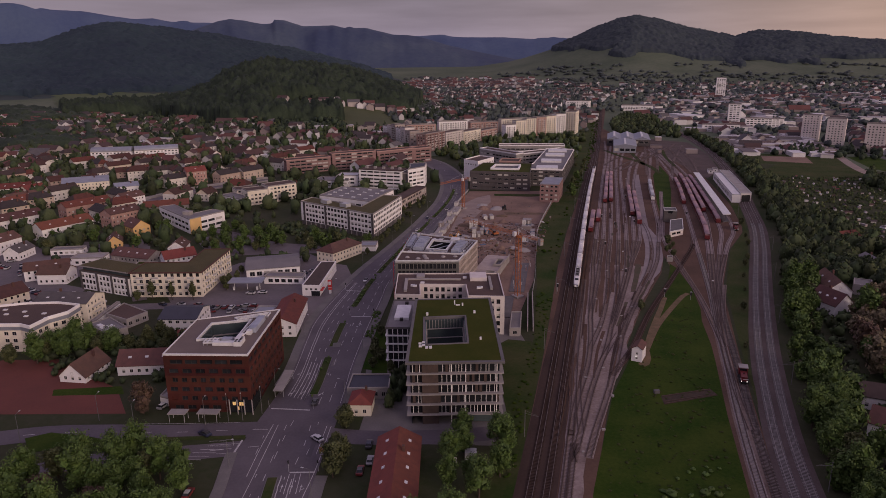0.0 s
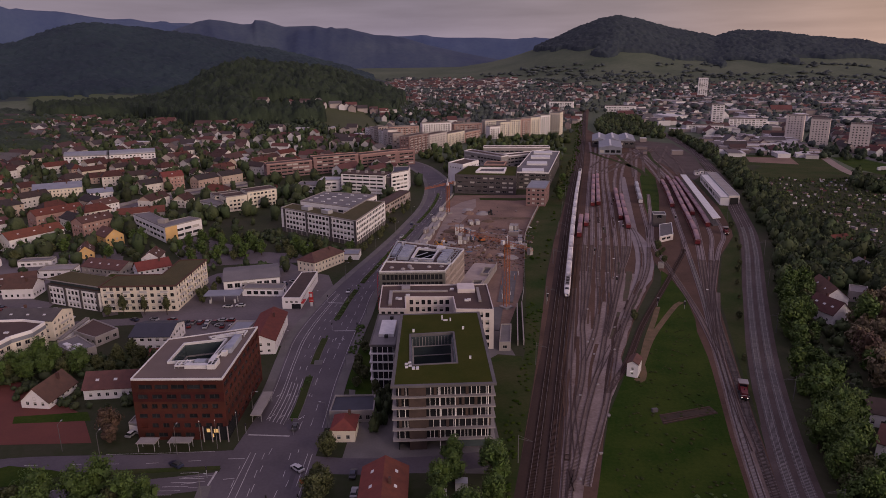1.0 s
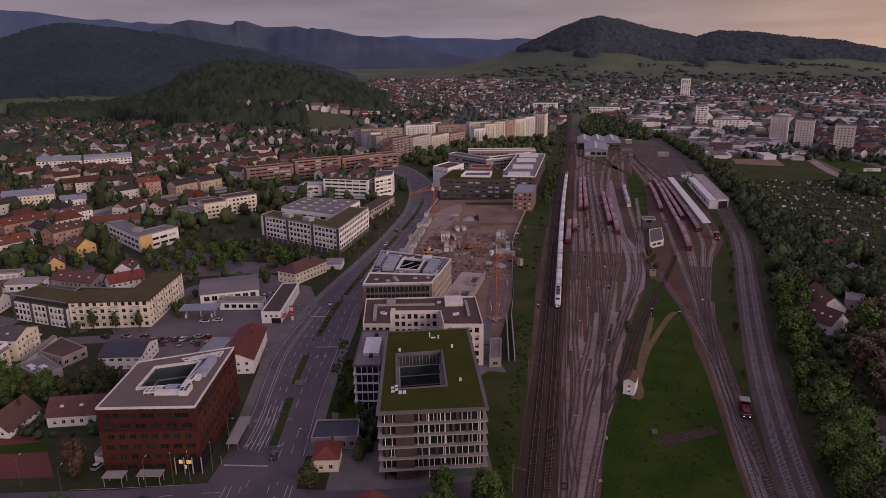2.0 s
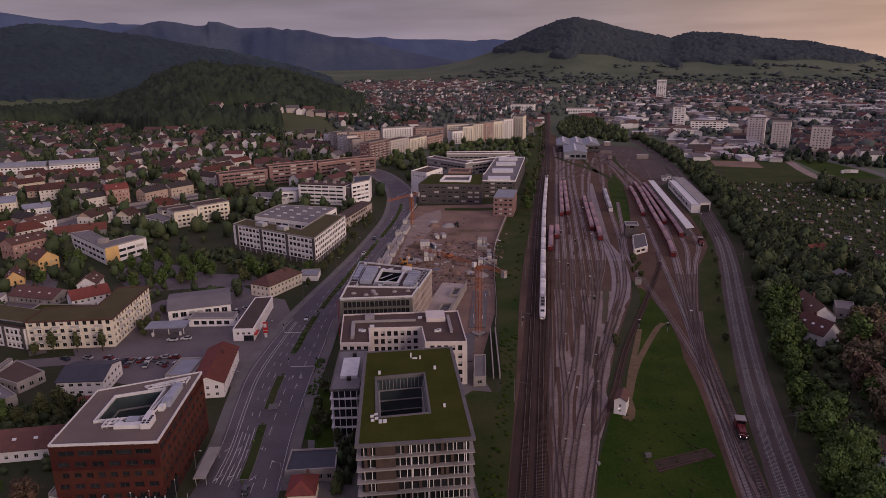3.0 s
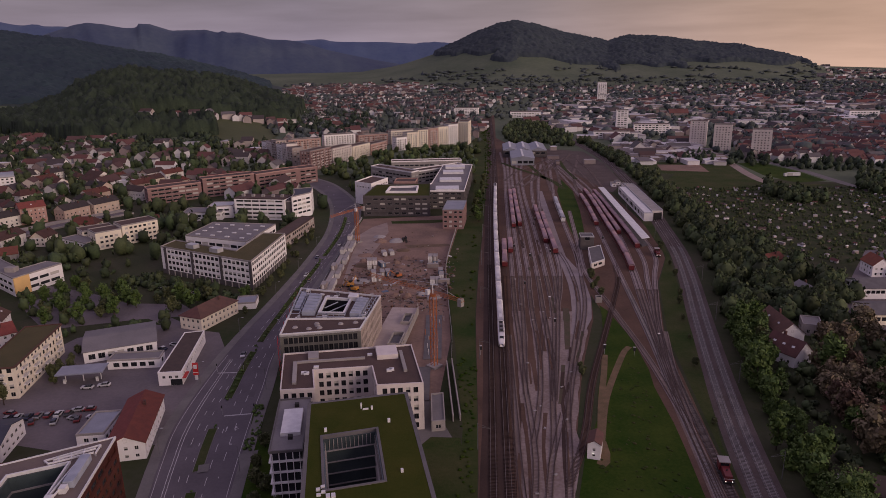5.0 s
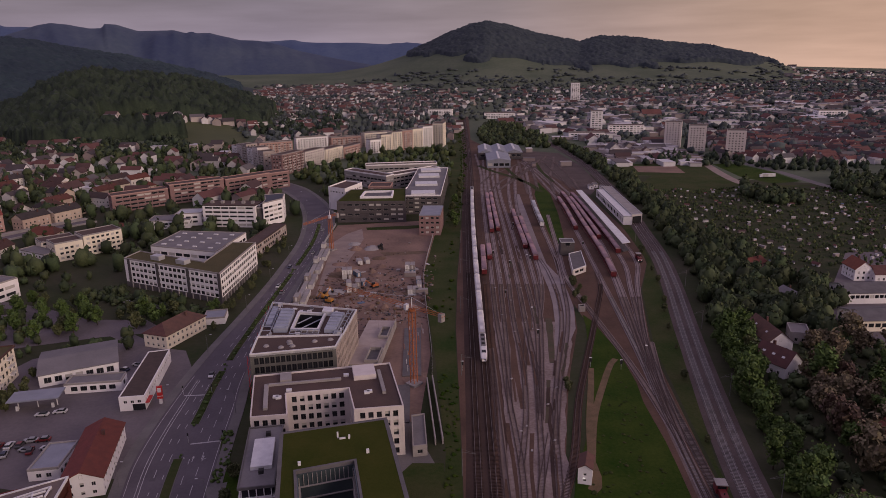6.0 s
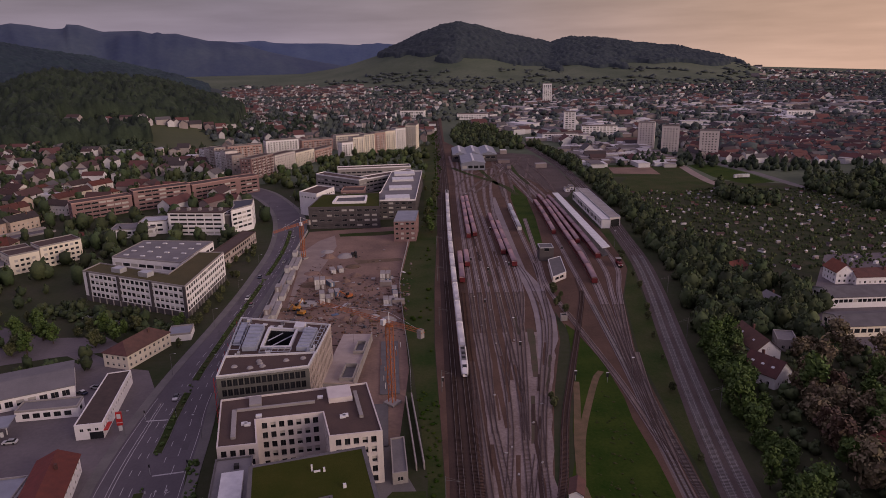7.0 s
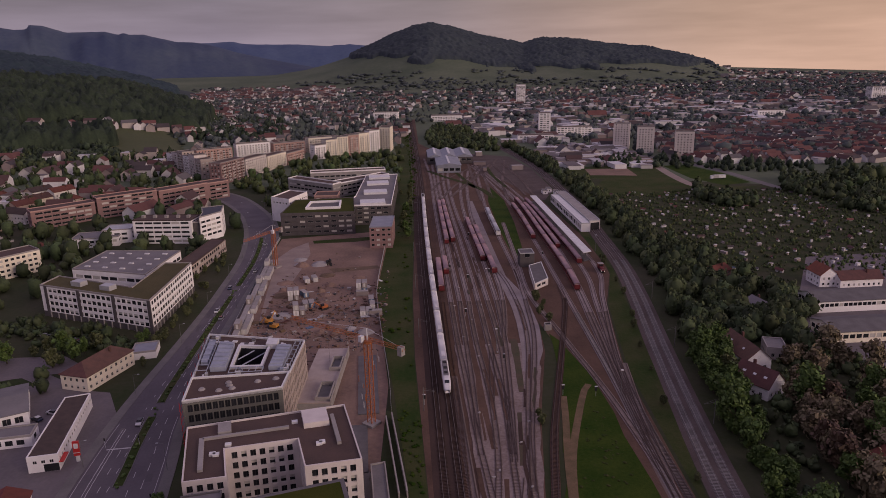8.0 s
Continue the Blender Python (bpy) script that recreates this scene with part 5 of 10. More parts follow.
# ---------------------------------------------------------------- the green-roofed office block with its courtyard
GREEN = [(-40.3, 170.1), (-12.5, 177.5), (-25.9, 229.9), (-52.3, 222.2)]
c, lp = local(GREEN)
occupy(GREEN)
body = inset(lp, 1.3)
green = thing("office_building", (c.x, c.y, 0), 0, "glass office block with sedum roof and open courtyard", "office building")
court = [(-38.2 - c.x, 184.0 - c.y), (-25.8 - c.x, 188.1 - c.y), (-31.3 - c.x, 209.7 - c.y), (-44.0 - c.x, 205.3 - c.y)]
g = Geo()
g.v = [(x, y, z) for z in (20.3, 19.7) for p in (lp, court) for x, y in p]
for i in n4:
    j = (i + 1) % 4
    g.f += [(i, j, 4 + j, 4 + i), (8 + j, 8 + i, 12 + i, 12 + j)]
    g.m += [0, 1]
part("roof", g, [m_sedum, m_concrete_d], green, "green sedum roof")
part("roof_edge", Geo().ring(inset(lp, -0.08), inset(lp, 0.9), 19.7, 20.36), m_concrete_d, green, "grey metal roof edge")
part("court_rim", Geo().ring(inset(court, -0.6), inset(court, 0.0), 19.6, 20.55), m_concrete_d, green)
part("court_wall", Geo().ring(court, inset(court, 0.3), 0.2, 19.6), m_glass_bl, green, "dark glazed courtyard walls")
part("court_floor", Geo().prism(inset(court, 0.2), 0.05, 0.3), m_concrete_d, green)
for k in range(5):
    part("court_gallery", Geo().ring(inset(court, 0.28), inset(court, 0.75), 3.3 + 3.25 * k, 3.48 + 3.25 * k), m_concrete, green, "pale gallery edge")
for i in n4:
    a, b = Vector(inset(court, 0.5)[i]), Vector(inset(court, 0.5)[(i + 1) % 4])
    for j in range(1, 12 if i % 2 == 0 else 18):
        p = a.lerp(b, j / (12 if i % 2 == 0 else 18))
        part("court_mullion", win_cache.setdefault("court_mullion", Geo().box(-0.07, -0.07, 16.4, 0.07, 0.07, 19.6).mesh("court_mullion", m_concrete)), None, green, m=pose(p.x, p.y, 0, 0, 0, 15))
rnd = random.Random(5)
for k in range(6):
    z0 = 3.3 * k + (0.0 if k == 0 else 0.0)
    z1 = 3.3 * (k + 1)
    if k:
        part("floor_slab", Geo().ring(inset(lp, 0.1), inset(lp, 1.6), z0 - 0.14, z0 + 0.16), m_concrete, green, "pale balcony slab")
    for i in n4:
        a, b = Vector(body[i]), Vector(body[(i + 1) % 4])
        d = b - a
        L, ang = d.length, math.degrees(math.atan2(d.y, d.x))
        m = pose(a.x, a.y, z0, 0, 0, ang)
        if k == 0:
            if i == 0:
                part("glazing", Geo().box(L * 0.62, 0.3, 0.2, L, 0.5, 3.1), m_glass_bl, green, m=m)
                part("back_wall", Geo().box(L * 0.22, 6.0, 0, L * 0.62, 6.3, 3.1), m_browncl, green, m=m)
                continue
            part("glazing", Geo().box(0, 0.3, 0.0, L, 0.5, 3.1), m_glass, green, m=m)
            continue
        part("glazing", Geo().box(0, 0.25, 0.15, L, 0.4, 3.1), m_glass, green, m=m)
        x = 0.6
        while x < L - 1.0:
            w = rnd.choice((0.12, 0.14, 0.14, 0.8))
            if i in (0, 1) or (i == 3 and rnd.random() < 0.5):
                part("facade_fin", win_cache.setdefault(("fin", w), Geo().box(0, -0.05, 0.16, w, 0.24, 3.08).mesh("facade_fin", m_white if w < 0.5 else m_browncl)), None, green, m=m @ pose(x, 0, 0))
            x += rnd.choice((0.8, 1.1, 1.4, 1.7)) + w * 0.5
part("stair_core", Geo().box(3.4, -0.35, 0.0, 8.2, 0.3, 19.6), m_browncl, green, "brown clad stair tower strip", m=pose(body[0][0], body[0][1], 0, 0, 0, 14.9))
for u in (0.46, 0.62, 0.97):
    p = quad_at(body, u, 0.0)
    part("column", Geo().rod((p.x, p.y, 0), (p.x, p.y, 19.6), 0.14, n=8), m_white, green)
for u, v, sx, sy, sz in ((0.13, 0.245, 0.9, 0.7, 0.5), (0.165, 0.26, 0.9, 0.7, 0.5), (0.135, 0.21, 0.9, 0.7, 0.4), (0.17, 0.225, 0.9, 0.7, 0.4), (0.205, 0.195, 0.9, 1.3, 0.4), (0.245, 0.195, 0.9, 1.3, 0.4), (0.52, 0.88, 0.4, 0.4, 1.6), (0.62, 0.86, 0.5, 0.5, 1.0), (0.56, 0.865, 1.5, 0.3, 0.4), (0.18, 0.70, 0.7, 0.7, 0.9), (0.76, 0.72, 0.7, 0.7, 0.9), (0.79, 0.30, 0.6, 0.6, 0.8)):
    p = quad_at(lp, u, v)
    roof_box(green, "roof_hatch", p.x, p.y, 20.3, sx, sy, sz, m_steelwhite, 15)
# side wing of the same block
WING = [(-58.4, 205.5), (-49.9, 207.2), (-55.0, 234.6), (-64.0, 232.8)]
c, lp = local(WING)
occupy(WING)
wing = thing("office_wing", (c.x, c.y, 0), 0, "narrow glass office wing with pale floor bands", "office building")
part("glazing", Geo().prism(inset(lp, 0.6), 0, 14.8), m_glass, wing)
for k in range(1, 5):
    part("floor_slab", Geo().ring(inset(lp, -0.1), inset(lp, 0.8), 3.1 * k - 0.2, 3.1 * k + 0.15), m_white, wing)
for i in n4:
    a, b = Vector(lp[i]), Vector(lp[(i + 1) % 4])
    for j in range(5):
        p = a.lerp(b, (j + 0.5) / 5)
        part("facade_fin", win_cache.setdefault("wingfin", Geo().rod((0, 0, 0), (0, 0, 14.8), 0.12).mesh("facade_fin", m_white)), None, wing, m=pose(p.x, p.y, 0))
flat_roof(wing, lp, 15.2, m_roofgrey, m_concrete_d, 0.4)
p = quad_at(lp, 0.55, 0.5)
roof_box(wing, "plant_unit", p.x, p.y, 15.2, 5.2, 13, 1.0, m_steelwhite, 12, "white roof membrane over plant room")
for v in (0.16, 0.84):
    p = quad_at(lp, 0.6, v)
    roof_box(wing, "fan", p.x, p.y, 16.2 if v < 0.5 else 15.2, 1.2, 1.2, 1.0, m_black, 12, "dark roof fan")

# ---------------------------------------------------------------- the white U-shaped office block
UQ = [(-65.3, 237.6), (-22.8, 244.4), (-29.9, 273.0), (-72.1, 263.5)]
ua, ub = quad_at(UQ, 0.24, 0.0), quad_at(UQ, 0.67, 0.0)
uc, ud = quad_at(UQ, 0.66, 0.47), quad_at(UQ, 0.23, 0.47)
UPOLY = [UQ[0], tuple(ua), tuple(ud), tuple(uc), tuple(ub), UQ[1], UQ[2], UQ[3]]
uni, lp = block("office_building", UPOLY, 15.5, m_pale, m_roofgrav, "pale U-shaped office block with deep square windows", "office building",
                storeys(5, 0.0, 3.0, 1.95, 0.65), 2.35, 1.45, m_pale, 0.5, depth=0.45, kinds=("dark", "dark", "dark", "blind"))
c = Vector((uni.location.x, uni.location.y))
for (u0, v0, u1, v1, hh, mt) in ((0.08, 0.15, 0.11, 0.72, 0.7, m_concrete), (0.1, 0.70, 0.62, 0.73, 0.7, m_concrete), (0.885, 0.3, 0.91, 0.82, 0.9, m_concrete), (0.71, 0.66, 0.87, 0.93, 1.6, m_pale), (0.19, 0.76, 0.27, 0.95, 1.0, m_concrete)):
    part("roof_wall", Geo().prism([(p[0] - c.x, p[1] - c.y) for p in quad_cut(UQ, u0, v0, u1, v1)], 15.5, 15.5 + hh), mt, uni, "pale rooftop structure")
for u, v in ((0.16, 0.42), (0.18, 0.40), (0.78, 0.35), (0.80, 0.37), (0.66, 0.80), (0.25, 0.55)):
    p = quad_at(UQ, u, v) - c
    roof_box(uni, "skylight", p.x, p.y, 15.5, 1.6, 1.3, 0.6, m_steelwhite, 10)

# ---------------------------------------------------------------- the unfinished office block with roof plant
BQ = [(-77.0, 275.0), (-49.2, 281.6), (-47.8, 318.0), (-83.8, 327.0)]
c, lp = local(BQ)
occupy(BQ)
bb = thing("office_building", (c.x, c.y, 0), 0, "new grey office block with pale steel roof plant", "office building")
walls(bb, lp, 0, 17.0, m_beige, storeys(5, 0.2, 3.3, 2.2, 0.6), 2.15, 1.25, 0.35, ("dark",), (0,))
walls(bb, [lp[0], lp[1]], 0, 17.0, m_greyglass, storeys(5, 0.2, 3.3, 2.35, 0.5), 1.75, 1.45, 0.3, ("dark",), (1,))
court = quad_cut(lp, 0.38, 0.45, 0.66, 0.80)
g = Geo()
g.v = [(x, y, 16.9) for p in (inset(lp, 0.3), court) for x, y in p]
g.f = [(i, (i + 1) % 4, 4 + (i + 1) % 4, 4 + i) for i in n4]
g.m = [0] * 4
part("roof", g, m_roofgrav, bb)
part("parapet", Geo().ring(lp, inset(lp, 0.45), 16.9, 17.6), m_steelwhite, bb, "white roof edge")
part("court_wall", Geo().ring(court, inset(court, 0.3), 4.0, 16.9), m_glass, bb)
part("court_rim", Geo().ring(inset(court, -0.9), inset(court, 0.0), 16.9, 17.9), m_steelwhite, bb)
part("court_floor", Geo().prism(court, 3.8, 4.0), m_concrete_d, bb)
front = quad_cut(lp, 0.0, 0.0, 1.0, 0.30)
part("penthouse_edge", Geo().ring(front, inset(front, 0.5), 17.0, 18.0), m_steelwhite, bb, "white parapet of the front roof")
part("front_roof", Geo().prism(inset(front, 0.4), 16.95, 17.35), m_roofgrav, bb)
for u0, v0, u1, v1, hh, mt, nm in ((0.16, 0.40, 0.32, 0.80, 1.7, m_ducts, "plant_unit"), (0.04, 0.50, 0.11, 0.86, 1.2, m_ducts, "plant_unit"), (0.76, 0.38, 0.90, 0.82, 1.5, m_ducts, "plant_unit"), (0.64, 0.80, 0.75, 0.92, 1.8, m_steelwhite, "stair_head")):
    part(nm, Geo().prism(quad_cut(lp, u0, v0, u1, v1), 17.0, 17.0 + hh), mt, bb, "blue-grey ventilation housing")
for j in range(6):
    for u0, u1, zz in ((0.17, 0.31, 18.7), (0.77, 0.89, 18.5)):
        v = 0.42 + 0.07 * j
        part("cooling_fin", Geo().prism(quad_cut(lp, u0, v, u1, v + 0.035), zz, zz + 0.35), m_ducts, bb)
for j in range(5):
    p = quad_at(lp, 0.12 + 0.02 * j, 0.87 + 0.015 * (j % 3))
    roof_box(bb, "skylight", p.x + 2.4 * j, p.y - 0.6 * j, 17.0, 1.7, 1.1, 0.5, m_steelwhite, -10)
def lattice(u0, v0, u1, v1, nu, nv, zz):
    """An open steel roof frame on short posts."""
    g = Geo()
    for i in range(nu + 1):
        a, b = quad_at(lp, u0 + (u1 - u0) * i / nu, v0), quad_at(lp, u0 + (u1 - u0) * i / nu, v1)
        g.rod((a.x, a.y, zz), (b.x, b.y, zz), 0.13, n=4)
    for j in range(nv + 1):
        a, b = quad_at(lp, u0, v0 + (v1 - v0) * j / nv), quad_at(lp, u1, v0 + (v1 - v0) * j / nv)
        g.rod((a.x, a.y, zz), (b.x, b.y, zz), 0.13, n=4)
        for p in (a, b):
            g.rod((p.x, p.y, 16.9), (p.x, p.y, zz), 0.11, n=4)
    part("steel_frame", g, m_ducts, bb, "open pale steel frame")


lattice(0.02, 0.36, 0.14, 0.93, 1, 7, 18.6)
lattice(0.92, 0.34, 0.97, 0.92, 1, 6, 18.2)
lattice(0.36, 0.34, 0.70, 0.42, 5, 1, 17.8)
rnd = random.Random(61)
for j in range(26):
    p = quad_at(lp, rnd.uniform(0.04, 0.95), rnd.choice((rnd.uniform(0.32, 0.42), rnd.uniform(0.84, 0.95))))
    roof_box(bb, "roof_unit", p.x, p.y, 16.95, rnd.uniform(0.6, 2.2), rnd.uniform(0.5, 1.4), rnd.uniform(0.4, 1.3), rnd.choice((m_ducts, m_steelwhite, m_metal, m_concrete_d)), rnd.choice((10, 100)))
for (u0, v0), (u1, v1) in (((0.38, 0.45), (0.66, 0.80)), ((0.38, 0.62), (0.52, 0.80))):
    a, b = quad_at(lp, u0, v0), quad_at(lp, u1, v1)
    part("bridge", Geo().rod((a.x, a.y, 16.2), (b.x, b.y, 16.2), 0.25, n=4), m_ducts, bb, "pale walkway across the courtyard")
for u, v in ((0.15, 0.14), (0.42, 0.16), (0.46, 0.11), (0.70, 0.18), (0.88, 0.2), (0.33, 0.1), (0.40, 0.2)):
    p = quad_at(lp, u, v)
    part("roof_dome", Geo().rod((0, 0, 0), (0, 0, 0.5), 1.1, n=10, r2=0.7).mesh("roof_dome", m_concrete), None, bb, m=pose(p.x, p.y, 17.35))
g = Geo()
for j in range(8):
    p = quad_at(lp, -0.035, 0.02 + 0.13 * j)
    g.rod((p.x, p.y, 0), (p.x, p.y, 17), 0.09)
for k in range(1, 8):
    a, b = quad_at(lp, -0.035, 0.0), quad_at(lp, -0.035, 0.95)
    g.rod((a.x, a.y, 2.1 * k), (b.x, b.y, 2.1 * k), 0.08)
part("scaffold", g, m_redsign, bb, "red scaffolding along one side")

# ---------------------------------------------------------------- white office block across the boulevard, with its hall
OA = [(-182.2, 400.1), (-122.2, 372.5), (-122.0, 429.5), (-135.5, 430.5), (-137.0, 392.0), (-180.0, 413.5)]
oa, lp = block("office_building", OA, 15.0, m_white, m_drysedum, "white L-shaped office block with green roof", "office building", storeys(4, 2.4, 3.1, 1.75, 0.65), 3.0, 2.2, m_concrete, 0.5, kinds=("dark", "dark", "dark", "blind"))
# dark ring painted in place of the shade in the recessed ground floor
part("ground_floor", Geo().ring(inset(lp, -0.08), inset(lp, 0.0), 0.05, 2.7), m_greybrick, oa, "dark band standing for the shaded ground-floor recess")
for i in range(2):
    a, b = Vector(lp[i]), Vector(lp[i + 1])
    for j in range(1, 14):
        p = a.lerp(b, j / 14)
        part("column", win_cache.setdefault("oa_column", Geo().box(-0.25, -0.45, 0, 0.25, 0.1, 2.7).mesh("column", m_concrete)), None, oa, m=pose(p.x, p.y, 0, 0, 0, math.degrees(math.atan2((b - a).y, (b - a).x))))
for f in (0.05, 0.36, 0.68, 0.99):
    a, b = Vector(lp[0]), Vector(lp[1])
    p = a.lerp(b, f)
    part("pier", Geo().box(-0.9, -0.15, 0, 0.9, 0.25, 15.2).mesh("pier", m_greybrick), None, oa, "dark vertical facade band", pose(p.x, p.y, 0, 0, 0, -24.7))
for u, v in ((0.28, 0.6), (0.55, 0.45)):
    p = Vector(lp[0]).lerp(Vector(lp[1]), u) + Vector((2, 6))
    roof_box(oa, "plant_unit", p.x, p.y, 15.0, 6, 4, 2.2, m_metal, -25)
HALL = [(-184, 434), (-142, 420), (-138.5, 463), (-181, 468)]
ha, lp = block("showroom_hall", HALL, 12.5, m_white, m_roofgrey, "white hall with grey flat roof and skylights", "hall", [(8.0, 9.8)], 5.2, 4.6, m_concrete, 0.4, kinds=("ribbon",))
for i in range(4):
    for j in range(4):
        p = quad_at(lp, 0.14 + 0.24 * i, 0.15 + 0.23 * j)
        roof_box(ha, "skylight", p.x, p.y, 12.5, 2.6, 1.2, 0.5, m_steelwhite, -12)
ob_, lp = block("office_building", [(-191.0, 531), (-152.5, 527.5), (-151.0, 544), (-190.0, 548)], 15.5, m_white, m_roofgrav, "pale office slab with brown window bands", "office building", storeys(5, 0.2, 3.0, 1.35, 0.9), 6.0, 5.4, m_browncl, 0.4, kinds=("ribbon",))
for u in (0.1, 0.3, 0.5, 0.7, 0.88):
    p = quad_at(lp, u, 0.5)
    roof_box(ob_, "roof_box", p.x, p.y, 15.5, 2.0, 2.4, 1.8, m_concrete, -5)
block("office_building", [(-152.0, 529.5), (-147.5, 530), (-148.5, 545), (-150.8, 545)], 13.5, m_greybrick, m_roofgrav, "low connecting office block", "office building", storeys(3, 0.6, 3.0, 1.35, 0.9), 5, 4.4, kinds=("ribbon",))
block("office_building", [(-147.0, 528), (-137.5, 545), (-141.5, 566), (-155.0, 560), (-150.0, 546)], 17.0, m_white, m_slate, "white office tower with rounded bands", "office building", storeys(4, 2.6, 3.1, 1.5, 0.8), 4.4, 3.8, m_concrete, 0.5, kinds=("ribbon",))
block("office_building", [(-228, 522), (-200, 528), (-203, 546), (-231, 541)], 6.0, m_white, m_roofgrey, "low white workshop office", "office building", storeys(1, 2.0, 3.0, 1.6, 0.8), 3.4, 2.4)
block("office_building", [(-212, 532), (-194.5, 536), (-197, 552), (-214, 549)], 9.0, m_white, m_metal, "white workshop hall with pale roof", "office building", storeys(2, 1.4, 3.2, 1.5, 0.8), 4.4, 3.4, kinds=("ribbon",))

block("shop_building", [(-139, 452), (-129.5, 450.5), (-125.5, 506), (-134.5, 508)], 7.5, m_beige, m_roofgrav, "long beige commercial building with brown roof", "shop", storeys(2, 0.3, 3.4, 1.8, 0.9), 3.4, 2.4, m_browncl, 0.4, kinds=("dark",))
# long pink-brown office buildings round the bend
for poly, h in (([(-281, 578), (-250, 610), (-258, 621), (-290, 590)], 13.5), ([(-249, 611), (-214, 640), (-222, 652), (-257, 622)], 16.0), ([(-213, 641), (-184, 676), (-195, 684), (-222, 653)], 15.0), ([(-184, 676), (-170, 690), (-180, 702), (-196, 686)], 14.5)):
    block("office_building", poly, h, m_pink, m_roofgrav, "long pinkish-brown office wing with window bands", "office building", storeys(int(h / 3.2), 0.3, 3.2, 1.5, 0.9), 5.6, 5.0, m_salmon, 0.5, kinds=("ribbon",), group="pink office wings")

# ---------------------------------------------------------------- grey institute blocks at the end of the site
GQ = [(-97.5, 541), (-48.0, 541), (-52.5, 592), (-95, 587)]
gq, lp = block("institute_building", GQ, 15.0, m_greybrick, m_sedum, "dark grey brick institute block with green roof", "office building", storeys(4, 0.6, 3.5, 1.4, 1.0), 5.2, 3.6, m_greybrick, 0.5, kinds=("ribbon", "ribbon", "blind"), loose=0.12)
cq = quad_cut(lp, 0.30, 0.25, 0.80, 0.72)
part("court_rim", Geo().ring(cq, inset(cq, 1.2), 15.0, 16.6), m_white, gq, "white courtyard rim")
part("court_floor", Geo().prism(inset(cq, 1.0), 15.0, 15.12), m_concrete_d, gq)
block("institute_building", [(-113, 589), (-98, 578), (-89, 607), (-104, 617)], 17.0, m_white, m_roofgrav, "white cube with brown flat roof", "office building", storeys(1, 13.0, 3.0, 1.2, 0.6), 3.2, 1.6, m_white, 0.9)
block("institute_building", [(-84, 606), (-66, 606), (-66, 624), (-84, 624)], 14.0, m_pink, m_roofgrav, "brown cube with flat roof", "office building", storeys(4, 0.6, 3.2, 1.4, 1.0), 4, 2.4, m_salmon, 0.7)
gb, lp = block("institute_building", [(-60, 566), (-24, 566), (-22, 700), (-50, 700), (-52, 600)], 14.0, m_greybrick, m_roofgrey, "long grey institute wing with pale roof plant", "office building", storeys(4, 0.4, 3.3, 1.4, 1.0), 4.6, 3.4, m_white, 0.8, kinds=("ribbon",))
for y0 in (-70, -30, 10, 40):
    roof_box(gb, "plant_unit", 4, y0 + 18, 14.0, 18, 14, 1.6, m_steelwhite, 4, "white rooftop plant")
block("institute_building", [(-36, 502), (-22, 502), (-21, 532), (-35, 532)], 13.5, m_pink, m_zinc, "pinkish brick head building with metal roof", "office building", storeys(4, 0.4, 3.2, 1.4, 1.0), 3.4, 2.0, m_zinc, 0.4)
for poly, h in (([(-120, 700), (-76, 662), (-70, 672), (-114, 712)], 13.0), ([(-76, 668), (-30, 716), (-38, 726), (-84, 680)], 12.0), ([(-104, 728), (-34, 738), (-36, 752), (-106, 742)], 13.0)):
    block("institute_building", poly, h, m_concrete, m_roofgrav, "pale flat-roofed institute wing", "office building", storeys(3, 0.8, 3.3, 1.5, 1.0), 5, 4.2, m_white, 0.8, kinds=("ribbon",), group="institute wings")

# ---------------------------------------------------------------- apartment rows and towers further out
def apartment(poly, h, wall_mat, label, n=None, bay=3.6, group="apartment rows", roof=m_roofgrav, w=1.9, edge=m_concrete):
    n = n or int(h / 2.9)
    root, lp = block("apartment_building", poly, h, wall_mat, roof, label, "apartment building", storeys(n, 0.3, 2.85, 1.4, 0.9), bay, w, edge, 0.5, group=group, kinds=("plain", "blind", "dark"))
    if group == "apartment rows":
        a, b = Vector(lp[0]), Vector(lp[1])
        d = b - a
        cols = max(1, int(d.length / 7))
        for i in range(cols):
            p = a.lerp(b, (i + 0.5) / cols)
            g = win_cache.get(("balconies", n)) or Geo()
            if isinstance(g, Geo):
                for k in range(1, n):
                    g.box(-1.7, -1.5, 0.2 + 2.85 * k, 1.7, -0.02, 0.4 + 2.85 * k).box(-1.7, -1.5, 0.4 + 2.85 * k, 1.7, -1.38, 1.25 + 2.85 * k)
                g = win_cache[("balconies", n)] = g.mesh("balcony", m_frame)
            tagged(part("balcony", g, None, root, m=pose(p.x, p.y, 0, 0, 0, math.degrees(math.atan2(d.y, d.x)))), kind="stuff")
    return root, lp


for i, (mt, hh) in enumerate(((m_white, 17), (m_cream, 22), (m_cream, 24), (m_salmon, 25), (m_cream, 26), (m_white, 28))):
    x0, y0 = -125 + 12.6 * i, 916 + 10.4 * i
    apartment([(x0, y0), (x0 + 12.2, y0 + 10.0), (x0 + 5, y0 + 20), (x0 - 7.2, y0 + 10)], hh, mt, "stepped apartment block with light coloured facade")
apartment([(-50, 983), (-36, 978), (-33, 1003), (-47, 1008)], 31, m_cream, "tall cream apartment block at the row's end")
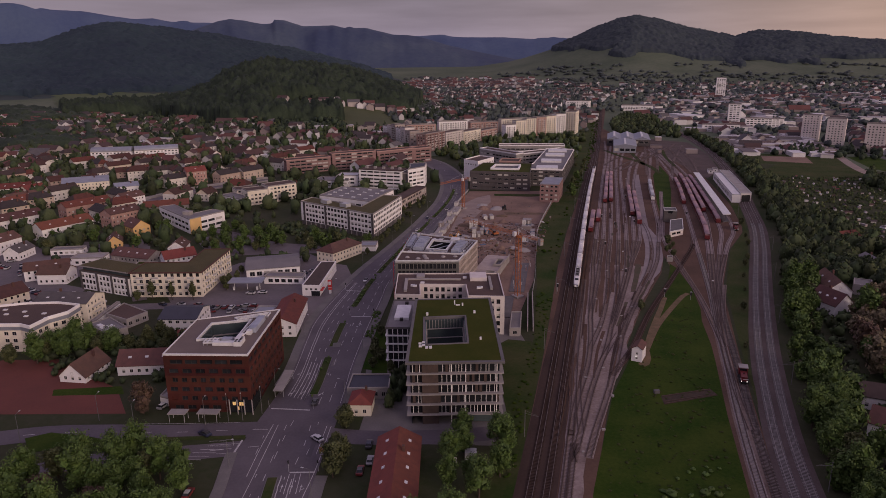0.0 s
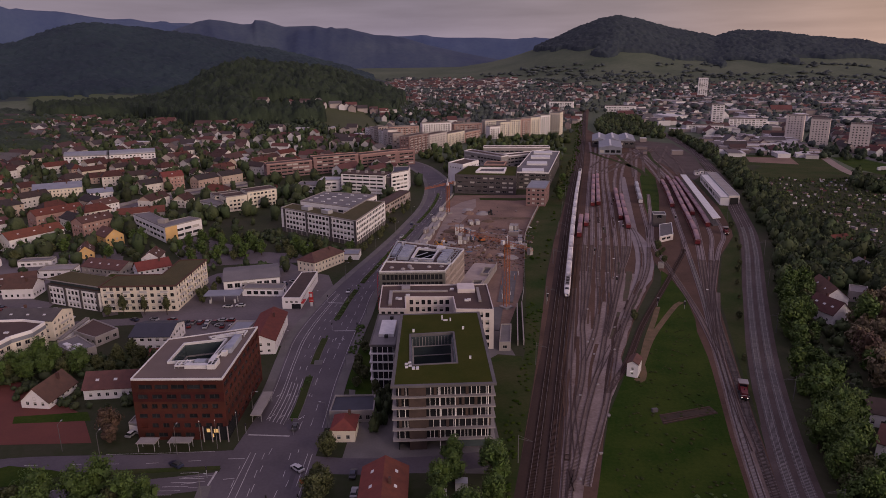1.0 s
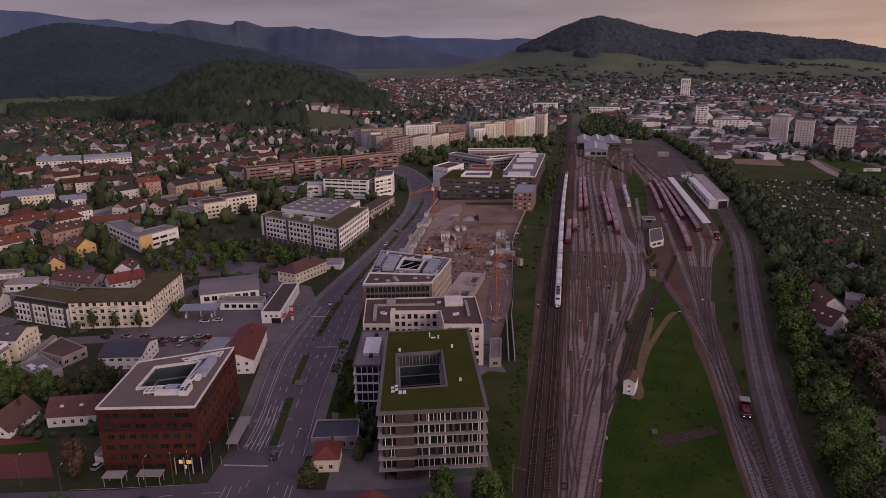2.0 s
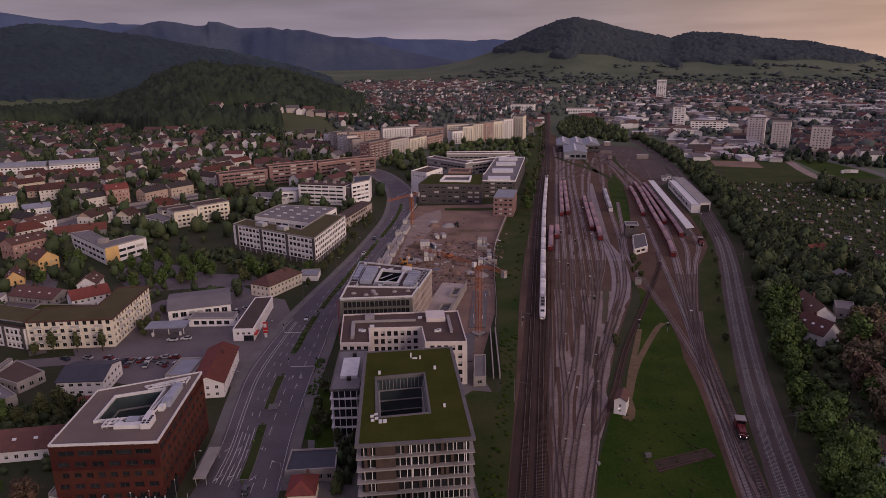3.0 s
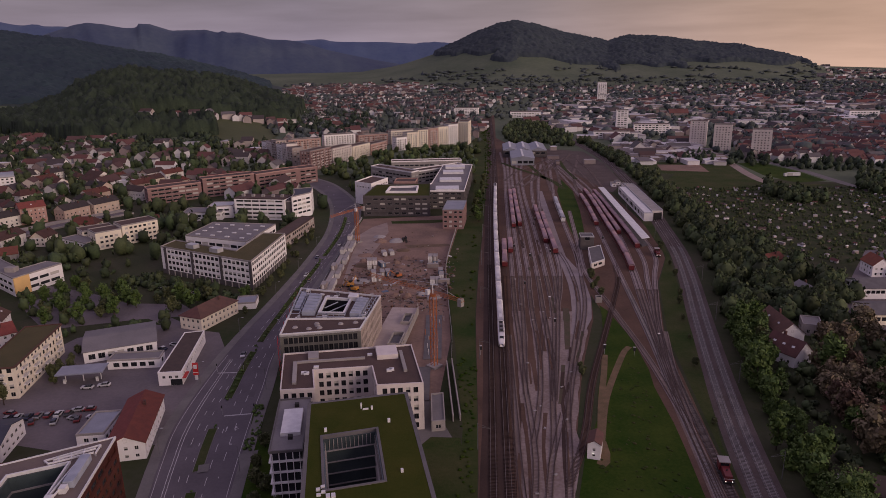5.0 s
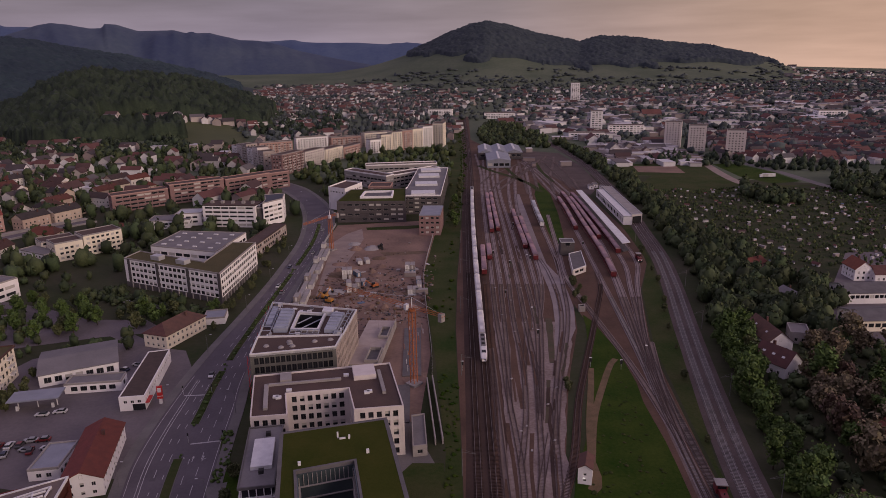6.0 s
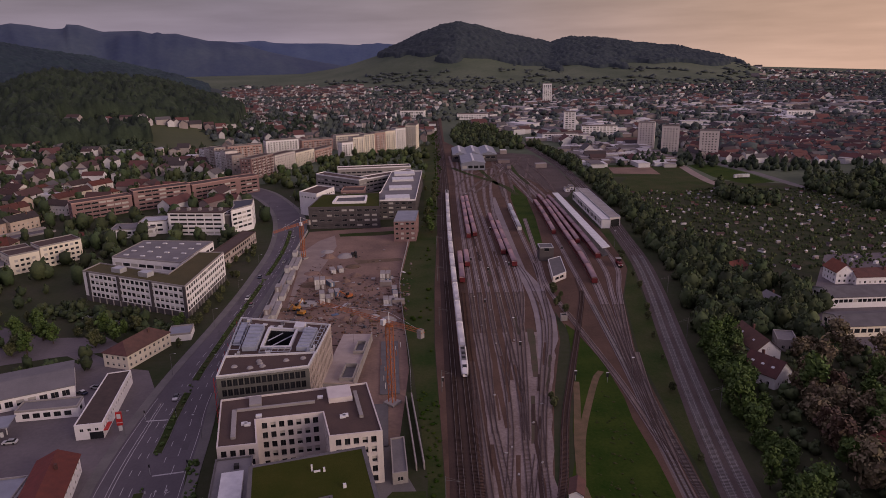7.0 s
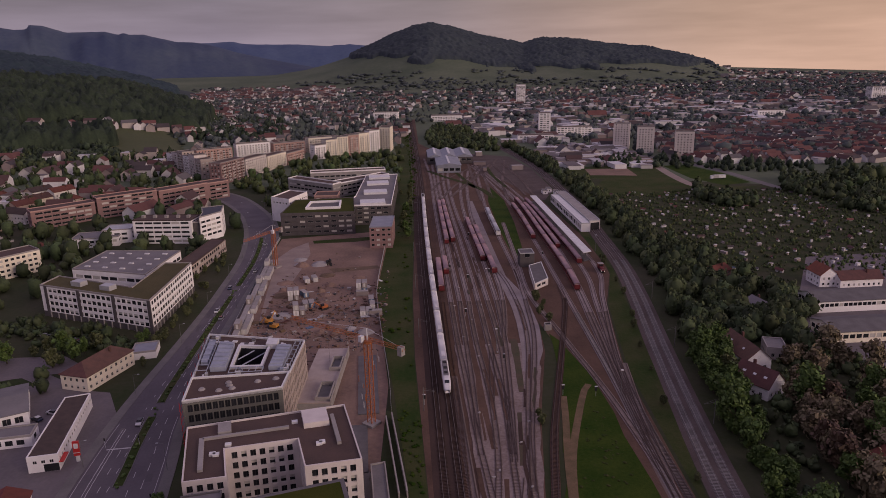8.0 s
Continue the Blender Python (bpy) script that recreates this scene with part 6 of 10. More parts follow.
for i in range(9):
    a, b = Vector((-281, 859)).lerp(Vector((-193, 753)), i / 9), Vector((-281, 859)).lerp(Vector((-193, 753)), (i + 0.94) / 9)
    d = (b - a).normalized()
    nrm = Vector((-d.y, d.x)) * 13
    if i < 6:
        apartment([tuple(a), tuple(b), tuple(b + nrm), tuple(a + nrm)], 20 + (i * 7 % 5), (m_white, m_pale, m_beige)[i % 3], "apartment block with brown balconies in a long row")
for i in range(4):
    a, b = Vector((-193, 753)).lerp(Vector((-137, 917)), i / 4), Vector((-193, 753)).lerp(Vector((-137, 917)), (i + 0.94) / 4)
    d = (b - a).normalized()
    nrm = Vector((-d.y, d.x)) * 13
    apartment([tuple(a), tuple(b), tuple(b + nrm), tuple(a + nrm)], 21 - 2.6 * i, (m_pink, m_pale, m_cream, m_salmon)[i], "apartment block of a curving row, warm coloured")
for i in range(4):
    x0, y0 = -262 + 40 * i, 905 + 26 * i
    apartment([(x0, y0), (x0 + 36, y0 + 22), (x0 + 30, y0 + 33), (x0 - 6, y0 + 11)], 16 + (i % 2) * 3, (m_salmon, m_white, m_salmon, m_cream)[i], "long apartment block behind the row")
for poly, h in (([(-246, 444), (-236, 456), (-246, 466), (-257, 454)], 11), ([(-236, 457), (-222, 476), (-233, 486), (-247, 467)], 12.5), ([(-262, 456), (-249, 470), (-258, 480), (-272, 466)], 9)):
    apartment(poly, h, m_cream, "cream apartment block with flat roof and balconies", bay=3.0, group="courtyard apartments")
for cx, cy, h in ((299, 846, 31), (276, 908, 31), (258, 946, 32)):
    apartment([(cx - 11, cy), (cx + 8, cy - 7), (cx + 13, cy + 7), (cx - 6, cy + 14)], h, m_pale, "pale high-rise apartment tower", bay=3.4, group="apartment towers", w=1.5)
for cx, cy, sx, sy, h in ((198, 1146, 18, 14, 32), (232, 1092, 52, 14, 15), (165, 1040, 50, 14, 10), (272, 1840, 22, 18, 52), (655, 1330, 50, 22, 14), (-60, 1500, 50, 16, 14), (60, 1420, 60, 20, 11), (1150, 1750, 40, 24, 32)):
    apartment([(cx - sx / 2, cy), (cx + sx / 2, cy - 3), (cx + sx / 2 + 2, cy + sy), (cx - sx / 2 + 2, cy + sy + 3)], h, m_white, "white slab block standing above the town", bay=5, group="distant slab blocks", w=3.6)
for x0, y0, x1, y1 in ((-522, 606, -484, 622), (-482, 624, -446, 650)):
    d = (Vector((x1, y1)) - Vector((x0, y0))).normalized()
    n = Vector((-d.y, d.x)) * 13
    root, lp = apartment([(x0, y0), (x1, y1), (x1 + n.x, y1 + n.y), (x0 + n.x, y0 + n.y)], 12, m_white, "white residential block with curved metal roof", group="curved-roof blocks", roof=m_zinc)
    g = Geo()
    for k in range(9):
        t = math.pi * k / 8
        for q in (0, 1):
            p = quad_at(lp, q, 0.5 - 0.5 * math.cos(t))
            g.v.append((p.x, p.y, 12 + 4.5 * math.sin(t)))
    g.f = [(2 * k, 2 * k + 1, 2 * k + 3, 2 * k + 2) for k in range(8)] + [tuple(range(0, 18, 2)), tuple(range(17, 0, -2))]
    g.m = [0] * len(g.f)
    part("barrel_roof", g, m_zinc, root, "curved blue-grey metal roof")

# ---------------------------------------------------------------- blocks of the near left quarter
LW = [(-229.0, 256.0), (-197.5, 250.5), (-195.5, 263.0), (-226.0, 268.5)]
lw, lp = block("office_building", LW, 8.9, m_white, m_drysedum, "white office block with brown green-roofed attic", "office building", storeys(3, -0.2, 2.75, 1.75, 0.7), 2.3, 1.5, m_greybrick, 0.4, kinds=("dark", "blind"))
part("attic", Geo().prism(inset(lp, 1.3), 8.9, 11.2), m_browncl, lw)
part("attic_glazing", Geo().ring(inset(lp, 1.24), inset(lp, 1.3), 9.5, 10.8), m_glass_bl, lw, "dark attic window strip")
part("attic_roof", Geo().prism(inset(lp, 0.2), 11.2, 11.5), m_drysedum, lw)
part("roof_fascia", Geo().ring(inset(lp, 0.1), inset(lp, 0.2), 11.1, 11.6), m_concrete, lw)
for f in (0.03, 0.36, 0.66, 0.97):
    p = Vector(lp[0]).lerp(Vector(lp[1]), f)
    part("pier", Geo().box(-0.5, -0.4, 0, 0.5, 0.1, 8.9).mesh("pier", m_greybrick), None, lw, "dark pier between window fields", pose(p.x, p.y, 0, 0, 0, -10))
LB = [(-196.0, 250.2), (-164.5, 257.8), (-172.5, 296.0), (-184.5, 292.5), (-179.0, 270.5), (-199.0, 265.2)]
lb, lp = block("apartment_building", LB, 11.8, m_cream, m_drysedum, "cream L-shaped apartment block with green roof and balconies", "apartment building", storeys(4, 0.1, 2.95, 1.6, 0.8), 2.9, 1.5, m_tile_brown, 0.35, kinds=("plain", "blind", "dark"), over=0.5)
for i in (0, 1):
    a, b = Vector(lp[i]), Vector(lp[i + 1])
    d = (b - a).normalized()
    ang = math.degrees(math.atan2(d.y, d.x))
    for f in (0.14, 0.36, 0.58, 0.86):
        p = a.lerp(b, f)
        for k in range(1, 4):
            bal = part("balcony", Geo().box(-1.6, -1.3, 0, 1.6, -0.02, 0.18), m_white, lb, m=pose(p.x, p.y, 2.95 * k + 0.1, 0, 0, ang))
            part("railing", Geo().box(-1.6, -1.3, 0.18, 1.6, -1.22, 1.05), m_frame, bal)
MO = [(-282, 389.6), (-238.5, 359.4), (-230, 385.5), (-241, 389), (-246, 375.5), (-275, 397)]
mo, lp = block("office_building", MO, 9.5, m_white, m_roofgrey, "low white office block with yellow end wall", "office building", storeys(2, 0.8, 3.4, 1.6, 1.0), 6.0, 5.2, m_concrete, 0.4, kinds=("ribbon",))
part("end_wall", Geo().box(0.0, -0.3, 0, 8.5, -0.05, 9.4).mesh("end_wall", m_yellow), None, mo, "yellow rendered end wall", pose(lp[1][0], lp[1][1], 0, 0, 0, 72))
roof_box(mo, "roof_house", lp[1][0] - 9, lp[1][1] + 12, 9.5, 5, 4, 2.4, m_concrete, 0)

# ---------------------------------------------------------------- trains
def section(w, h, z0, round_=0.8):
    """Cross-section of a carriage, half rounded on top."""
    pts = [(-w / 2, z0), (w / 2, z0), (w / 2, h - round_)]
    for k in range(1, 6):
        a = math.pi / 2 * k / 6
        pts.append((w / 2 - w / 2 * (1 - math.cos(a)) * 0.55 - 0.0, h - round_ + round_ * math.sin(a)))
    top = w / 2 * 0.45
    pts += [(top, h), (-top, h)]
    for k in range(5, 0, -1):
        a = math.pi / 2 * k / 6
        pts.append((-(w / 2 - w / 2 * (1 - math.cos(a)) * 0.55), h - round_ + round_ * math.sin(a)))
    pts.append((-w / 2, h - round_))
    return pts


def loft(sections):
    """Skin over cross-sections given as (y, points), closed at both ends."""
    g, n = Geo(), len(sections[0][1])
    for y, pts in sections:
        g.v += [(x, y, z) for x, z in pts]
    for s in range(len(sections) - 1):
        for i in range(n):
            j = (i + 1) % n
            g.f.append((s * n + i, (s + 1) * n + i, (s + 1) * n + j, s * n + j)[::-1])
    g.f += [tuple(range(n)), tuple(range((len(sections) - 1) * n, len(sections) * n))[::-1]]
    g.m = [0] * len(g.f)
    return g


def bogie_mesh():
    g = Geo().box(-1.0, -1.7, 0.35, 1.0, 1.7, 0.75)
    for y in (-1.25, 1.25):
        g.rod((-0.8, y, 0.46), (0.8, y, 0.46), 0.46, n=10)
    return g.mesh("bogie", m_black)


BOGIE = bogie_mesh()


def on_track(pts, y):
    line = spline([Vector(p) for p in pts], 4)
    for a, b in zip(line, line[1:]):
        if a.y <= y <= b.y:
            f = (y - a.y) / (b.y - a.y)
            return a.lerp(b, f).x, -math.degrees(math.atan2(b.x - a.x, b.y - a.y))
    return line[-1].x, 0.0


RAIL_Z = 0.42
express = thing("express_train", (2.0, 300, 0), 0, "long white high-speed passenger train with dark window band", "train")
y = 306.0
full = section(2.8, 3.75, 0.45)


def scaled(k, drop):
    return [(x * k, 0.45 + (z - 0.45) * drop) for x, z in full]


car_me = loft([(0, full), (26.0, full)]).mesh("coach", m_trainwhite, True)
band_me = Geo().box(-1.42, 1.0, 2.0, -1.39, 25.0, 2.75).mesh("window_band", m_glass)
stripe_me = Geo().box(-1.422, 0.3, 1.35, -1.39, 25.7, 1.5).mesh("stripe", m_redsign)
unit_me = Geo().box(-0.7, 0, 3.72, 0.7, 4.0, 3.92).mesh("roof_unit", m_trainwhite)
gang_me = Geo().box(-1.1, -0.25, 0.8, 1.1, 0.25, 3.4).mesh("gangway", m_black)
nose_me = loft([(0.0, scaled(0.55, 0.33)), (0.8, scaled(0.82, 0.48)), (2.2, scaled(0.94, 0.70)), (4.2, scaled(0.99, 0.92)), (6.0, full), (20.2, full)]).mesh("power_car", m_trainwhite, True)
for i in range(14):
    head = i in (0, 13)
    L = 20.2 if head else 26.0
    x, rz = on_track(MAIN, y + L / 2)
    x0, _ = on_track(MAIN, y if i < 13 else y + L)
    m = pose(x0 - 2.0, (y if i < 13 else y + L) - 300, RAIL_Z, 0, 0, rz if i < 13 else rz + 180)
    car = part("power_car" if head else "coach", nose_me if head else car_me, None, express, "streamlined white power car" if head else "", m)
    if head:
        part("windscreen", Geo().add([(-0.85, 2.5, 2.86), (0.85, 2.5, 2.86), (0.8, 4.0, 3.47), (-0.8, 4.0, 3.47)], [(0, 1, 2, 3)]), m_glass, car, "dark sloping windscreen")
        part("roof_panel", Geo().box(-0.95, 7.0, 3.72, 0.95, 19.6, 3.80), m_roofgrey, car, "grey roof equipment deck")
        for yy in (8.5, 12.5, 17.0):
            part("roof_unit", Geo().box(-0.6, yy, 3.8, 0.6, yy + 1.6, 4.05), m_black, car)
        part("stripe", Geo().ring([(-1.42, 6), (1.42, 6), (1.42, 20), (-1.42, 20)], [(-1.35, 6.1), (1.35, 6.1), (1.35, 19.9), (-1.35, 19.9)], 1.35, 1.5), m_redsign, car, "thin red stripe")
    else:
        for s in (0, 180):
            off = pose(0, 26.0 if s else 0, 0, 0, 0, s)
            part("window_band", band_me, None, car, m=off)
            part("stripe", stripe_me, None, car, m=off)
        for yy in (3.0, 19.0):
            part("roof_unit", unit_me, None, car, m=pose(0, yy, 0))
        part("gangway", gang_me, None, car, m=pose(0, 26.2, 0))
    for yy in (3.6, L - 3.6):
        part("bogie", BOGIE, None, car, m=pose(0, yy, -RAIL_Z + 0.42))
    y += L + 0.45

# parked carriages and engines
rc_sec = section(2.8, 3.65, 0.5)


def carriage(wall_mat, roof_mat, label, L=24.6, group="parked carriages", category="railway carriage"):
    t = thing("railway_carriage", (0, 0, -60), 0, label, category, group)
    part("body", Geo().box(-1.4, 0, 0.55, 1.4, L, 2.95), wall_mat, t)
    part("roof", loft([(0.05, [(x, z) for x, z in section(2.9, 3.75, 2.95, 0.7)]), (L - 0.05, section(2.9, 3.75, 2.95, 0.7))]), roof_mat, t, smooth=True)
    for s in (-1, 1):
        part("window_band", Geo().box(s * 1.405 - 0.01, 1.2, 1.75, s * 1.405 + 0.01, L - 1.2, 2.5), m_glass, t)
    for yy in (3.4, L - 3.4):
        part("bogie", BOGIE, None, t, m=pose(0, yy, 0))
    return t


red_car = carriage(m_trainred, m_trainroof, "red regional railway carriage with dusty mauve roof, parked")
pale_car = carriage(m_trainwhite, m_metal, "pale railcar section with light roof, parked on a siding", 24.6, "pale railcars", "railcar")


def consist(tmpl, pts, y0, y1, L=25.0):
    y = y0
    while y + L <= y1 + 3:
        x, rz = on_track(pts, y)
        x1, _ = on_track(pts, y + 24.6)
        rz = -math.degrees(math.atan2(x1 - x, 24.6))
        copy_thing(tmpl, pose(x, y, RAIL_Z - 0.3, 0, 0, rz))
        y += L


consist(red_car, SIDINGS[0], 415, 480)
consist(red_car, SIDINGS[1], 443, 480)
consist(red_car, SIDINGS[2], 506, 632)
consist(red_car, SIDINGS[3], 510, 634)
consist(red_car, SIDINGS[6], 466, 580)
consist(red_car, SIDINGS[7], 442, 560)
consist(red_car, RIGHT[0], 512, 610)
consist(red_car, RIGHT[1], 410, 632)
consist(red_car, RIGHT[2], 488, 620)
consist(red_car, RIGHT[3], 455, 640)
consist(pale_car, SIDINGS[8], 523, 604)
for o in (red_car, pale_car):
    for ch in list(o.children_recursive):
        bpy.data.objects.remove(ch)
    bpy.data.objects.remove(o)


def engine(x, y, rz, name="locomotive"):
    t = thing(name, (x, y, RAIL_Z - 0.3), rz, "small red shunting engine standing on the track", "locomotive", "shunting engines")
    part("frame", Geo().box(-1.45, 0, 0.75, 1.45, 9.4, 1.15), m_black, t)
    part("bonnet", Geo().box(-0.95, 0.4, 1.15, 0.95, 5.4, 2.65), m_trainred, t)
    cab = part("cab", Geo().box(-1.4, 5.4, 1.15, 1.4, 8.2, 3.6), m_trainred, t)
    part("cab_roof", Geo().box(-1.5, 5.2, 3.6, 1.5, 8.4, 3.85), m_concrete, cab, "pale cab roof")
    part("windscreen", Geo().box(-1.1, 5.32, 2.6, 1.1, 5.38, 3.4), m_glass, cab)
    part("railing", Geo().rod((-1.35, 0.1, 2.0), (1.35, 0.1, 2.0), 0.05), m_steelwhite, t)
    for s in (-0.85, 0.85):
        part("headlamp", Geo().rod((s, -0.12, 1.3), (s, 0.05, 1.3), 0.16, n=8), m_lamp_w, t, "lit headlamp")
    part("chimney", Geo().rod((0, 3.0, 2.65), (0, 3.0, 3.1), 0.18, n=8), m_black, t)
    for yy in (2.2, 7.0):
        part("bogie", BOGIE, None, t, m=pose(0, yy, 0))


track("carriage_siding_track", [(57.0, -120), (57.2, 60), (58.4, 157), (59.4, 197), (61.0, 226), (62.0, 250), (64.0, 290), (69, 335), (80, 390)], (60, 330), m_rail_rust)
engine(60.8, 219.5, -5)
engine(92.2, 436, -4)

# ---------------------------------------------------------------- yard buildings
hl, lp = block("engine_shed", [(9, 852), (60, 852), (60, 918), (9, 918)], 8.0, m_greybrick, m_zinc, "engine shed with blue-grey metal roofs", "engine shed", [(3.5, 6.0)], 6, 4.8, m_zinc, 0.3, kinds=("ribbon",))
for x0, x1 in ((-25, -9), (-9, 7), (7, 25)):
    part("roof_bay", Geo().add([(x0, -33, 8.3), (x1, -33, 8.3), ((x0 + x1) / 2, -33, 11.3), (x0, 33, 8.3), (x1, 33, 8.3), ((x0 + x1) / 2, 33, 11.3)], [(0, 1, 2), (5, 4, 3), (1, 4, 5, 2), (3, 0, 2, 5)]), m_zinc, hl, "ridged blue-grey metal roof")
    part("roof_light", Geo().box((x0 + x1) / 2 - 1.2, -25, 11.0, (x0 + x1) / 2 + 1.2, 25, 11.6), m_steelwhite, hl)
hs, lp = block("engine_shed", [(17, 789), (42, 789), (43, 851), (17, 851)], 7.5, m_zinc, m_zinc, "engine shed annex with grey roof and white ridge", "engine shed", [(2, 5)], 6, 4.8, m_zinc, 0.3, kinds=("ribbon",))
part("roof_bay", Geo().add([(-13, -31, 7.8), (13, -31, 7.8), (0, -31, 10), (-13, 31, 7.8), (13, 31, 7.8), (0, 31, 10)], [(0, 1, 2), (5, 4, 3), (1, 4, 5, 2), (3, 0, 2, 5)]), m_zinc, hs)
part("roof_light", Geo().box(-1.0, -29, 9.8, 1.0, 29, 10.3), m_steelwhite, hs)
cp = thing("platform_canopy", (0, 0, 0), 0, "long narrow canopy with pale roof over a carriage platform", "canopy")
part("roof", Geo().prism([(87.4, 459), (92.6, 462), (91.2, 630), (86.4, 630)], 5.0, 5.35), m_steelwhite, cp, "pale metal canopy roof")
for i in range(16):
    part("post", win_cache.setdefault("canopy_post", Geo().box(-0.15, -0.15, 0, 0.15, 0.15, 5).mesh("post", m_concrete_d)), None, cp, m=pose(89.8 - i * 0.07, 464 + 10.9 * i, 0))
part("platform", Geo().prism([(87.9, 459), (92.0, 462), (90.7, 630), (87.0, 630)], 0, 0.6), m_concrete_d, cp)
block("carriage_shed", [(103, 527), (109, 527), (109, 628), (103, 628)], 6.0, m_white, m_steelwhite, "long white carriage shed with pale roof", "shed", [(1.5, 4.4)], 5.2, 4.4, m_metal, 0.2, kinds=("ribbon",))
wt, lp = block("carriage_shed", [(109.4, 531), (117.5, 534), (117.5, 640), (109.4, 640)], 6.4, m_pale, m_concrete, "long carriage shed with dusty pale roof and open end", "shed", [], 6, 4, m_metal, 0.2)
# no opening is cut; a black slab paints the shade inside the end
part("gateway_shade", Geo().box(-3.2, -0.12, 0.1, 3.2, 0.1, 5.0), m_black, wt, "black panel standing for the shade in the open end", m=pose(0, -54.3, 0, 0, 0, 20))
block("yard_office", [(51, 412), (59.5, 420.5), (61.5, 450), (53.5, 444)], 3.5, m_pale, m_concrete_d, "low white yard office with grey roof", "yard office", [(1.2, 2.6)], 4.2, 3.2, m_steelwhite, 0.25)
block("signal_tower", [(50, 452), (58, 452), (58, 461), (50, 461)], 8.0, m_greybrick, m_concrete_d, "grey signal tower beside the tracks", "signal tower", [(5.8, 7.8)], 3.6, 3.0, m_metal, 0.3)
block("relay_hut", [(46.0, 360), (49.0, 360.4), (49.2, 363.5), (46.2, 363.1)], 2.3, m_concrete, m_black, "small dark-roofed relay hut", "hut", [], 2, 1)
for x, y in ((103, 660), (108, 668), (112, 655)):
    block("yard_hut", [(x, y), (x + 4, y), (x + 4, y + 9), (x, y + 9)], 3.0, m_white, m_roofgrey, "small white yard building", "hut", [(1, 2)], 2.4, 1.2, group="yard huts")


def gable(name, cx, cy, w, l, rz, eave, rise, wall_mat, roof_mat, label, category="house", hip=0.0, rows=None, bay=2.6, ww=1.05, over=0.45, chimney=True, group="", skylights=0, kinds=("plain", "blind"), joined=False, plain=False):
    """A ridge-roofed house about its base centre; the ridge runs along its own y."""
    root = thing(name, (cx, cy, 0), rz, label, category, group)
    poly = [(-w / 2, -l / 2), (w / 2, -l / 2), (w / 2, l / 2), (-w / 2, l / 2)]
    if rows is None:
        rows = storeys(max(1, int(eave / 2.7)), 0.1, 2.7, 1.25, 0.9)
    ca, sa = math.cos(radians(rz)), math.sin(radians(rz))
    if cy > 0:
        occupy([(cx + x * ca - y * sa, cy + x * sa + y * ca) for x, y in poly])
    walls(root, poly, 0, eave, wall_mat, rows, bay, ww, 0.18, kinds, joined=joined or cx < -232 or cx > 150, merge=plain)
    if not hip:
        for s in (-1, 1):
            g = Geo().add([(-w / 2, s * l / 2, eave), (w / 2, s * l / 2, eave), (0, s * l / 2, eave + rise), (-w / 2, s * (l / 2 - 0.3), eave), (w / 2, s * (l / 2 - 0.3), eave), (0, s * (l / 2 - 0.3), eave + rise)],
                          [(0, 1, 2), (5, 4, 3), (0, 2, 5, 3), (2, 1, 4, 5)])
            part("gable_wall", g, wall_mat, root)
            if rise > 2.2 and not plain:
                part("window", win_mesh(0.9, 1.1, "plain"), None, root, m=pose(0, s * (l / 2 + 0.02), eave + 0.35, 0, 0, 0 if s < 0 else 180))
    k = rise / (w / 2)
    ex, ey, t, hp = w / 2 + over, l / 2 + over, 0.22, hip * w / 2
    for s in (-1, 1):
        z0 = eave - over * k
        top = l / 2 + over - hp if hip else ey
        vs = [(s * ex, -ey, z0), (s * ex, ey, z0), (0, top, eave + rise), (0, -top, eave + rise)]
        g = Geo().add(vs + [(x, y, z + t) for x, y, z in vs], [(4, 5, 6, 7), (3, 2, 1, 0), (0, 1, 5, 4), (1, 2, 6, 5), (2, 3, 7, 6), (3, 0, 4, 7)] if s > 0 else [(7, 6, 5, 4), (0, 1, 2, 3), (4, 5, 1, 0), (5, 6, 2, 1), (6, 7, 3, 2), (7, 4, 0, 3)])
        slope = part("roof", g, roof_mat, root)
        for j in range(skylights):
            yy = -l / 2 + l * (j + 0.7) / (skylights + 0.4)
            a = math.degrees(math.atan2(rise, w / 2))
            part("skylight", win_cache.setdefault("velux", Geo().box(-0.4, -0.55, 0, 0.4, 0.55, 0.1).mesh("skylight", m_steelwhite)), None, slope, m=pose(s * w * 0.27, yy, eave + rise * 0.46 + t + 0.02, 0, s * a, 0))
    if hip:
        for s in (-1, 1):
            z0 = eave - over * k
            g = Geo().add([(-ex, s * ey, z0 + t), (ex, s * ey, z0 + t), (0, s * (l / 2 + over - hp), eave + rise + t), (-ex, s * ey, z0), (ex, s * ey, z0)], [(0, 1, 2), (3, 4, 1, 0)] if s < 0 else [(1, 0, 2), (4, 3, 0, 1)])
            part("roof_hip", g, roof_mat, root)
    if chimney:
        part("chimney", Geo().box(w * 0.12, l * 0.18, eave + rise * 0.55, w * 0.12 + 0.7, l * 0.18 + 0.9, eave + rise + 0.9), m_tile_brown, root)
    return root


cab = gable("trackside_hut", 27.7, 233.6, 3.7, 6.6, -14, 4.9, 1.1, m_white, m_tile_brown, "narrow white trackside hut with brown gable roof", "hut", rows=[(1.0, 1.8), (2.7, 3.6)], bay=1.5, ww=0.8, over=0.25, chimney=False)
part("lamp", Geo().box(-0.5, -3.86, 2.15, 0.1, -3.76, 2.35), m_lamp_w, cab, "lit strip lamp")

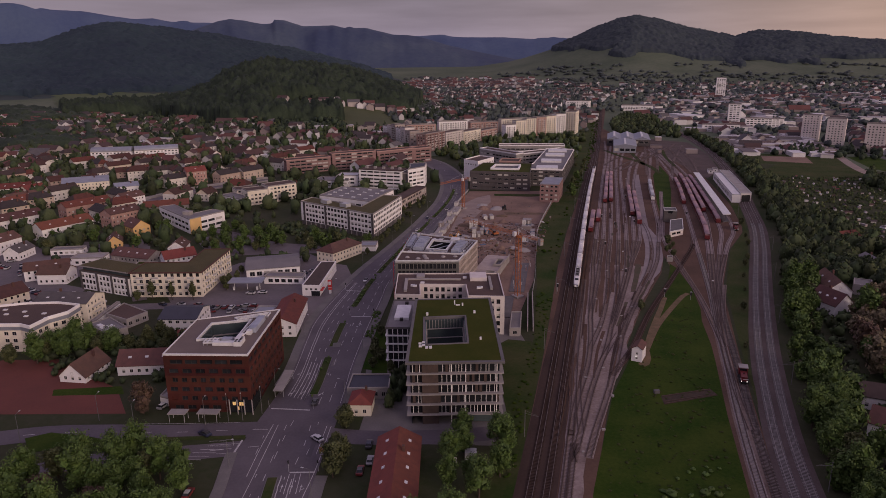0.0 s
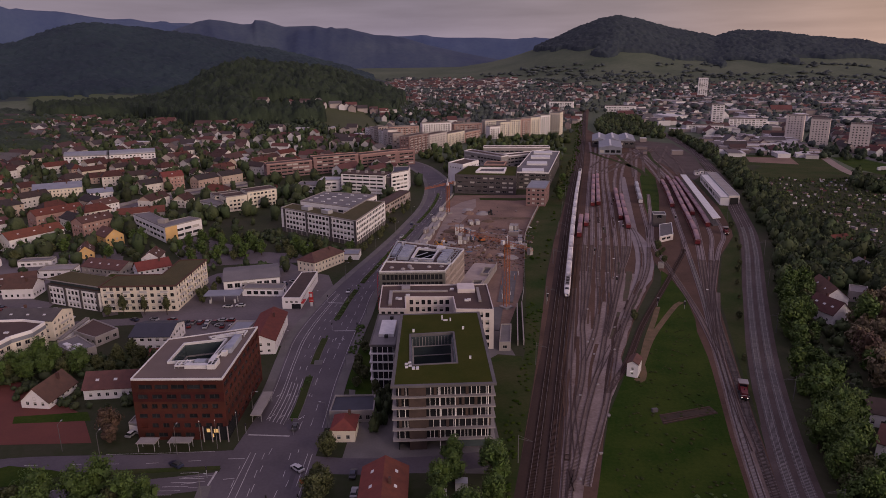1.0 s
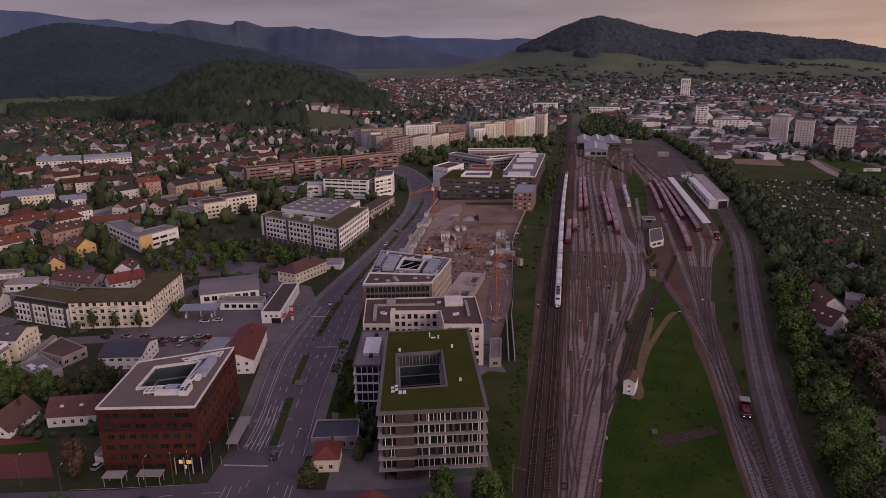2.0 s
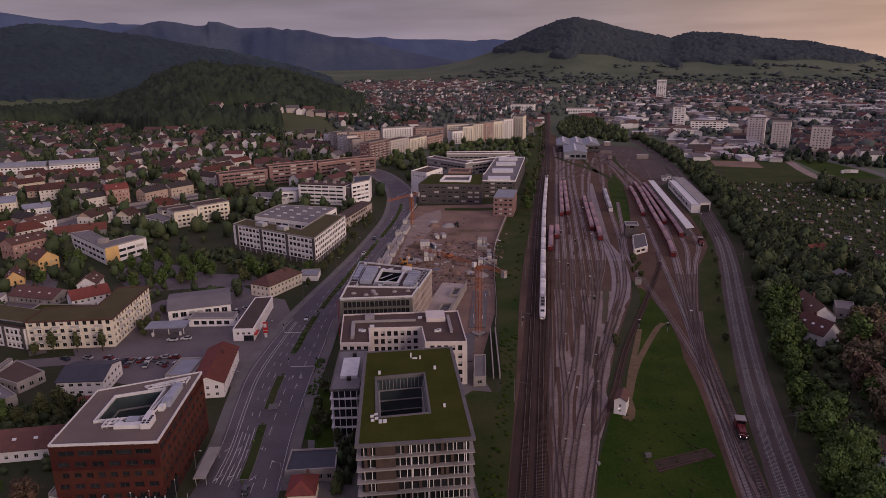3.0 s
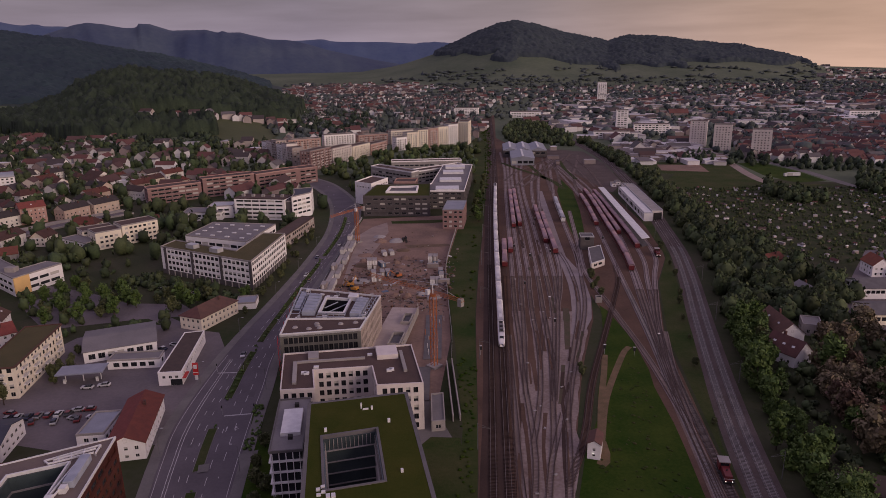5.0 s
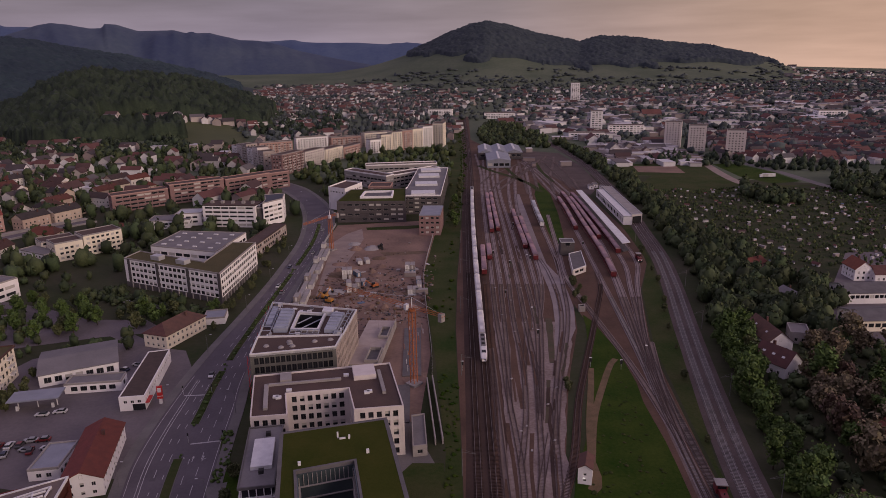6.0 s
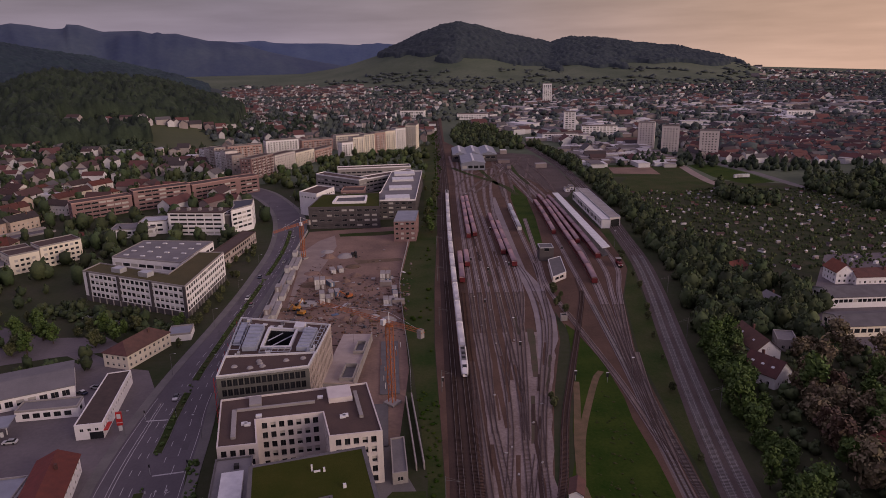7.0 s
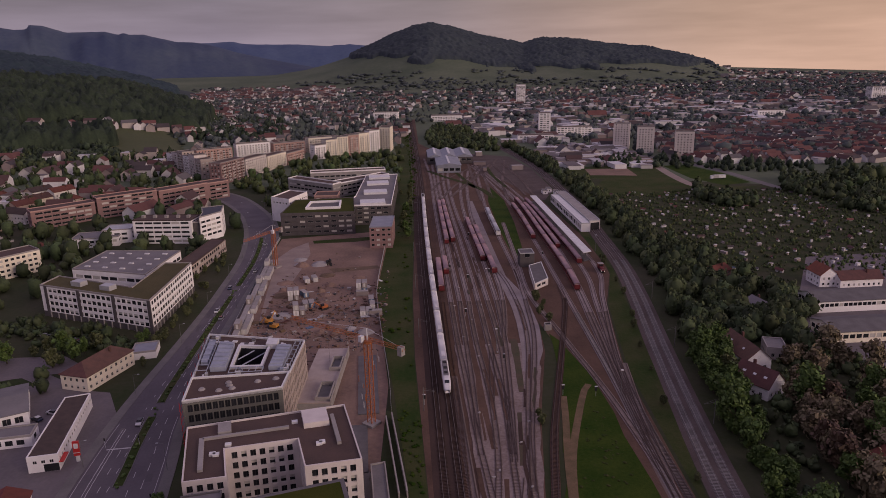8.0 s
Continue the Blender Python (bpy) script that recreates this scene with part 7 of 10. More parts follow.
# trackside clutter: signals, masts, lamps, fence
def signal(x, y, h=3.2, glow_on=True):
    t = thing("signal", (x, y, 0), 0, "small black railway signal on a post", "signal", "railway signals")
    part("post", Geo().rod((0, 0, 0), (0, 0, h), 0.07), m_metal, t)
    hd = part("head", Geo().box(-0.45, -0.12, h - 1.0, 0.45, 0.12, h + 0.6), m_black, t)
    part("hood", Geo().box(-0.5, -0.3, h + 0.62, 0.5, 0.2, h + 0.7), m_steelwhite, hd, "white top plate")


for x, y in ((41.2, 303), (52.1, 301), (31.2, 439), (19, 430), (27, 520), (66, 470), (-6.5, 300), (10.6, 450), (13.9, 380), (24.5, 330)):
    signal(x, y)


def mast(x, y, h=8.5, arm=3.2, rz=0):
    t = thing("overhead_line_mast", (x, y, 0), rz, "slim grey overhead line mast with arm", "mast", "overhead line masts")
    part("pole", Geo().rod((0, 0, 0), (0, 0, h), 0.14, n=6, r2=0.09), m_pole, t)
    part("arm", Geo().rod((0, 0, h - 1.0), (arm, 0, h - 1.6), 0.04), m_pole, t)
    part("stay", Geo().rod((0, 0, h - 0.1), (arm, 0, h - 1.5), 0.025), m_pole, t)


for i in range(16):
    y = 110 + 62 * i
    x, _ = on_track(MAIN, y)
    mast(x - 8.6, y, 8.5, 3.8)
for i in range(9):
    p = spline([Vector(q) for q in BRANCH], 5)
    j = min(len(p) - 1, 12 + 11 * i)
    mast(p[j].x + 8.4, p[j].y, 8.5, -3.6)
for x, y in ((22.8, 340), (27.6, 420), (27.2, 560), (60.5, 300), (100, 480), (97, 560), (14.3, 610)):
    t = thing("yard_lamp", (x, y, 0), 0, "tall yard lamp with lit head", "yard lamp", "yard lamps")
    part("pole", Geo().rod((0, 0, 0), (0, 0, 10), 0.1, r2=0.06), m_pole, t)
    part("head", Geo().box(-0.45, -0.25, 9.9, 0.45, 0.25, 10.15), m_steelwhite, t)
rnd = random.Random(8)
for i in range(26):
    x, y = rnd.uniform(8, 30), rnd.uniform(150, 420)
    if x > 12 + (y - 146) * 0.13:
        continue
    solid("track_box", Geo().box(-0.5, -0.3, 0, 0.5, 0.3, 0.45), m_concrete, "small pale trackside box", "track box", "track boxes", m=pose(x, y, 0.06, 0, 0, rnd.uniform(0, 90)))
SOIL = [(33.8, 205.9), (49.8, 214.2), (51.6, 210.3), (34.5, 200.2)]
sheet("soil_bed", SOIL, 0.07, m_mud_dark, "dark bare soil strip in the meadow", "structure", "bare ground")
sa, sb, sc, sd = (Vector(p) for p in SOIL)
for i in (0, 3, 4):
    a, b = sa.lerp(sd, 0.08 + 0.21 * i), sb.lerp(sc, 0.08 + 0.21 * i)
    d = b - a
    solid("old_sleeper", Geo().box(0.2, -0.14, 0, d.length - 0.3, 0.14, 0.22), m_rail_rust, "weathered timber lying in dark soil", "timber", "old timbers", m=pose(a.x, a.y, 0.07, 0, 0, math.degrees(math.atan2(d.y, d.x)) + (0.8, -0.5, 0.3, -0.9, 0.4)[i]))
hd = solid("equipment_cabinet", Geo().box(-0.9, -0.5, 0, 0.9, 0.5, 1.1), m_concrete_d, "small grey equipment cabinet in the grass", "cabinet", m=pose(32.6, 207.6, 0.04, 0, 0, 20))

# boundary wall and ramp beside the main line
for (x0, y0), (x1, y1), hh in (((-12.0, 250), (-17.2, 292), 2.2), ((-14.2, 249.4), (-19.0, 290), 2.2)):
    d = Vector((x1 - x0, y1 - y0))
    solid("retaining_wall", Geo().box(0, -0.2, 0, d.length, 0.2, hh), m_concrete, "pale concrete ramp wall", "wall", "ramp walls", "structure", pose(x0, y0, 0, 0, 0, math.degrees(math.atan2(d.y, d.x))))
block("site_hut", [(-20.5, 243), (-16.3, 244), (-18.2, 262), (-22.3, 261)], 3.2, m_concrete, m_roofgrey, "low pale shed with grey roof beside the office", "shed", [(0.9, 2.2)], 3.0, 1.6)

# ---------------------------------------------------------------- building site
def container(x, y, rz, z=0.0, L=6.0):
    t = thing("site_container", (x, y, z), rz, "boxy steel site container on the earth", "container", "site containers")
    b = part("body", Geo().box(-1.22, -L / 2, 0.1, 1.22, L / 2, 2.5), m_contain, t)
    part("roof", Geo().box(-1.25, -L / 2 - 0.03, 2.5, 1.25, L / 2 + 0.03, 2.62), m_concrete, t)
    part("door", Geo().box(-0.45, -L / 2 - 0.03, 0.2, 0.45, -L / 2 + 0.0, 2.2), m_frame, b)
    part("window", win_mesh(1.2, 0.9, "plain"), None, b, m=pose(1.2, 0.8, 1.1, 0, 0, 90))


for i in range(19):
    y = 358 + 6.3 * i
    container(-84.4 - 0.07 * (y - 358), y, 4)
    if i % 4 != 1:
        container(-81.6 - 0.07 * (y - 358), y, 4)
    if i % 5 == 2:
        container(-84.4 - 0.07 * (y - 358), y, 4, 2.64)
for x, y, rz, z in ((-70, 412, 10, 0), (-67.2, 412.5, 10, 0), (-70, 412, 10, 2.64), (-67.2, 412.5, 10, 2.64), (-64, 416, 30, 0), (-37, 421, 2, 0), (-34.2, 421, 2, 0), (-37, 421, 2, 2.64), (-34.2, 421, 2, 2.64), (-35, 413.5, 92, 0), (-30, 404, 5, 0), (-29, 396, 5, 0), (-66, 438, 20, 0), (-62, 440, 20, 0), (-64, 391, 12, 0), (-61.2, 391.6, 12, 0), (-61, 400, 14, 0), (-58.2, 401, 14, 0), (-64, 391, 12, 2.64), (-33, 388, 6, 0), (-30.2, 388, 6, 0), (-27, 386, 96, 0)):
    container(x, y, rz, z)


def tower_crane(x, y, h, jib, back, rz, label):
    t = thing("tower_crane", (x, y, 0), rz, label, "crane", "tower cranes")
    part("base", Geo().box(-2.2, -2.2, 0, 2.2, 2.2, 0.8), m_concrete, t, "concrete ballast foot")
    g, s = Geo(), 0.85
    for ex in (-s, s):
        for ey in (-s, s):
            g.box(ex - 0.11, ey - 0.11, 0.8, ex + 0.11, ey + 0.11, h)
    n = int(h / 1.8)
    for k in range(n):
        z0, z1 = 0.8 + (h - 0.8) * k / n, 0.8 + (h - 0.8) * (k + 1) / n
        for sx, sy, ux, uy in ((-s, -s, s, -s), (s, -s, s, s), (s, s, -s, s), (-s, s, -s, -s)):
            g.rod((sx, sy, z0), (ux, uy, z1), 0.06, n=4)
            g.rod((sx, sy, z1), (ux, uy, z1), 0.05, n=4)
    part("mast", g, m_orange, t, "orange lattice mast")
    part("slewing_ring", Geo().rod((0, 0, h), (0, 0, h + 0.8), 1.2, n=10), m_orange, t)
    part("cab", Geo().box(-2.2, -1.8, h + 0.5, -0.9, -0.3, h + 2.4), m_steelwhite, t, "white operator cab")
    g, n = Geo(), int((jib + back) / 2)
    for (yy, zz) in ((-0.6, h + 1.0), (0.6, h + 1.0), (0, h + 2.1)):
        g.rod((-jib, yy, zz), (back, yy, zz), 0.1, n=4)
    for k in range(n):
        x0, x1 = -jib + (jib + back) * k / n, -jib + (jib + back) * (k + 1) / n
        for yy in (-0.6, 0.6):
            g.rod((x0, yy, h + 1.0), ((x0 + x1) / 2, 0, h + 2.1), 0.05, n=4)
            g.rod(((x0 + x1) / 2, 0, h + 2.1), (x1, yy, h + 1.0), 0.05, n=4)
    part("jib", g, m_orange, t, "orange lattice jib")
    part("tower_head", Geo().rod((0, 0, h + 0.8), (0, 0, h + 5), 0.35, n=4, r2=0.1), m_steelwhite, t)
    part("counterweight", Geo().box(back - 2.0, -0.9, h - 0.8, back - 0.4, 0.9, h + 2.0), m_concrete, t, "pale counterweight blocks")
    part("stay", Geo().rod((0, 0, h + 5), (-jib * 0.7, 0, h + 2.1), 0.04, n=4), m_steelwhite, t)
    part("stay", Geo().rod((0, 0, h + 5), (back * 0.8, 0, h + 2.1), 0.04, n=4), m_steelwhite, t)
    part("hook_rope", Geo().rod((-jib * 0.5, 0, h + 1.0), (-jib * 0.5, 0, h * 0.6), 0.03, n=4), m_black, t)


tower_crane(-23.6, 288.8, 28.0, 34, 14.5, -38, "orange tower crane with white counterweight on the site")
tower_crane(-87.6, 467.0, 20, 24, 8, 62, "orange tower crane at the far end of the site")


def digger(x, y, rz, colour, label):
    t = thing("excavator", (x, y, 0), rz, label, "excavator", "excavators")
    for s in (-1, 1):
        part("track", Geo().box(s * 1.2 - 0.3, -1.9, 0, s * 1.2 + 0.3, 1.9, 0.8), m_black, t)
    part("body", Geo().box(-1.3, -1.9, 0.9, 1.3, 1.3, 2.1), colour, t)
    part("cab", Geo().box(-1.3, 0.2, 2.1, -0.2, 1.6, 3.1), m_glass, t)
    part("boom", Geo().rod((0.3, 1.2, 1.8), (0.3, 4.5, 4.6), 0.28, n=4), colour, t)
    part("stick", Geo().rod((0.3, 4.5, 4.6), (0.3, 6.6, 1.8), 0.2, n=4), colour, t)
    part("bucket", Geo().box(-0.3, 6.2, 0.9, 0.9, 7.2, 1.8), m_black, t)


m_yellowsteel = mat("yellow machine paint", (0.46, 0.22, 0.04), (0.34, 0.16, 0.04), 0.8, rough=0.5)
digger(-71.0, 374, 70, m_yellowsteel, "yellow excavator on the churned earth")
digger(-74.0, 380, -20, m_yellowsteel, "yellow excavator on the churned earth")
digger(-52, 396, 130, m_orange, "orange excavator beside rubble heaps")
digger(-58, 470, 200, m_black, "dark excavator by a trench")
rnd = random.Random(21)


def mound(x, y, r, h, material, label, category="earth mound"):
    g, n = Geo(), 14
    for k in range(5):
        rr = r * (1 - k / 5)
        for i in range(n):
            a = 6.2832 * i / n
            j = 1 + 0.28 * noise.noise((x + math.cos(a) * 2, y + math.sin(a) * 2, k * 0.6))
            g.v.append((rr * math.cos(a) * j, rr * math.sin(a) * j, h * (1 - (1 - k / 5) ** 1.6) * (1 + 0.3 * noise.noise((x, y + i, k))) if k else -0.05))
    for k in range(4):
        for i in range(n):
            g.f.append((k * n + i, k * n + (i + 1) % n, (k + 1) * n + (i + 1) % n, (k + 1) * n + i))
    g.f.append(tuple(4 * n + i for i in range(n)))
    g.m = [0] * len(g.f)
    solid("earth_mound", g, material, label, category, "earth mounds", m=pose(x, y, 0.03))


for i in range(34):
    x, y = rnd.uniform(-84, -28), rnd.uniform(362, 520)
    if y > 450 and rnd.random() < 0.6:
        continue
    mound(x, y, rnd.uniform(1.5, 5.5), rnd.uniform(0.5, 2.2), rnd.choice((m_earth, m_earth, m_mud, m_concrete)), "heap of reddish earth and rubble")
# loose planks, pallets and formwork
g_mats = (m_concrete, m_concrete, m_sleeper, m_mud, m_contain, m_earth, m_concrete_d, m_tile_brown)
for i in range(56):
    x, y = rnd.uniform(-80, -24), rnd.uniform(318, 440)
    if x > -46 and y < 352:
        continue
    sx, sy, sz = rnd.uniform(0.4, 3.2), rnd.uniform(0.4, 2.0), rnd.uniform(0.2, 1.1)
    solid("pallet", Geo().box(-sx / 2, -sy / 2, 0, sx / 2, sy / 2, sz), rnd.choice(g_mats), "stack of building material on the site", "material stack", "material stacks", m=pose(x, y, 0.04, 0, 0, rnd.uniform(0, 180)))
# small rubble, boards and churned clods, too many to count
g, rs = Geo(), random.Random(71)
for i in range(1300):
    x, y = rs.uniform(-80, -22), rs.gauss(372, 36)
    if not 318 < y < 520 or (x > -46 and y < 346) or (x < -62 and y < 330):
        continue
    k = rs.random()
    sx, sy, sz = (rs.uniform(0.2, 0.9), rs.uniform(0.2, 0.8), rs.uniform(0.1, 0.6)) if k < 0.6 else (rs.uniform(1.0, 3.8), rs.uniform(0.1, 0.3), rs.uniform(0.1, 0.3)) if k < 0.9 else (rs.uniform(0.8, 1.8), rs.uniform(0.6, 1.4), rs.uniform(0.3, 1.0))
    g.box(-sx / 2, -sy / 2, 0.03, sx / 2, sy / 2, 0.03 + sz, rot=rs.uniform(0, 3.1), at=(x, y))
m_rubble = mat("mixed site rubble", (1.0, 0.98, 0.96), (0.7, 0.68, 0.66), 0.6, island=1.0, hues=[(0.26, 0.22, 0.20), (0.12, 0.08, 0.06), (0.20, 0.13, 0.10), (0.07, 0.06, 0.06), (0.34, 0.31, 0.29), (0.16, 0.09, 0.06), (0.16, 0.12, 0.10), (0.10, 0.10, 0.12)])
solid("site_rubble", g, m_rubble, "rubble, boards and clods strewn over the site", "rubble", kind="stuff")
for i in range(9):
    x, y = rs.uniform(-70, -30), rs.uniform(345, 420)
    g = Geo()
    for j in range(14):
        g.rod((rs.uniform(-2.5, -1.5), -0.9 + 0.13 * j, 0.1 + rs.uniform(0, 0.5)), (rs.uniform(1.5, 3.0), -0.9 + 0.13 * j + rs.uniform(-0.3, 0.3), 0.1 + rs.uniform(0, 0.5)), 0.07, n=4)
    solid("rod_bundle", g, rs.choice((m_tile_brown, m_rail_rust, m_metal)), "bundle of reinforcing rods on the earth", "steel rods", kind="stuff", m=pose(x, y, 0.04, 0, 0, rs.uniform(0, 180)))
# half-built basement and deck beside the new block
dk = thing("concrete_deck", (-42.4, 321, 0), -3, "raw concrete deck of a building under construction", "building shell")
part("slab", Geo().box(-6, -22, 2.6, 6, 22, 3.0), m_beige, dk)
part("wall", Geo().box(-6, -22, 0, -5.7, 22, 2.6), m_concrete, dk)
part("wall", Geo().box(5.7, -22, 0, 6, 22, 3.9), m_concrete, dk)
part("wall", Geo().box(-5.7, -22, 0, 5.7, -21.7, 2.6), m_concrete, dk)
for x0, y0, x1, y1 in ((0.5, -21, 5.5, -9), (1.5, 2, 5.5, 12)):
    r4 = [(x0, y0), (x1, y0), (x1, y1), (x0, y1)]
    part("shaft_wall", Geo().ring(r4, inset(r4, 0.4), 3.0, 4.4), m_concrete, dk)
    part("shaft_floor", Geo().prism(inset(r4, 0.4), 3.0, 3.05), m_concrete_d, dk)
for x, y, sx, sy in ((-26.5, 318, 7, 46), (-27, 275, 6, 26)):
    solid("foundation_slab", Geo().box(-sx / 2, -sy / 2, 0, sx / 2, sy / 2, 0.35), m_concrete_d, "grey foundation slab with starter bars", "foundation", "foundations", m=pose(x, y, 0.04, 0, 0, 4))
for i in range(24):
    solid("starter_post", Geo().rod((0, 0, 0), (0, 0, rnd.uniform(1.0, 2.6)), 0.12, n=5), rnd.choice((m_concrete, m_orange, m_steelwhite)), "short post standing on a foundation", "post", "site posts", m=pose(rnd.uniform(-30, -23), rnd.uniform(297, 340), 0.36))
fence = thing("site_fence", (0, 0, 0), 0, "pale mesh fence along the building site", "fence")
line = spline([Vector(p) for p in [(-85.5, 330), (-88.5, 372), (-92, 430), (-95, 480), (-97, 532)]], 4)
for a, b in zip(line, line[1:]):
    d = b - a
    part("panel", Geo().box(0.05, -0.03, 0.1, d.length - 0.05, 0.03, 2.0), m_metal, fence, m=pose(a.x, a.y, 0, 0, 0, math.degrees(math.atan2(d.y, d.x))))
line = spline([Vector(p) for p in [(-17.5, 296), (-19, 320), (-24, 370), (-28, 420), (-27, 500)]], 4)
for a, b in zip(line, line[1:]):
    d = b - a
    part("panel", Geo().box(0.05, -0.03, 0.1, d.length - 0.05, 0.03, 1.8), m_metal, fence, m=pose(a.x, a.y, 0, 0, 0, math.degrees(math.atan2(d.y, d.x))))

# ---------------------------------------------------------------- near left quarter: garages, shop, villas
sh, lp = block("shop", [(-120.2, 269), (-112.0, 270.4), (-119.6, 308), (-127.0, 305.6)], 5.0, m_white, m_browncl, "low white shop with brown roof and red sign", "shop", [(2.7, 3.7)], 2.2, 1.1, m_white, 0.25)
part("shopfront", Geo().box(4.2, -0.08, 0.1, 8.2, 0.05, 2.4), m_glass, sh, m=pose(lp[0][0], lp[0][1], 0, 0, 0, 9.7))
part("awning", Geo().box(0, -1.2, 2.5, 5, 0.0, 2.8), m_redsign, sh, "red awning", m=pose(lp[1][0], lp[1][1], 0, 0, 0, 101))
py = thing("sign_pylon", (-108.8, 274.5, 0), 10, "red and white advertising pylon beside the road", "sign")
part("post", Geo().box(-0.5, -0.25, 0, 0.5, 0.25, 2.0), m_steelwhite, py)
part("panel", Geo().box(-0.9, -0.3, 2.0, 0.9, 0.3, 6.6), m_redsign, py)
part("emblem", Geo().box(-0.6, -0.34, 4.4, 0.6, -0.3, 6.0), m_steelwhite, py)
part("bar", Geo().box(-0.9, -0.34, 2.9, 0.9, -0.3, 3.1), m_steelwhite, py)
gable("workshop", -152, 302, 23, 26, -62, 4.6, 1.6, m_white, m_roofgrey, "wide car workshop with grey roof and white gable", "workshop", rows=[(1.2, 3.4)], bay=3.4, ww=2.4, chimney=False)
block("workshop_annex", [(-146, 281), (-127, 284), (-128.5, 291), (-147, 288)], 3.6, m_white, m_roofgrey, "low flat-roofed workshop annex", "workshop", [(0.9, 2.6)], 3.2, 2.2, kinds=("dark",))
cn = thing("fuel_canopy", (-150, 272, 0), 14, "tilted blue-grey forecourt canopy on posts", "canopy")
part("roof", Geo().box(-8, -4, 4.2, 8, 4, 4.6), m_zinc, cn)
for x in (-6, 0, 6):
    part("post", Geo().rod((x, 0, 0), (x, 0, 4.2), 0.18), m_steelwhite, cn)
for x in (-6, 5):
    part("pump", Geo().box(x - 0.4, -1.6, 0, x + 0.4, -1.0, 1.7), m_steelwhite, cn)
gable("warehouse", -111.0, 237, 10.5, 29, 16, 5.4, 2.4, m_white, m_tile_red, "white house with long red tiled roof by the boulevard", "house", rows=[(0.9, 1.9), (3.3, 4.5)], bay=2.9)
gable("warehouse", -152.3, 226.4, 16, 15, 103, 5.4, 2.2, m_white, m_slate, "white workshop with dark blue gable roof", "workshop", rows=[(1.0, 1.9), (3.6, 4.7)], bay=2.9, ww=1.5, chimney=False)
block("annex", [(-126.5, 230), (-118.5, 231.5), (-120.5, 245.5), (-128.5, 244)], 3.4, m_white, m_zinc, "low annex with blue-grey flat roof", "annex", [(0.9, 2.2)], 2.6, 1.4)
gable("house", -131, 212.5, 9, 24, -64, 3.4, 2.8, m_concrete, m_tile_red, "low house with long weathered red roof", "house", skylights=2)
gable("villa", -127.5, 332, 11.5, 24, -18, 6.0, 3.2, m_cream, m_tile_brown, "cream villa with brown hipped roof", "house", hip=0.9)
block("garage", [(-121, 345), (-112, 347), (-114, 357), (-123, 355)], 3.0, m_white, m_zinc, "small garage with blue-grey roof", "garage", [], 2, 1)
gable("house", -56.5, 176.2, 6.6, 8.0, 12, 4.2, 2.0, m_cream, m_tile_red, "small cream house with red hipped roof", "house", hip=0.9)
block("annex", [(-63.5, 181.5), (-50.5, 184.8), (-53.0, 194.2), (-65.5, 191.5)], 3.6, m_concrete, m_slate, "flat blue-roofed annex with skylights", "annex", [(0.9, 2.3)], 2.4, 1.2)
gable("house", -33.9, 139.5, 11.2, 33, 13.5, 5.2, 3.0, m_cream, m_tile_red, "long house with weathered red tiled roof", "house", skylights=5)
pg = thing("pergola", (-22.5, 152, 0), 12, "white garden canopy with slats", "pergola")
for x in (-1.2, 1.2):
    for y in (-1.5, 1.5):
        part("post", Geo().rod((x, y, 0), (x, y, 2.4), 0.07), m_steelwhite, pg)
for i in range(6):
    part("slat", Geo().box(-1.4, -1.6 + 0.6 * i, 2.4, 1.4, -1.45 + 0.6 * i, 2.5), m_steelwhite, pg)
solid("garden_shed", Geo().box(-1.6, -1.3, 0, 1.6, 1.3, 2.3), m_metal, "small pale garden shed", "shed", m=pose(-18.5, 158, 0.04, 0, 0, 12))
gable("house", -159.5, 178.5, 9.5, 14, 6, 2.4, 4.4, m_white, m_tile_brown, "white club house with brown tiled roof", "house")
gable("house", -137, 188, 10, 25, -72, 3.8, 3.8, m_white, m_tile_brown, "long white house with brown tiled roof", "house", skylights=4)
block("garage", [(-120, 165), (-115.6, 164.4), (-118, 178), (-122.4, 178.4)], 2.8, m_white, m_concrete, "row of white garages with flat roof", "garage", [], 2, 1)
gable("house", -245, 229, 11, 15, -18, 5.6, 3.6, m_cream, m_tile_brown, "cream house with steep brown roof", "house")
ang, lp = block("apartment_building", [(-230, 181), (-204, 187), (-196, 189), (-190.5, 188), (-191, 197.5), (-188, 204), (-189.6, 212), (-200, 212.5), (-212, 209), (-230, 198)], 10.4, m_cream, m_roofgrav, "cream angular apartment block with brown flat roof", "apartment building", storeys(3, 0.1, 2.8, 1.5, 0.8), 3.0, 1.6, m_white, 0.9)
part("roof_band", Geo().ring(inset(lp, -0.06), inset(lp, 0.0), 8.6, 10.0), m_zinc, ang, "grey metal band under the roof")
for i in range(6):
    roof_box(ang, "skylight", -12 + 4.6 * i, 3.5 - (i % 2) * 4.0, 10.4, 1.5, 1.1, 0.4, m_steelwhite, 12)
slab = gable("house", -206, 224.0, 14, 23, 100, 8.4, 2.4, m_cream, m_greybrick, "cream house with wide dark roof and stacked balconies", "house", skylights=3)
for k in range(3):
    bal = part("balcony", Geo().box(-3.4, -12.9, 0, 1.6, -11.6, 0.2), m_cream, slab, m=pose(0, 0, 0.3 + 2.5 * k))
    part("railing", Geo().box(-3.4, -12.9, 0.2, 1.6, -12.8, 1.0), m_frame, bal)
block("garage", [(-188.4, 215), (-186.8, 215), (-192.0, 237), (-193.8, 237)], 2.6, m_white, m_concrete, "long low row of white garages", "garage", [], 2, 1)
gw, lp = block("workshop", [(-184, 208), (-170, 202), (-166, 209), (-181, 217)], 4.2, m_concrete, m_roofgrey, "low grey workshop with pale roof patches", "workshop", [(1, 2.4)], 3.4, 1.6)
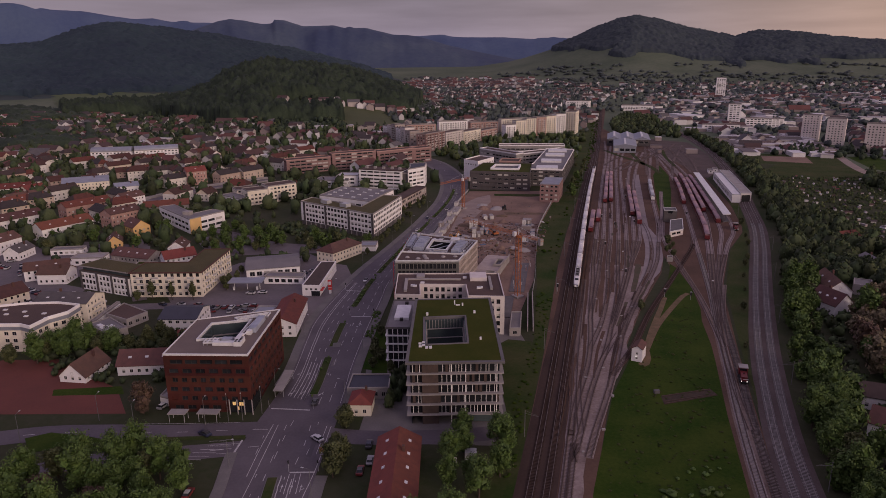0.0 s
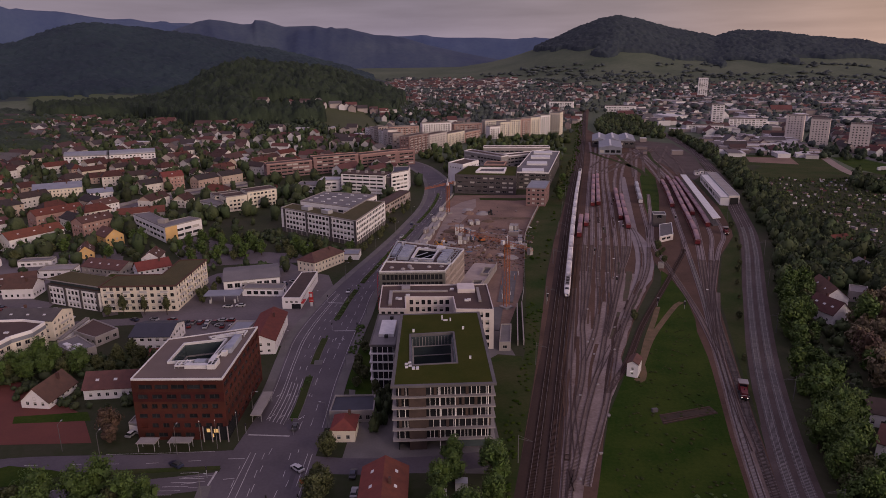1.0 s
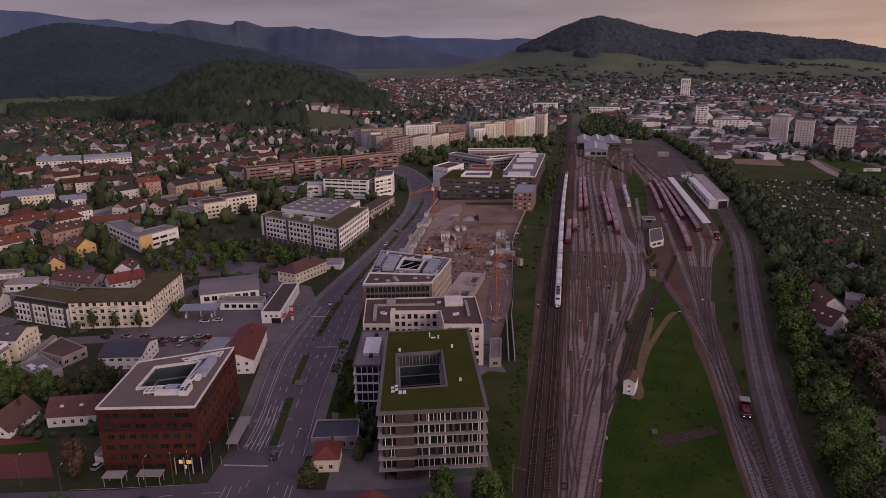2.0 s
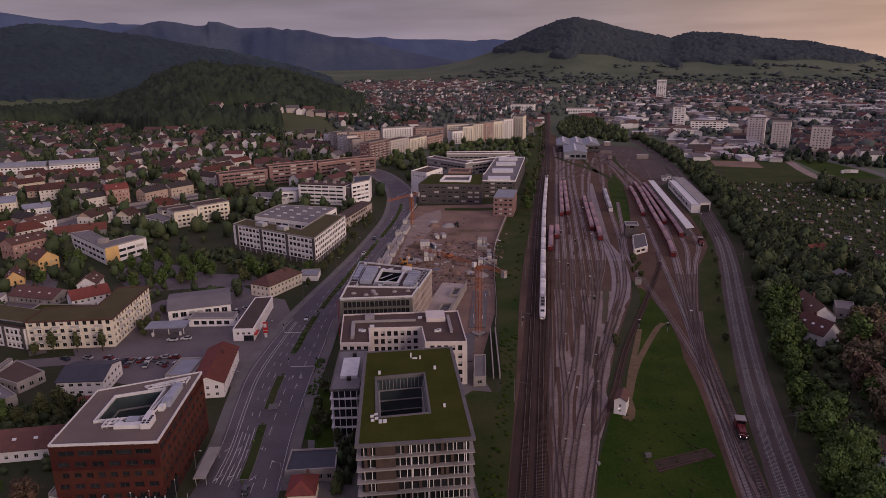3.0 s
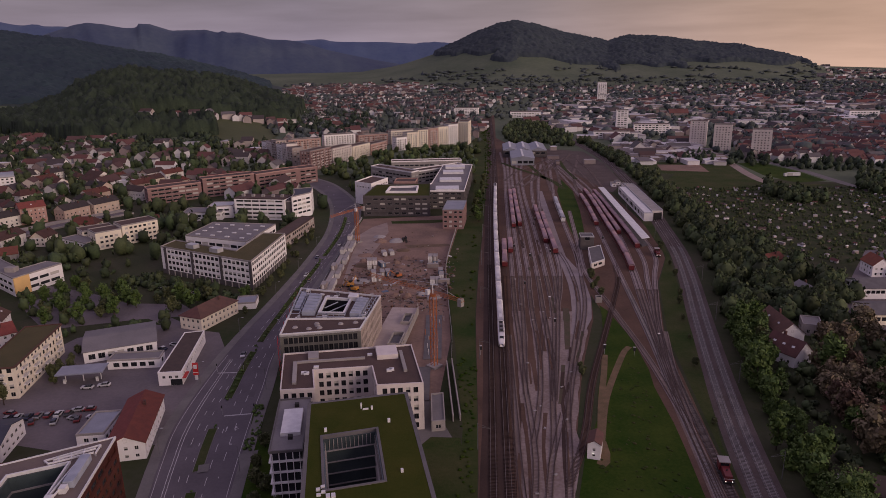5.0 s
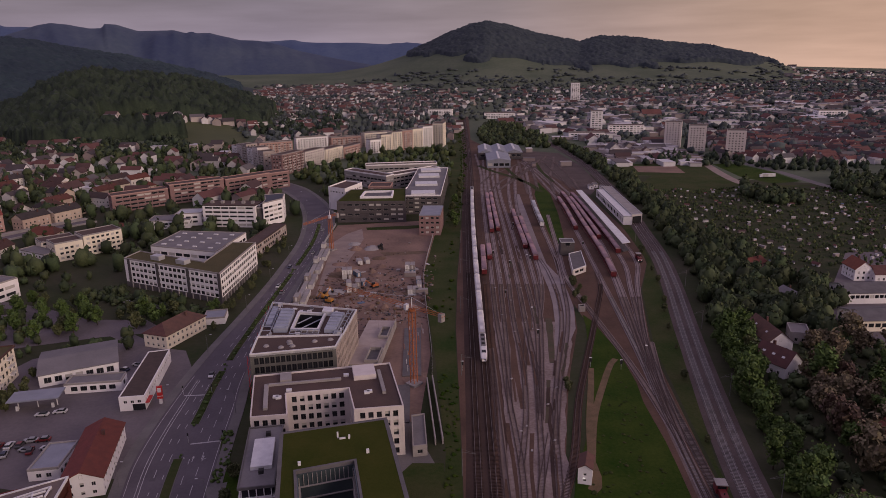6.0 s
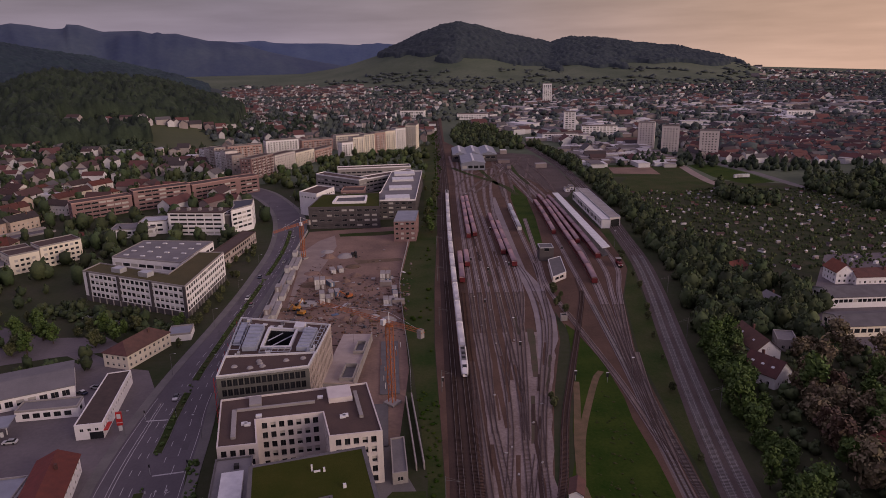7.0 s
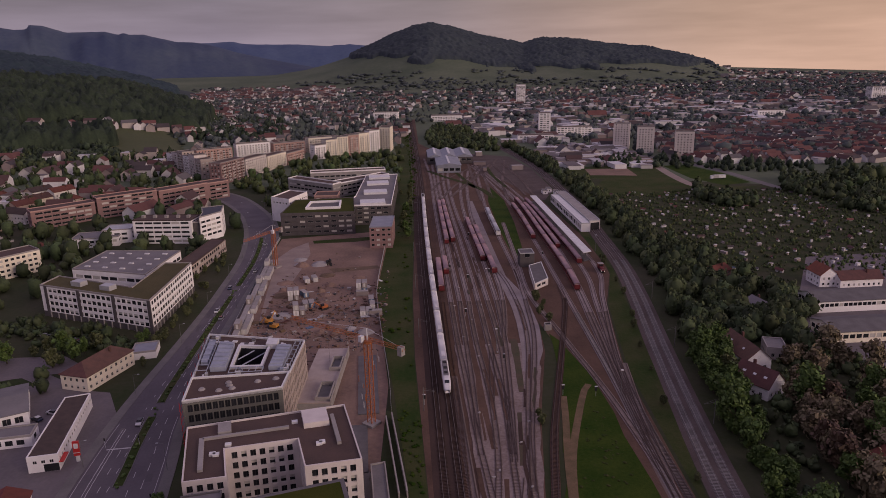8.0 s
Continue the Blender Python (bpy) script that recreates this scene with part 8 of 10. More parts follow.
for u, v, sx, sy in ((0.35, 0.3, 3.2, 1.8), (0.6, 0.55, 2.6, 2.2), (0.8, 0.3, 2.0, 1.6), (0.55, 0.2, 1.4, 1.4)):
    p = quad_at(lp, u, v)
    roof_box(gw, "roof_light", p.x, p.y, 4.2, sx, sy, 0.4, m_steelwhite, -22)
block("workshop", [(-186, 221), (-173, 217), (-170.5, 227), (-187.5, 234)], 3.6, m_concrete, m_roofgrav, "low grey workshop with brown flat roof", "workshop", [(1, 2.4)], 3.4, 1.6)
gable("house", -259, 268, 10, 20, -52, 5.5, 3.0, m_white, m_tile_brown, "white house with brown tiled roof", "house", skylights=2)
gable("house", -249, 263, 11, 14, -74, 5.2, 3.0, m_white, m_tile_brown, "pale house with brown tiled roof", "house")
block("workshop", [(-214, 268), (-186, 272), (-188, 284), (-216, 282)], 6.5, m_white, m_sedum, "low building with green roof behind the offices", "workshop", [(1, 2.4)], 3, 1.6)
gable("house", -206, 300, 10, 16, -40, 5.6, 3.2, m_white, m_tile_red, "white house with red roof among trees", "house")
gable("house", -218, 318, 9, 12, 20, 5.6, 3.2, m_white, m_tile_brown, "white gabled house with brown roof", "house", skylights=2)
gable("house", -234, 304, 13, 25, 84, 3.4, 3.0, m_concrete, m_tile_brown, "low house with broad reddish roof and skylights", "house", skylights=4)


def house_on(p, q, depth, eave, rise, wall_mat, roof_mat, label, **more):
    """A ridge-roofed house whose front runs from p to q; it lies to the left of that line."""
    p, q = Vector(p), Vector(q)
    d = (q - p).normalized()
    c = (p + q) / 2 + Vector((-d.y, d.x)) * depth / 2
    return gable("house", c.x, c.y, depth, (q - p).length, math.degrees(math.atan2(d.y, d.x)) - 90, eave, rise, wall_mat, roof_mat, label, "house", **more)


for p, q, depth, eave, rise, wm, rm, label, sky in (
        ((-314.3, 322.8), (-303.9, 353.1), 12, 8.0, 3.4, m_white, m_tile_red, "long white row house with weathered red roof", 3),
        ((-359.9, 335.4), (-351.9, 363.4), 12, 7.6, 3.2, m_white, m_tile_brown, "long white row house with brown roof", 4),
        ((-316.5, 294.0), (-315.5, 309.0), 12, 7.4, 3.2, m_white, m_tile_brown, "white apartment house with brown gable roof", 2),
        ((-297.0, 288.0), (-299.5, 301.5), 9, 4.6, 3.2, m_white, m_greybrick, "small white house with dark gable roof", 2),
        ((-296.6, 360.6), (-290.1, 381.1), 12, 9.4, 3.0, m_salmon, m_tile_brown, "salmon apartment house with brown roof", 3),
        ((-348.3, 379.3), (-336.1, 409.3), 12, 7.8, 3.2, m_salmon, m_tile_red, "long salmon row house with red roof and dormers", 4),
        ((-327.1, 411.2), (-321.8, 427.7), 12, 8.8, 3.0, m_white, m_tile_brown, "white apartment house with brown roof", 2),
        ((-304.5, 402.3), (-279.8, 419.7), 16, 5.0, 2.8, m_concrete, m_tile_red, "low workshop with broad red roof", 0),
        ((-418.0, 452.0), (-391.1, 473.7), 22, 9.0, 3.2, m_cream, m_zinc, "school building with blue-grey sheet roof", 0),
        ((-379.7, 466.4), (-366.7, 479.0), 13, 5.0, 2.6, m_white, m_zinc, "low pavilion with blue-grey roof", 0),
        ((-341.3, 509.5), (-329.9, 522.0), 13, 12.0, 3.4, m_salmon, m_tile_red, "tall brick villa with red roof", 1),
        ((-457.5, 429.1), (-440.4, 443.5), 12, 7.6, 3.4, m_white, m_tile_red, "white row house with red roof", 3),
        ((-400.1, 374.0), (-395.8, 399.2), 12, 8.6, 3.2, m_pale, m_tile_red, "pale row house with red roof and balconies", 3),
        ((-412.0, 396.0), (-407.0, 418.0), 11, 7.6, 3.2, m_white, m_tile_brown, "white row house with brown roof", 2),
        ((-436.8, 436.3), (-434.3, 452.5), 10, 5.6, 3.8, m_cream, m_tile_red, "cream house with steep red roof", 1),
        ((-346.0, 296.0), (-344.0, 312.0), 11, 6.6, 3.4, m_white, m_tile_brown, "white house with brown gable roof", 2)):
    house_on(p, q, depth, eave, rise, wm, rm, label, skylights=sky)
gable("house", -271, 351.5, 10.7, 14, 62, 6.4, 4.0, m_yellow, m_tile_brown, "yellow house with dark gable roof", "house", skylights=1)
gable("house", -266.9, 326.2, 8.4, 12, 38, 3.6, 3.6, m_yellow, m_tile_brown, "small yellow house with brown gable roof", "house", skylights=2)
block("garage", [(-288, 300), (-272, 306), (-274, 312), (-290, 306)], 3.2, m_white, m_roofgrey, "low white garages with grey flat roof", "garage", [(0.8, 2.0)], 3.0, 1.8)
block("workshop", [(-262, 286), (-246, 291), (-249, 300), (-265, 295)], 4.0, m_white, m_concrete, "low white workshop with pale flat roof", "workshop", [(1, 2.4)], 3.4, 1.8)
block("workshop", [(-273, 451), (-249.5, 438.5), (-246, 447), (-269, 460)], 6.0, m_white, m_roofgrey, "low white wing before the cream apartments", "workshop", [(1.2, 2.4), (3.6, 4.8)], 3.2, 1.8)
# east side of the branch line
gable("house", 108.5, 301, 10, 13, 32, 4.6, 4.6, m_white, m_tile_brown, "house with steep brown roof and pale gable", "house", skylights=3)
gable("house", 115, 325, 10, 20, 4, 4.6, 4.2, m_white, m_tile_brown, "house with long brown roof among trees", "house", skylights=2)
block("annex", [(124, 325), (131, 323), (134, 333), (127, 335)], 4.5, m_concrete, m_roofgrey, "grey annex with flat roof", "annex", [(1, 2.4)], 2.6, 1.2)
gable("house", 95, 215.5, 9, 14, 80, 4.4, 2.8, m_white, m_browncl, "white villa with brown roof behind trees", "house")
gable("house", 96, 194, 9, 12, 60, 5.2, 3.4, m_white, m_tile_brown, "white house half hidden by trees", "house")
gable("house", 117, 244, 10, 14, -20, 6.2, 3.8, m_cream, m_tile_red, "cream house with red roof behind trees", "house")
gable("depot_hall", 192, 378, 16, 44, -88, 5.2, 2.2, m_white, m_concrete_d, "long depot hall with grey roof and window strip", "hall", rows=[(2.6, 4.2)], bay=2.2, ww=1.9, chimney=False)
gable("depot_hall", 176, 345, 16, 38, -88, 4.8, 2.0, m_cream, m_concrete_d, "depot hall with grey roof and white windows", "hall", rows=[(1.8, 3.6)], bay=2.8, ww=2.3, chimney=False)
gable("house", 196, 409, 9, 12, 0, 6.2, 3.8, m_white, m_tile_red, "white gabled house with red roof", "house")
gable("house", 211, 405, 9, 22, -88, 4.4, 3.2, m_white, m_tile_brown, "house with brown roof behind the depot", "house")
gable("garden_house", 150, 428, 9, 14, -60, 3.0, 2.4, m_salmon, m_tile_red, "low allotment clubhouse with brown roof", "house")
gable("garden_house", 147, 376, 8, 10, 10, 3.2, 2.2, m_white, m_roofgrey, "grey-roofed garden house under trees", "house")

# ---------------------------------------------------------------- trees
def leaf_cloud(rnd, centres, radius, per, size):
    """Small tilted leaf quads scattered in clumps; corners and faces as arrays."""
    c = np.repeat(np.asarray(centres), per, axis=0)
    n = len(c)
    d = rnd.normal(size=(n, 3))
    d /= np.linalg.norm(d, axis=1, keepdims=True)
    p = c + d * (radius * rnd.uniform(0.55, 1.0, (n, 1)))
    u = np.cross(d, rnd.normal(size=(n, 3)))
    u /= np.linalg.norm(u, axis=1, keepdims=True)
    w = np.cross(d + 0.35 * rnd.normal(size=(n, 3)), u)
    w /= np.linalg.norm(w, axis=1, keepdims=True)
    s = size * rnd.uniform(0.6, 1.3, (n, 1))
    v = np.stack([p - u * s - w * s * 0.6, p + u * s - w * s * 0.7, p + u * s * 0.8 + w * s * 0.6, p - u * s * 0.9 + w * s * 0.7], axis=1).reshape(-1, 3)
    return v, np.arange(len(v)).reshape(-1, 4)


def crown_points(rnd, n, w, h, z0, lean=0.0):
    """Clump centres of an uneven crown."""
    out = []
    while len(out) < n:
        x, y, z = rnd.uniform(-1, 1, 3)
        r = math.sqrt(x * x + y * y + z * z)
        if 0.45 < r < 1.0:
            k = (0.75 + 0.35 * noise.noise((x * 1.7 + lean, y * 1.7, z * 1.7)))
            out.append((x * w / 2 * k * (1 - 0.25 * max(0, z)), y * w / 2 * k * (1 - 0.25 * max(0, z)), z0 + (z + 1) / 2 * h * (0.9 + 0.2 * k)))
    return out


def trunk_mesh(seed, h, r):
    rnd = random.Random(seed)
    g = Geo().rod((0, 0, 0), (0.1, 0.05, h * 0.45), r, n=8, r2=r * 0.7)
    for i in range(6):
        a = 6.28 * i / 6 + rnd.uniform(-0.4, 0.4)
        z = h * rnd.uniform(0.28, 0.5)
        R = h * rnd.uniform(0.18, 0.3)
        g.rod((0.05, 0.03, z), (R * math.cos(a), R * math.sin(a), z + h * rnd.uniform(0.15, 0.32)), r * 0.42, n=5, r2=r * 0.12)
    g.rod((0.1, 0.05, h * 0.45), (0.2, -0.1, h * 0.85), r * 0.7, n=6, r2=r * 0.15)
    return g.mesh("trunk", m_bark)


TREES, CROWNS = [], []
for i in range(8):
    rs = np.random.RandomState(40 + i)
    h, w = (11, 13, 9, 14, 8, 12, 10, 16)[i], (9, 9.5, 8, 11, 7, 8, 9, 6.5)[i]
    pts = crown_points(rs, 46, w, h * 0.78, h * 0.20, i)
    both = []
    for per, size in ((44, 0.215), (12, 0.42)):      # a fine crown for trees close by, a plainer one for the rest
        v, q = leaf_cloud(rs, pts, w * 0.17, per, size)
        v2, q2 = leaf_cloud(rs, [(x * 0.72, y * 0.72, h * 0.2 + (z - h * 0.2) * 0.9) for x, y, z in pts[:30]], w * 0.13, 6, 1.0)
        both.append((np.concatenate([v, v2]), np.concatenate([q, q2 + len(v)])))
    CROWNS.append(both)
    TREES.append((trunk_mesh(i, h, 0.16 + h * 0.012), *(mass_mesh("crown", v, q, (m_leaf, m_leaf, m_leaf2, m_leaf, m_leaf2, m_leaf, m_leaf3, m_leaf2)[i]) for v, q in both)))
tree_rnd = random.Random(77)


def tree(x, y, kind=None, s=None, z=0.0):
    k = tree_rnd.randrange(6) if kind is None else kind
    s = s or tree_rnd.uniform(0.75, 1.2)
    t = thing("tree", (x, y, z), tree_rnd.uniform(0, 360), ("broad green deciduous tree in full leaf", "copper-leaved tree with rounded crown", "tall narrow olive-green tree")[0 if k < 6 else k - 5], "tree", "trees")
    t.scale = (s, s, s * tree_rnd.uniform(0.9, 1.12))
    part("trunk", TREES[k][0], None, t)
    part("crown", TREES[k][1 if y < 210 else 2], None, t)


def free(x, y, rails=True):
    for x0, y0, x1, y1, poly in OCCUPIED:
        if x0 < x < x1 and y0 < y < y1 and inside(poly, x, y):
            return False
    return True


ROAD_LINES = [(between(0.5, 60), 16), (spline([Vector(p) for p in [(-331, 416), (-330, 446), (-326, 477), (-316, 501), (-303, 525.6), (-284, 552)]], 6), 13), (spline([Vector(p) for p in [(-200, 118), (-160, 134), (-143, 142), (-125, 147), (-105, 151.5), (-84, 158)]], 6), 6), (spline([Vector(p) for p in [(-150, 96), (-138, 117), (-128, 128), (-110, 137), (-90, 145), (-76, 151)]], 6), 6)]


def off_road(x, y):
    return all((p.x - x) ** 2 + (p.y - y) ** 2 > w * w for line, w in ROAD_LINES for p in line)


def scatter_trees(poly, n, kinds=None, smin=0.75, smax=1.2, gap=4.0):
    xs, ys = [p[0] for p in poly], [p[1] for p in poly]
    put, tries = [], 0
    while len(put) < n and tries < n * 30:
        tries += 1
        x, y = tree_rnd.uniform(min(xs), max(xs)), tree_rnd.uniform(min(ys), max(ys))
        if inside(poly, x, y) and free(x, y) and off_road(x, y) and all((x - a) ** 2 + (y - b) ** 2 > gap * gap for a, b in put):
            put.append((x, y))
            tree(x, y, tree_rnd.choice(kinds) if kinds else None, tree_rnd.uniform(smin, smax))


scatter_trees([(-140, 92), (-128, 121), (-112, 131), (-88, 141), (-80, 128), (-84, 92)], 44, (0, 1, 3, 3, 5, 2, 1, 6), 0.7, 1.0, 3.6)
scatter_trees([(-30, 168), (-10, 170), (-8, 120), (-24, 120), (-21, 150)], 12, (0, 1, 5), 0.7, 1.0, 4.5)
scatter_trees([(-59, 150), (-52, 152), (-48, 122), (-54, 118)], 6, (2, 4), 0.7, 0.9, 3.5)
tree(-57.5, 164.8, 2, 0.85)
scatter_trees([(-200, 176), (-180, 182), (-163, 190), (-160, 199), (-178, 202), (-187, 200), (-188, 186)], 13, None, 0.7, 1.0, 4.5)
scatter_trees([(-178, 198), (-146, 196), (-124, 205), (-126, 216), (-150, 212)], 10, (2, 4, 0), 0.6, 0.95, 4)
tree(-124.5, 162.5, 6, 0.9)
tree(-121.5, 158.8, 6, 0.6)
scatter_trees([(-200, 322), (-170, 330), (-136, 348), (-134, 358), (-150, 362), (-180, 372), (-215, 380), (-222, 345)], 36, None, 0.5, 0.85, 5)
scatter_trees([(-126, 350), (-114, 360), (-112, 372), (-122, 366)], 6, None, 0.35, 0.5, 3.5)
scatter_trees([(-192, 246), (-166, 252), (-165, 255), (-192, 249)], 5, (7, 2), 0.45, 0.6, 5)
scatter_trees([(-162, 262), (-168, 294), (-162, 298), (-158, 266)], 8, (4, 2), 0.4, 0.6, 3)
scatter_trees([(-68, 204), (-62, 204), (-57, 182), (-47, 186), (-55, 203), (-64, 237), (-70, 237)], 7, (4, 2), 0.35, 0.6, 4)
scatter_trees([(-112, 315), (-108, 318), (-109, 470), (-116, 470), (-118, 400), (-116, 345)], 16, (2, 4), 0.35, 0.55, 6)
scatter_trees([(-130, 430), (-114, 432), (-121, 498), (-135, 488)], 8, (2, 4), 0.4, 0.6, 5)
scatter_trees([(73, 120), (74, 190), (80, 240), (88, 285), (100, 340), (118, 330), (98, 290), (88, 245), (84, 190), (90, 120)], 44, (0, 1, 3, 5, 2), 0.7, 1.15, 4.5)
scatter_trees([(96, 150), (118, 155), (135, 215), (150, 300), (128, 315), (104, 255), (98, 220)], 34, (0, 3, 1, 6, 3, 1, 5), 0.9, 1.3, 6)
scatter_trees([(29, 282), (32, 300), (34, 300), (31, 280)], 3, (4, 2), 0.3, 0.45, 2.5)
scatter_trees([(62.5, 235), (66.5, 246), (72, 300), (92, 400), (98, 470), (101, 470), (94, 400), (80, 330), (66, 250)], 12, (4, 2), 0.25, 0.45, 4)
scatter_trees([(45, 366), (50, 368), (52, 402), (48, 400)], 6, (4, 2), 0.4, 0.6, 3)
scatter_trees([(-21, 500), (-12, 505), (-10, 700), (-20, 700)], 14, (2, 4, 0), 0.5, 0.8, 5)
scatter_trees([(-300, 300), (-262, 300), (-230, 330), (-240, 372), (-300, 400), (-330, 380)], 12, None, 0.5, 0.8, 6)


# woods, hedges and garden thickets too many to count
def lump(rs, k, rings=5, cuts=8):
    """A knobbly canopy shell, about 2 wide and 1.6 high."""
    v, q = [], []
    for i in range(rings + 1):
        a = math.pi * (0.04 + 0.80 * i / rings)
        for j in range(cuts):
            b = 6.2832 * (j + 0.5 * (i % 2)) / cuts
            x, y, z = math.sin(a) * math.cos(b), math.sin(a) * math.sin(b), math.cos(a)
            d = 0.86 + 0.5 * noise.noise((x * 1.9 + 9 * k, y * 1.9, z * 1.9)) + rs.uniform(-0.07, 0.07)
            v.append((x * d, y * d, 0.75 + z * d * 0.82))
    for i in range(rings):
        for j in range(cuts):
            q.append((i * cuts + j, (i + 1) * cuts + j, (i + 1) * cuts + (j + 1) % cuts, i * cuts + (j + 1) % cuts))
    return np.array(v), np.array(q)


def thicket(name, label, places, material, quads=24, leaf=0.2, seed=1, category="trees", rings=5, cuts=8):
    rs = np.random.RandomState(seed)
    temps = []
    for k in range(5):
        v, q = lump(rs, k + seed, rings, cuts)
        pick = v[rs.randint(0, len(v), max(1, quads // 4))]
        v2, q2 = leaf_cloud(rs, pick, 0.30, 4, leaf)
        temps.append((np.concatenate([v, v2]), np.concatenate([q, q2 + len(v)])))
    allv, allq, o = [], [], 0
    for x, y, z, w, h in places:
        t, q = temps[rs.randint(5)]
        a = rs.uniform(0, 6.28)
        c, s = math.cos(a), math.sin(a)
        v = t * np.array([w / 2, w / 2 * rs.uniform(0.8, 1.2), h / 1.6])
        allv.append(np.stack([v[:, 0] * c - v[:, 1] * s + x, v[:, 0] * s + v[:, 1] * c + y, v[:, 2] + z], axis=1))
        allq.append(q + o)
        o += len(v)
    return solid(name, mass_mesh(name, np.concatenate(allv), np.concatenate(allq), material), None, label, category, kind="stuff")


zone_rnd = random.Random(123)


def places_in(poly, n, w0, w1, ratio=1.1, test=None):
    xs, ys = [p[0] for p in poly], [p[1] for p in poly]
    out, tries = [], 0
    while len(out) < n and tries < n * 12:
        tries += 1
        x, y = zone_rnd.uniform(min(xs), max(xs)), zone_rnd.uniform(min(ys), max(ys))
        if inside(poly, x, y) and (test is None or test(x, y)):
            w = zone_rnd.uniform(w0, w1)
            out.append((x, y, land(x, y), w, w * ratio * zone_rnd.uniform(0.8, 1.25)))
    return out


BELT = [(80, 190), (78, 232), (90, 300), (104, 360), (113, 420), (120, 470), (126, 560), (131, 640), (131, 760), (122, 900), (112, 1000), (124, 1010), (140, 860), (150, 700), (150, 600), (146, 520), (160, 450), (172, 400), (165, 340), (150, 310), (140, 260), (128, 200), (112, 150)]
thicket("tree_belt", "dense dark green trees along the branch line", places_in(BELT, 480, 4.5, 9, 1.1, lambda x, y: free(x, y) and y > 326), m_wood_town, 90, 0.14, 3, "trees", 5, 8)


def leafy_belt(label, poly, n, s0, s1, material, seed, fine=0):
    """A closed row of leafy crowns growing into one another."""
    rs, rr = np.random.RandomState(seed), random.Random(seed)
    av, aq, o = [], [], 0
    for x, y, zz, w, h in places_in(poly, n, 1, 1, 1, lambda x, y: free(x, y)):
        v, q = CROWNS[rr.randrange(6)][fine]
        k, a = rr.uniform(s0, s1), rr.uniform(0, 6.28)
        c, s = math.cos(a) * k, math.sin(a) * k
        av.append(np.stack([v[:, 0] * c - v[:, 1] * s + x, v[:, 0] * s + v[:, 1] * c + y, v[:, 2] * k * rr.uniform(0.85, 1.1) - 1.2 * k], axis=1))
        aq.append(q + o)
        o += len(v)
    solid("tree_belt", mass_mesh("tree_belt", np.concatenate(av), np.concatenate(aq), material), None, label, "trees", kind="stuff")


thicket("garden_bushes", "dark bushes and hedges round the club houses", places_in([(-186, 184), (-168, 174), (-146, 172), (-126, 178), (-122, 205), (-130, 222), (-166, 206), (-190, 198)], 150, 1.8, 4.6, 0.8, lambda x, y: free(x, y) and off_road(x, y)), m_wood_town, 40, 0.18, 84, "bushes", 3, 7)
thicket("hedge", "tall dark hedge beside the glass office block", places_in([(-49.5, 178), (-44.5, 180), (-49, 203), (-54, 201)], 26, 1.8, 3.4, 1.5), m_wood_town, 40, 0.18, 85, "hedge", 4, 7)
leafy_belt("bright green trees in a close row beside the branch line", [(72, 118), (73, 170), (77, 220), (84, 262), (94, 318), (102, 345), (112, 340), (100, 290), (92, 245), (88, 190), (92, 120)], 84, 0.6, 0.95, m_leaf, 81, 1)
leafy_belt("dull brown-green trees round the villas", [(96, 140), (120, 150), (140, 215), (160, 300), (146, 335), (124, 330), (106, 262), (98, 215)], 58, 0.8, 1.2, m_leaf_brown, 82, 1)
thicket("undergrowth", "dark undergrowth and hedges between the villas", places_in([(76, 120), (78, 200), (86, 262), (100, 335), (118, 345), (165, 345), (150, 250), (130, 150), (120, 110)], 420, 2.0, 5.5, 0.8, lambda x, y: free(x, y)), m_wood_town, 20, 0.2, 83, "bushes", 3, 7)
GARDEN = [(146, 440), (180, 430), (226, 410), (340, 470), (420, 560), (392, 622), (330, 652), (250, 664), (156, 652), (146, 560)]
thicket("garden_shrubs", "tangled allotment shrubs and fruit trees", places_in(GARDEN, 3600, 0.8, 2.8, 0.75), m_wood, 4, 0.26, 4, "shrubs", 2, 6)
sheet("garden_ground", GARDEN, 0.02, m_garden, "dark green allotment plots", category="gardens")
EAST = [(320, 600), (420, 560), (640, 640), (700, 800), (560, 760), (430, 690), (370, 660)]
thicket("tree_belt", "dark trees beyond the allotments", places_in(EAST, 260, 6, 12), m_wood, 24, 0.2, 5)
YARD_END = [(60, 960), (110, 940), (104, 1060), (70, 1300), (30, 1300), (10, 1080), (20, 980)]
thicket("tree_belt", "dark trees behind the engine shed", places_in(YARD_END, 300, 5, 10), m_wood_town, 24, 0.2, 6)
STRIP = [(-20, 300), (-17, 330), (-25, 400), (-22, 520), (-12, 700), (-12, 900), (-20, 1100), (-30, 1400), (-12, 1400), (-6, 1000), (-4, 800), (-9, 560), (-11, 420), (-10, 300)]
thicket("embankment_scrub", "scrub and bushes on the railway embankment", places_in(STRIP, 560, 0.9, 2.6, 0.5, lambda x, y: y > 560 or zone_rnd.random() < 0.10), m_grass, 12, 0.24, 7, "scrub")
NEARVERGE = [(-12, 150), (-6, 150), (-8, 290), (-16, 300), (-11, 240)]
thicket("verge_scrub", "weeds and bushes beside the main line", places_in(NEARVERGE, 130, 0.6, 1.7, 0.3), m_grass, 12, 0.24, 8, "scrub")
MEADOW = [(15, 110), (17, 150), (22.5, 203), (28.5, 228), (44, 290), (52, 300), (51, 240), (50, 197), (49, 150), (48, 110)]
thicket("meadow_tufts", "tufts and weeds in the rough meadow", places_in(MEADOW, 420, 0.4, 1.5, 0.25), m_weeds, 8, 0.3, 13, "weeds", 3, 6)
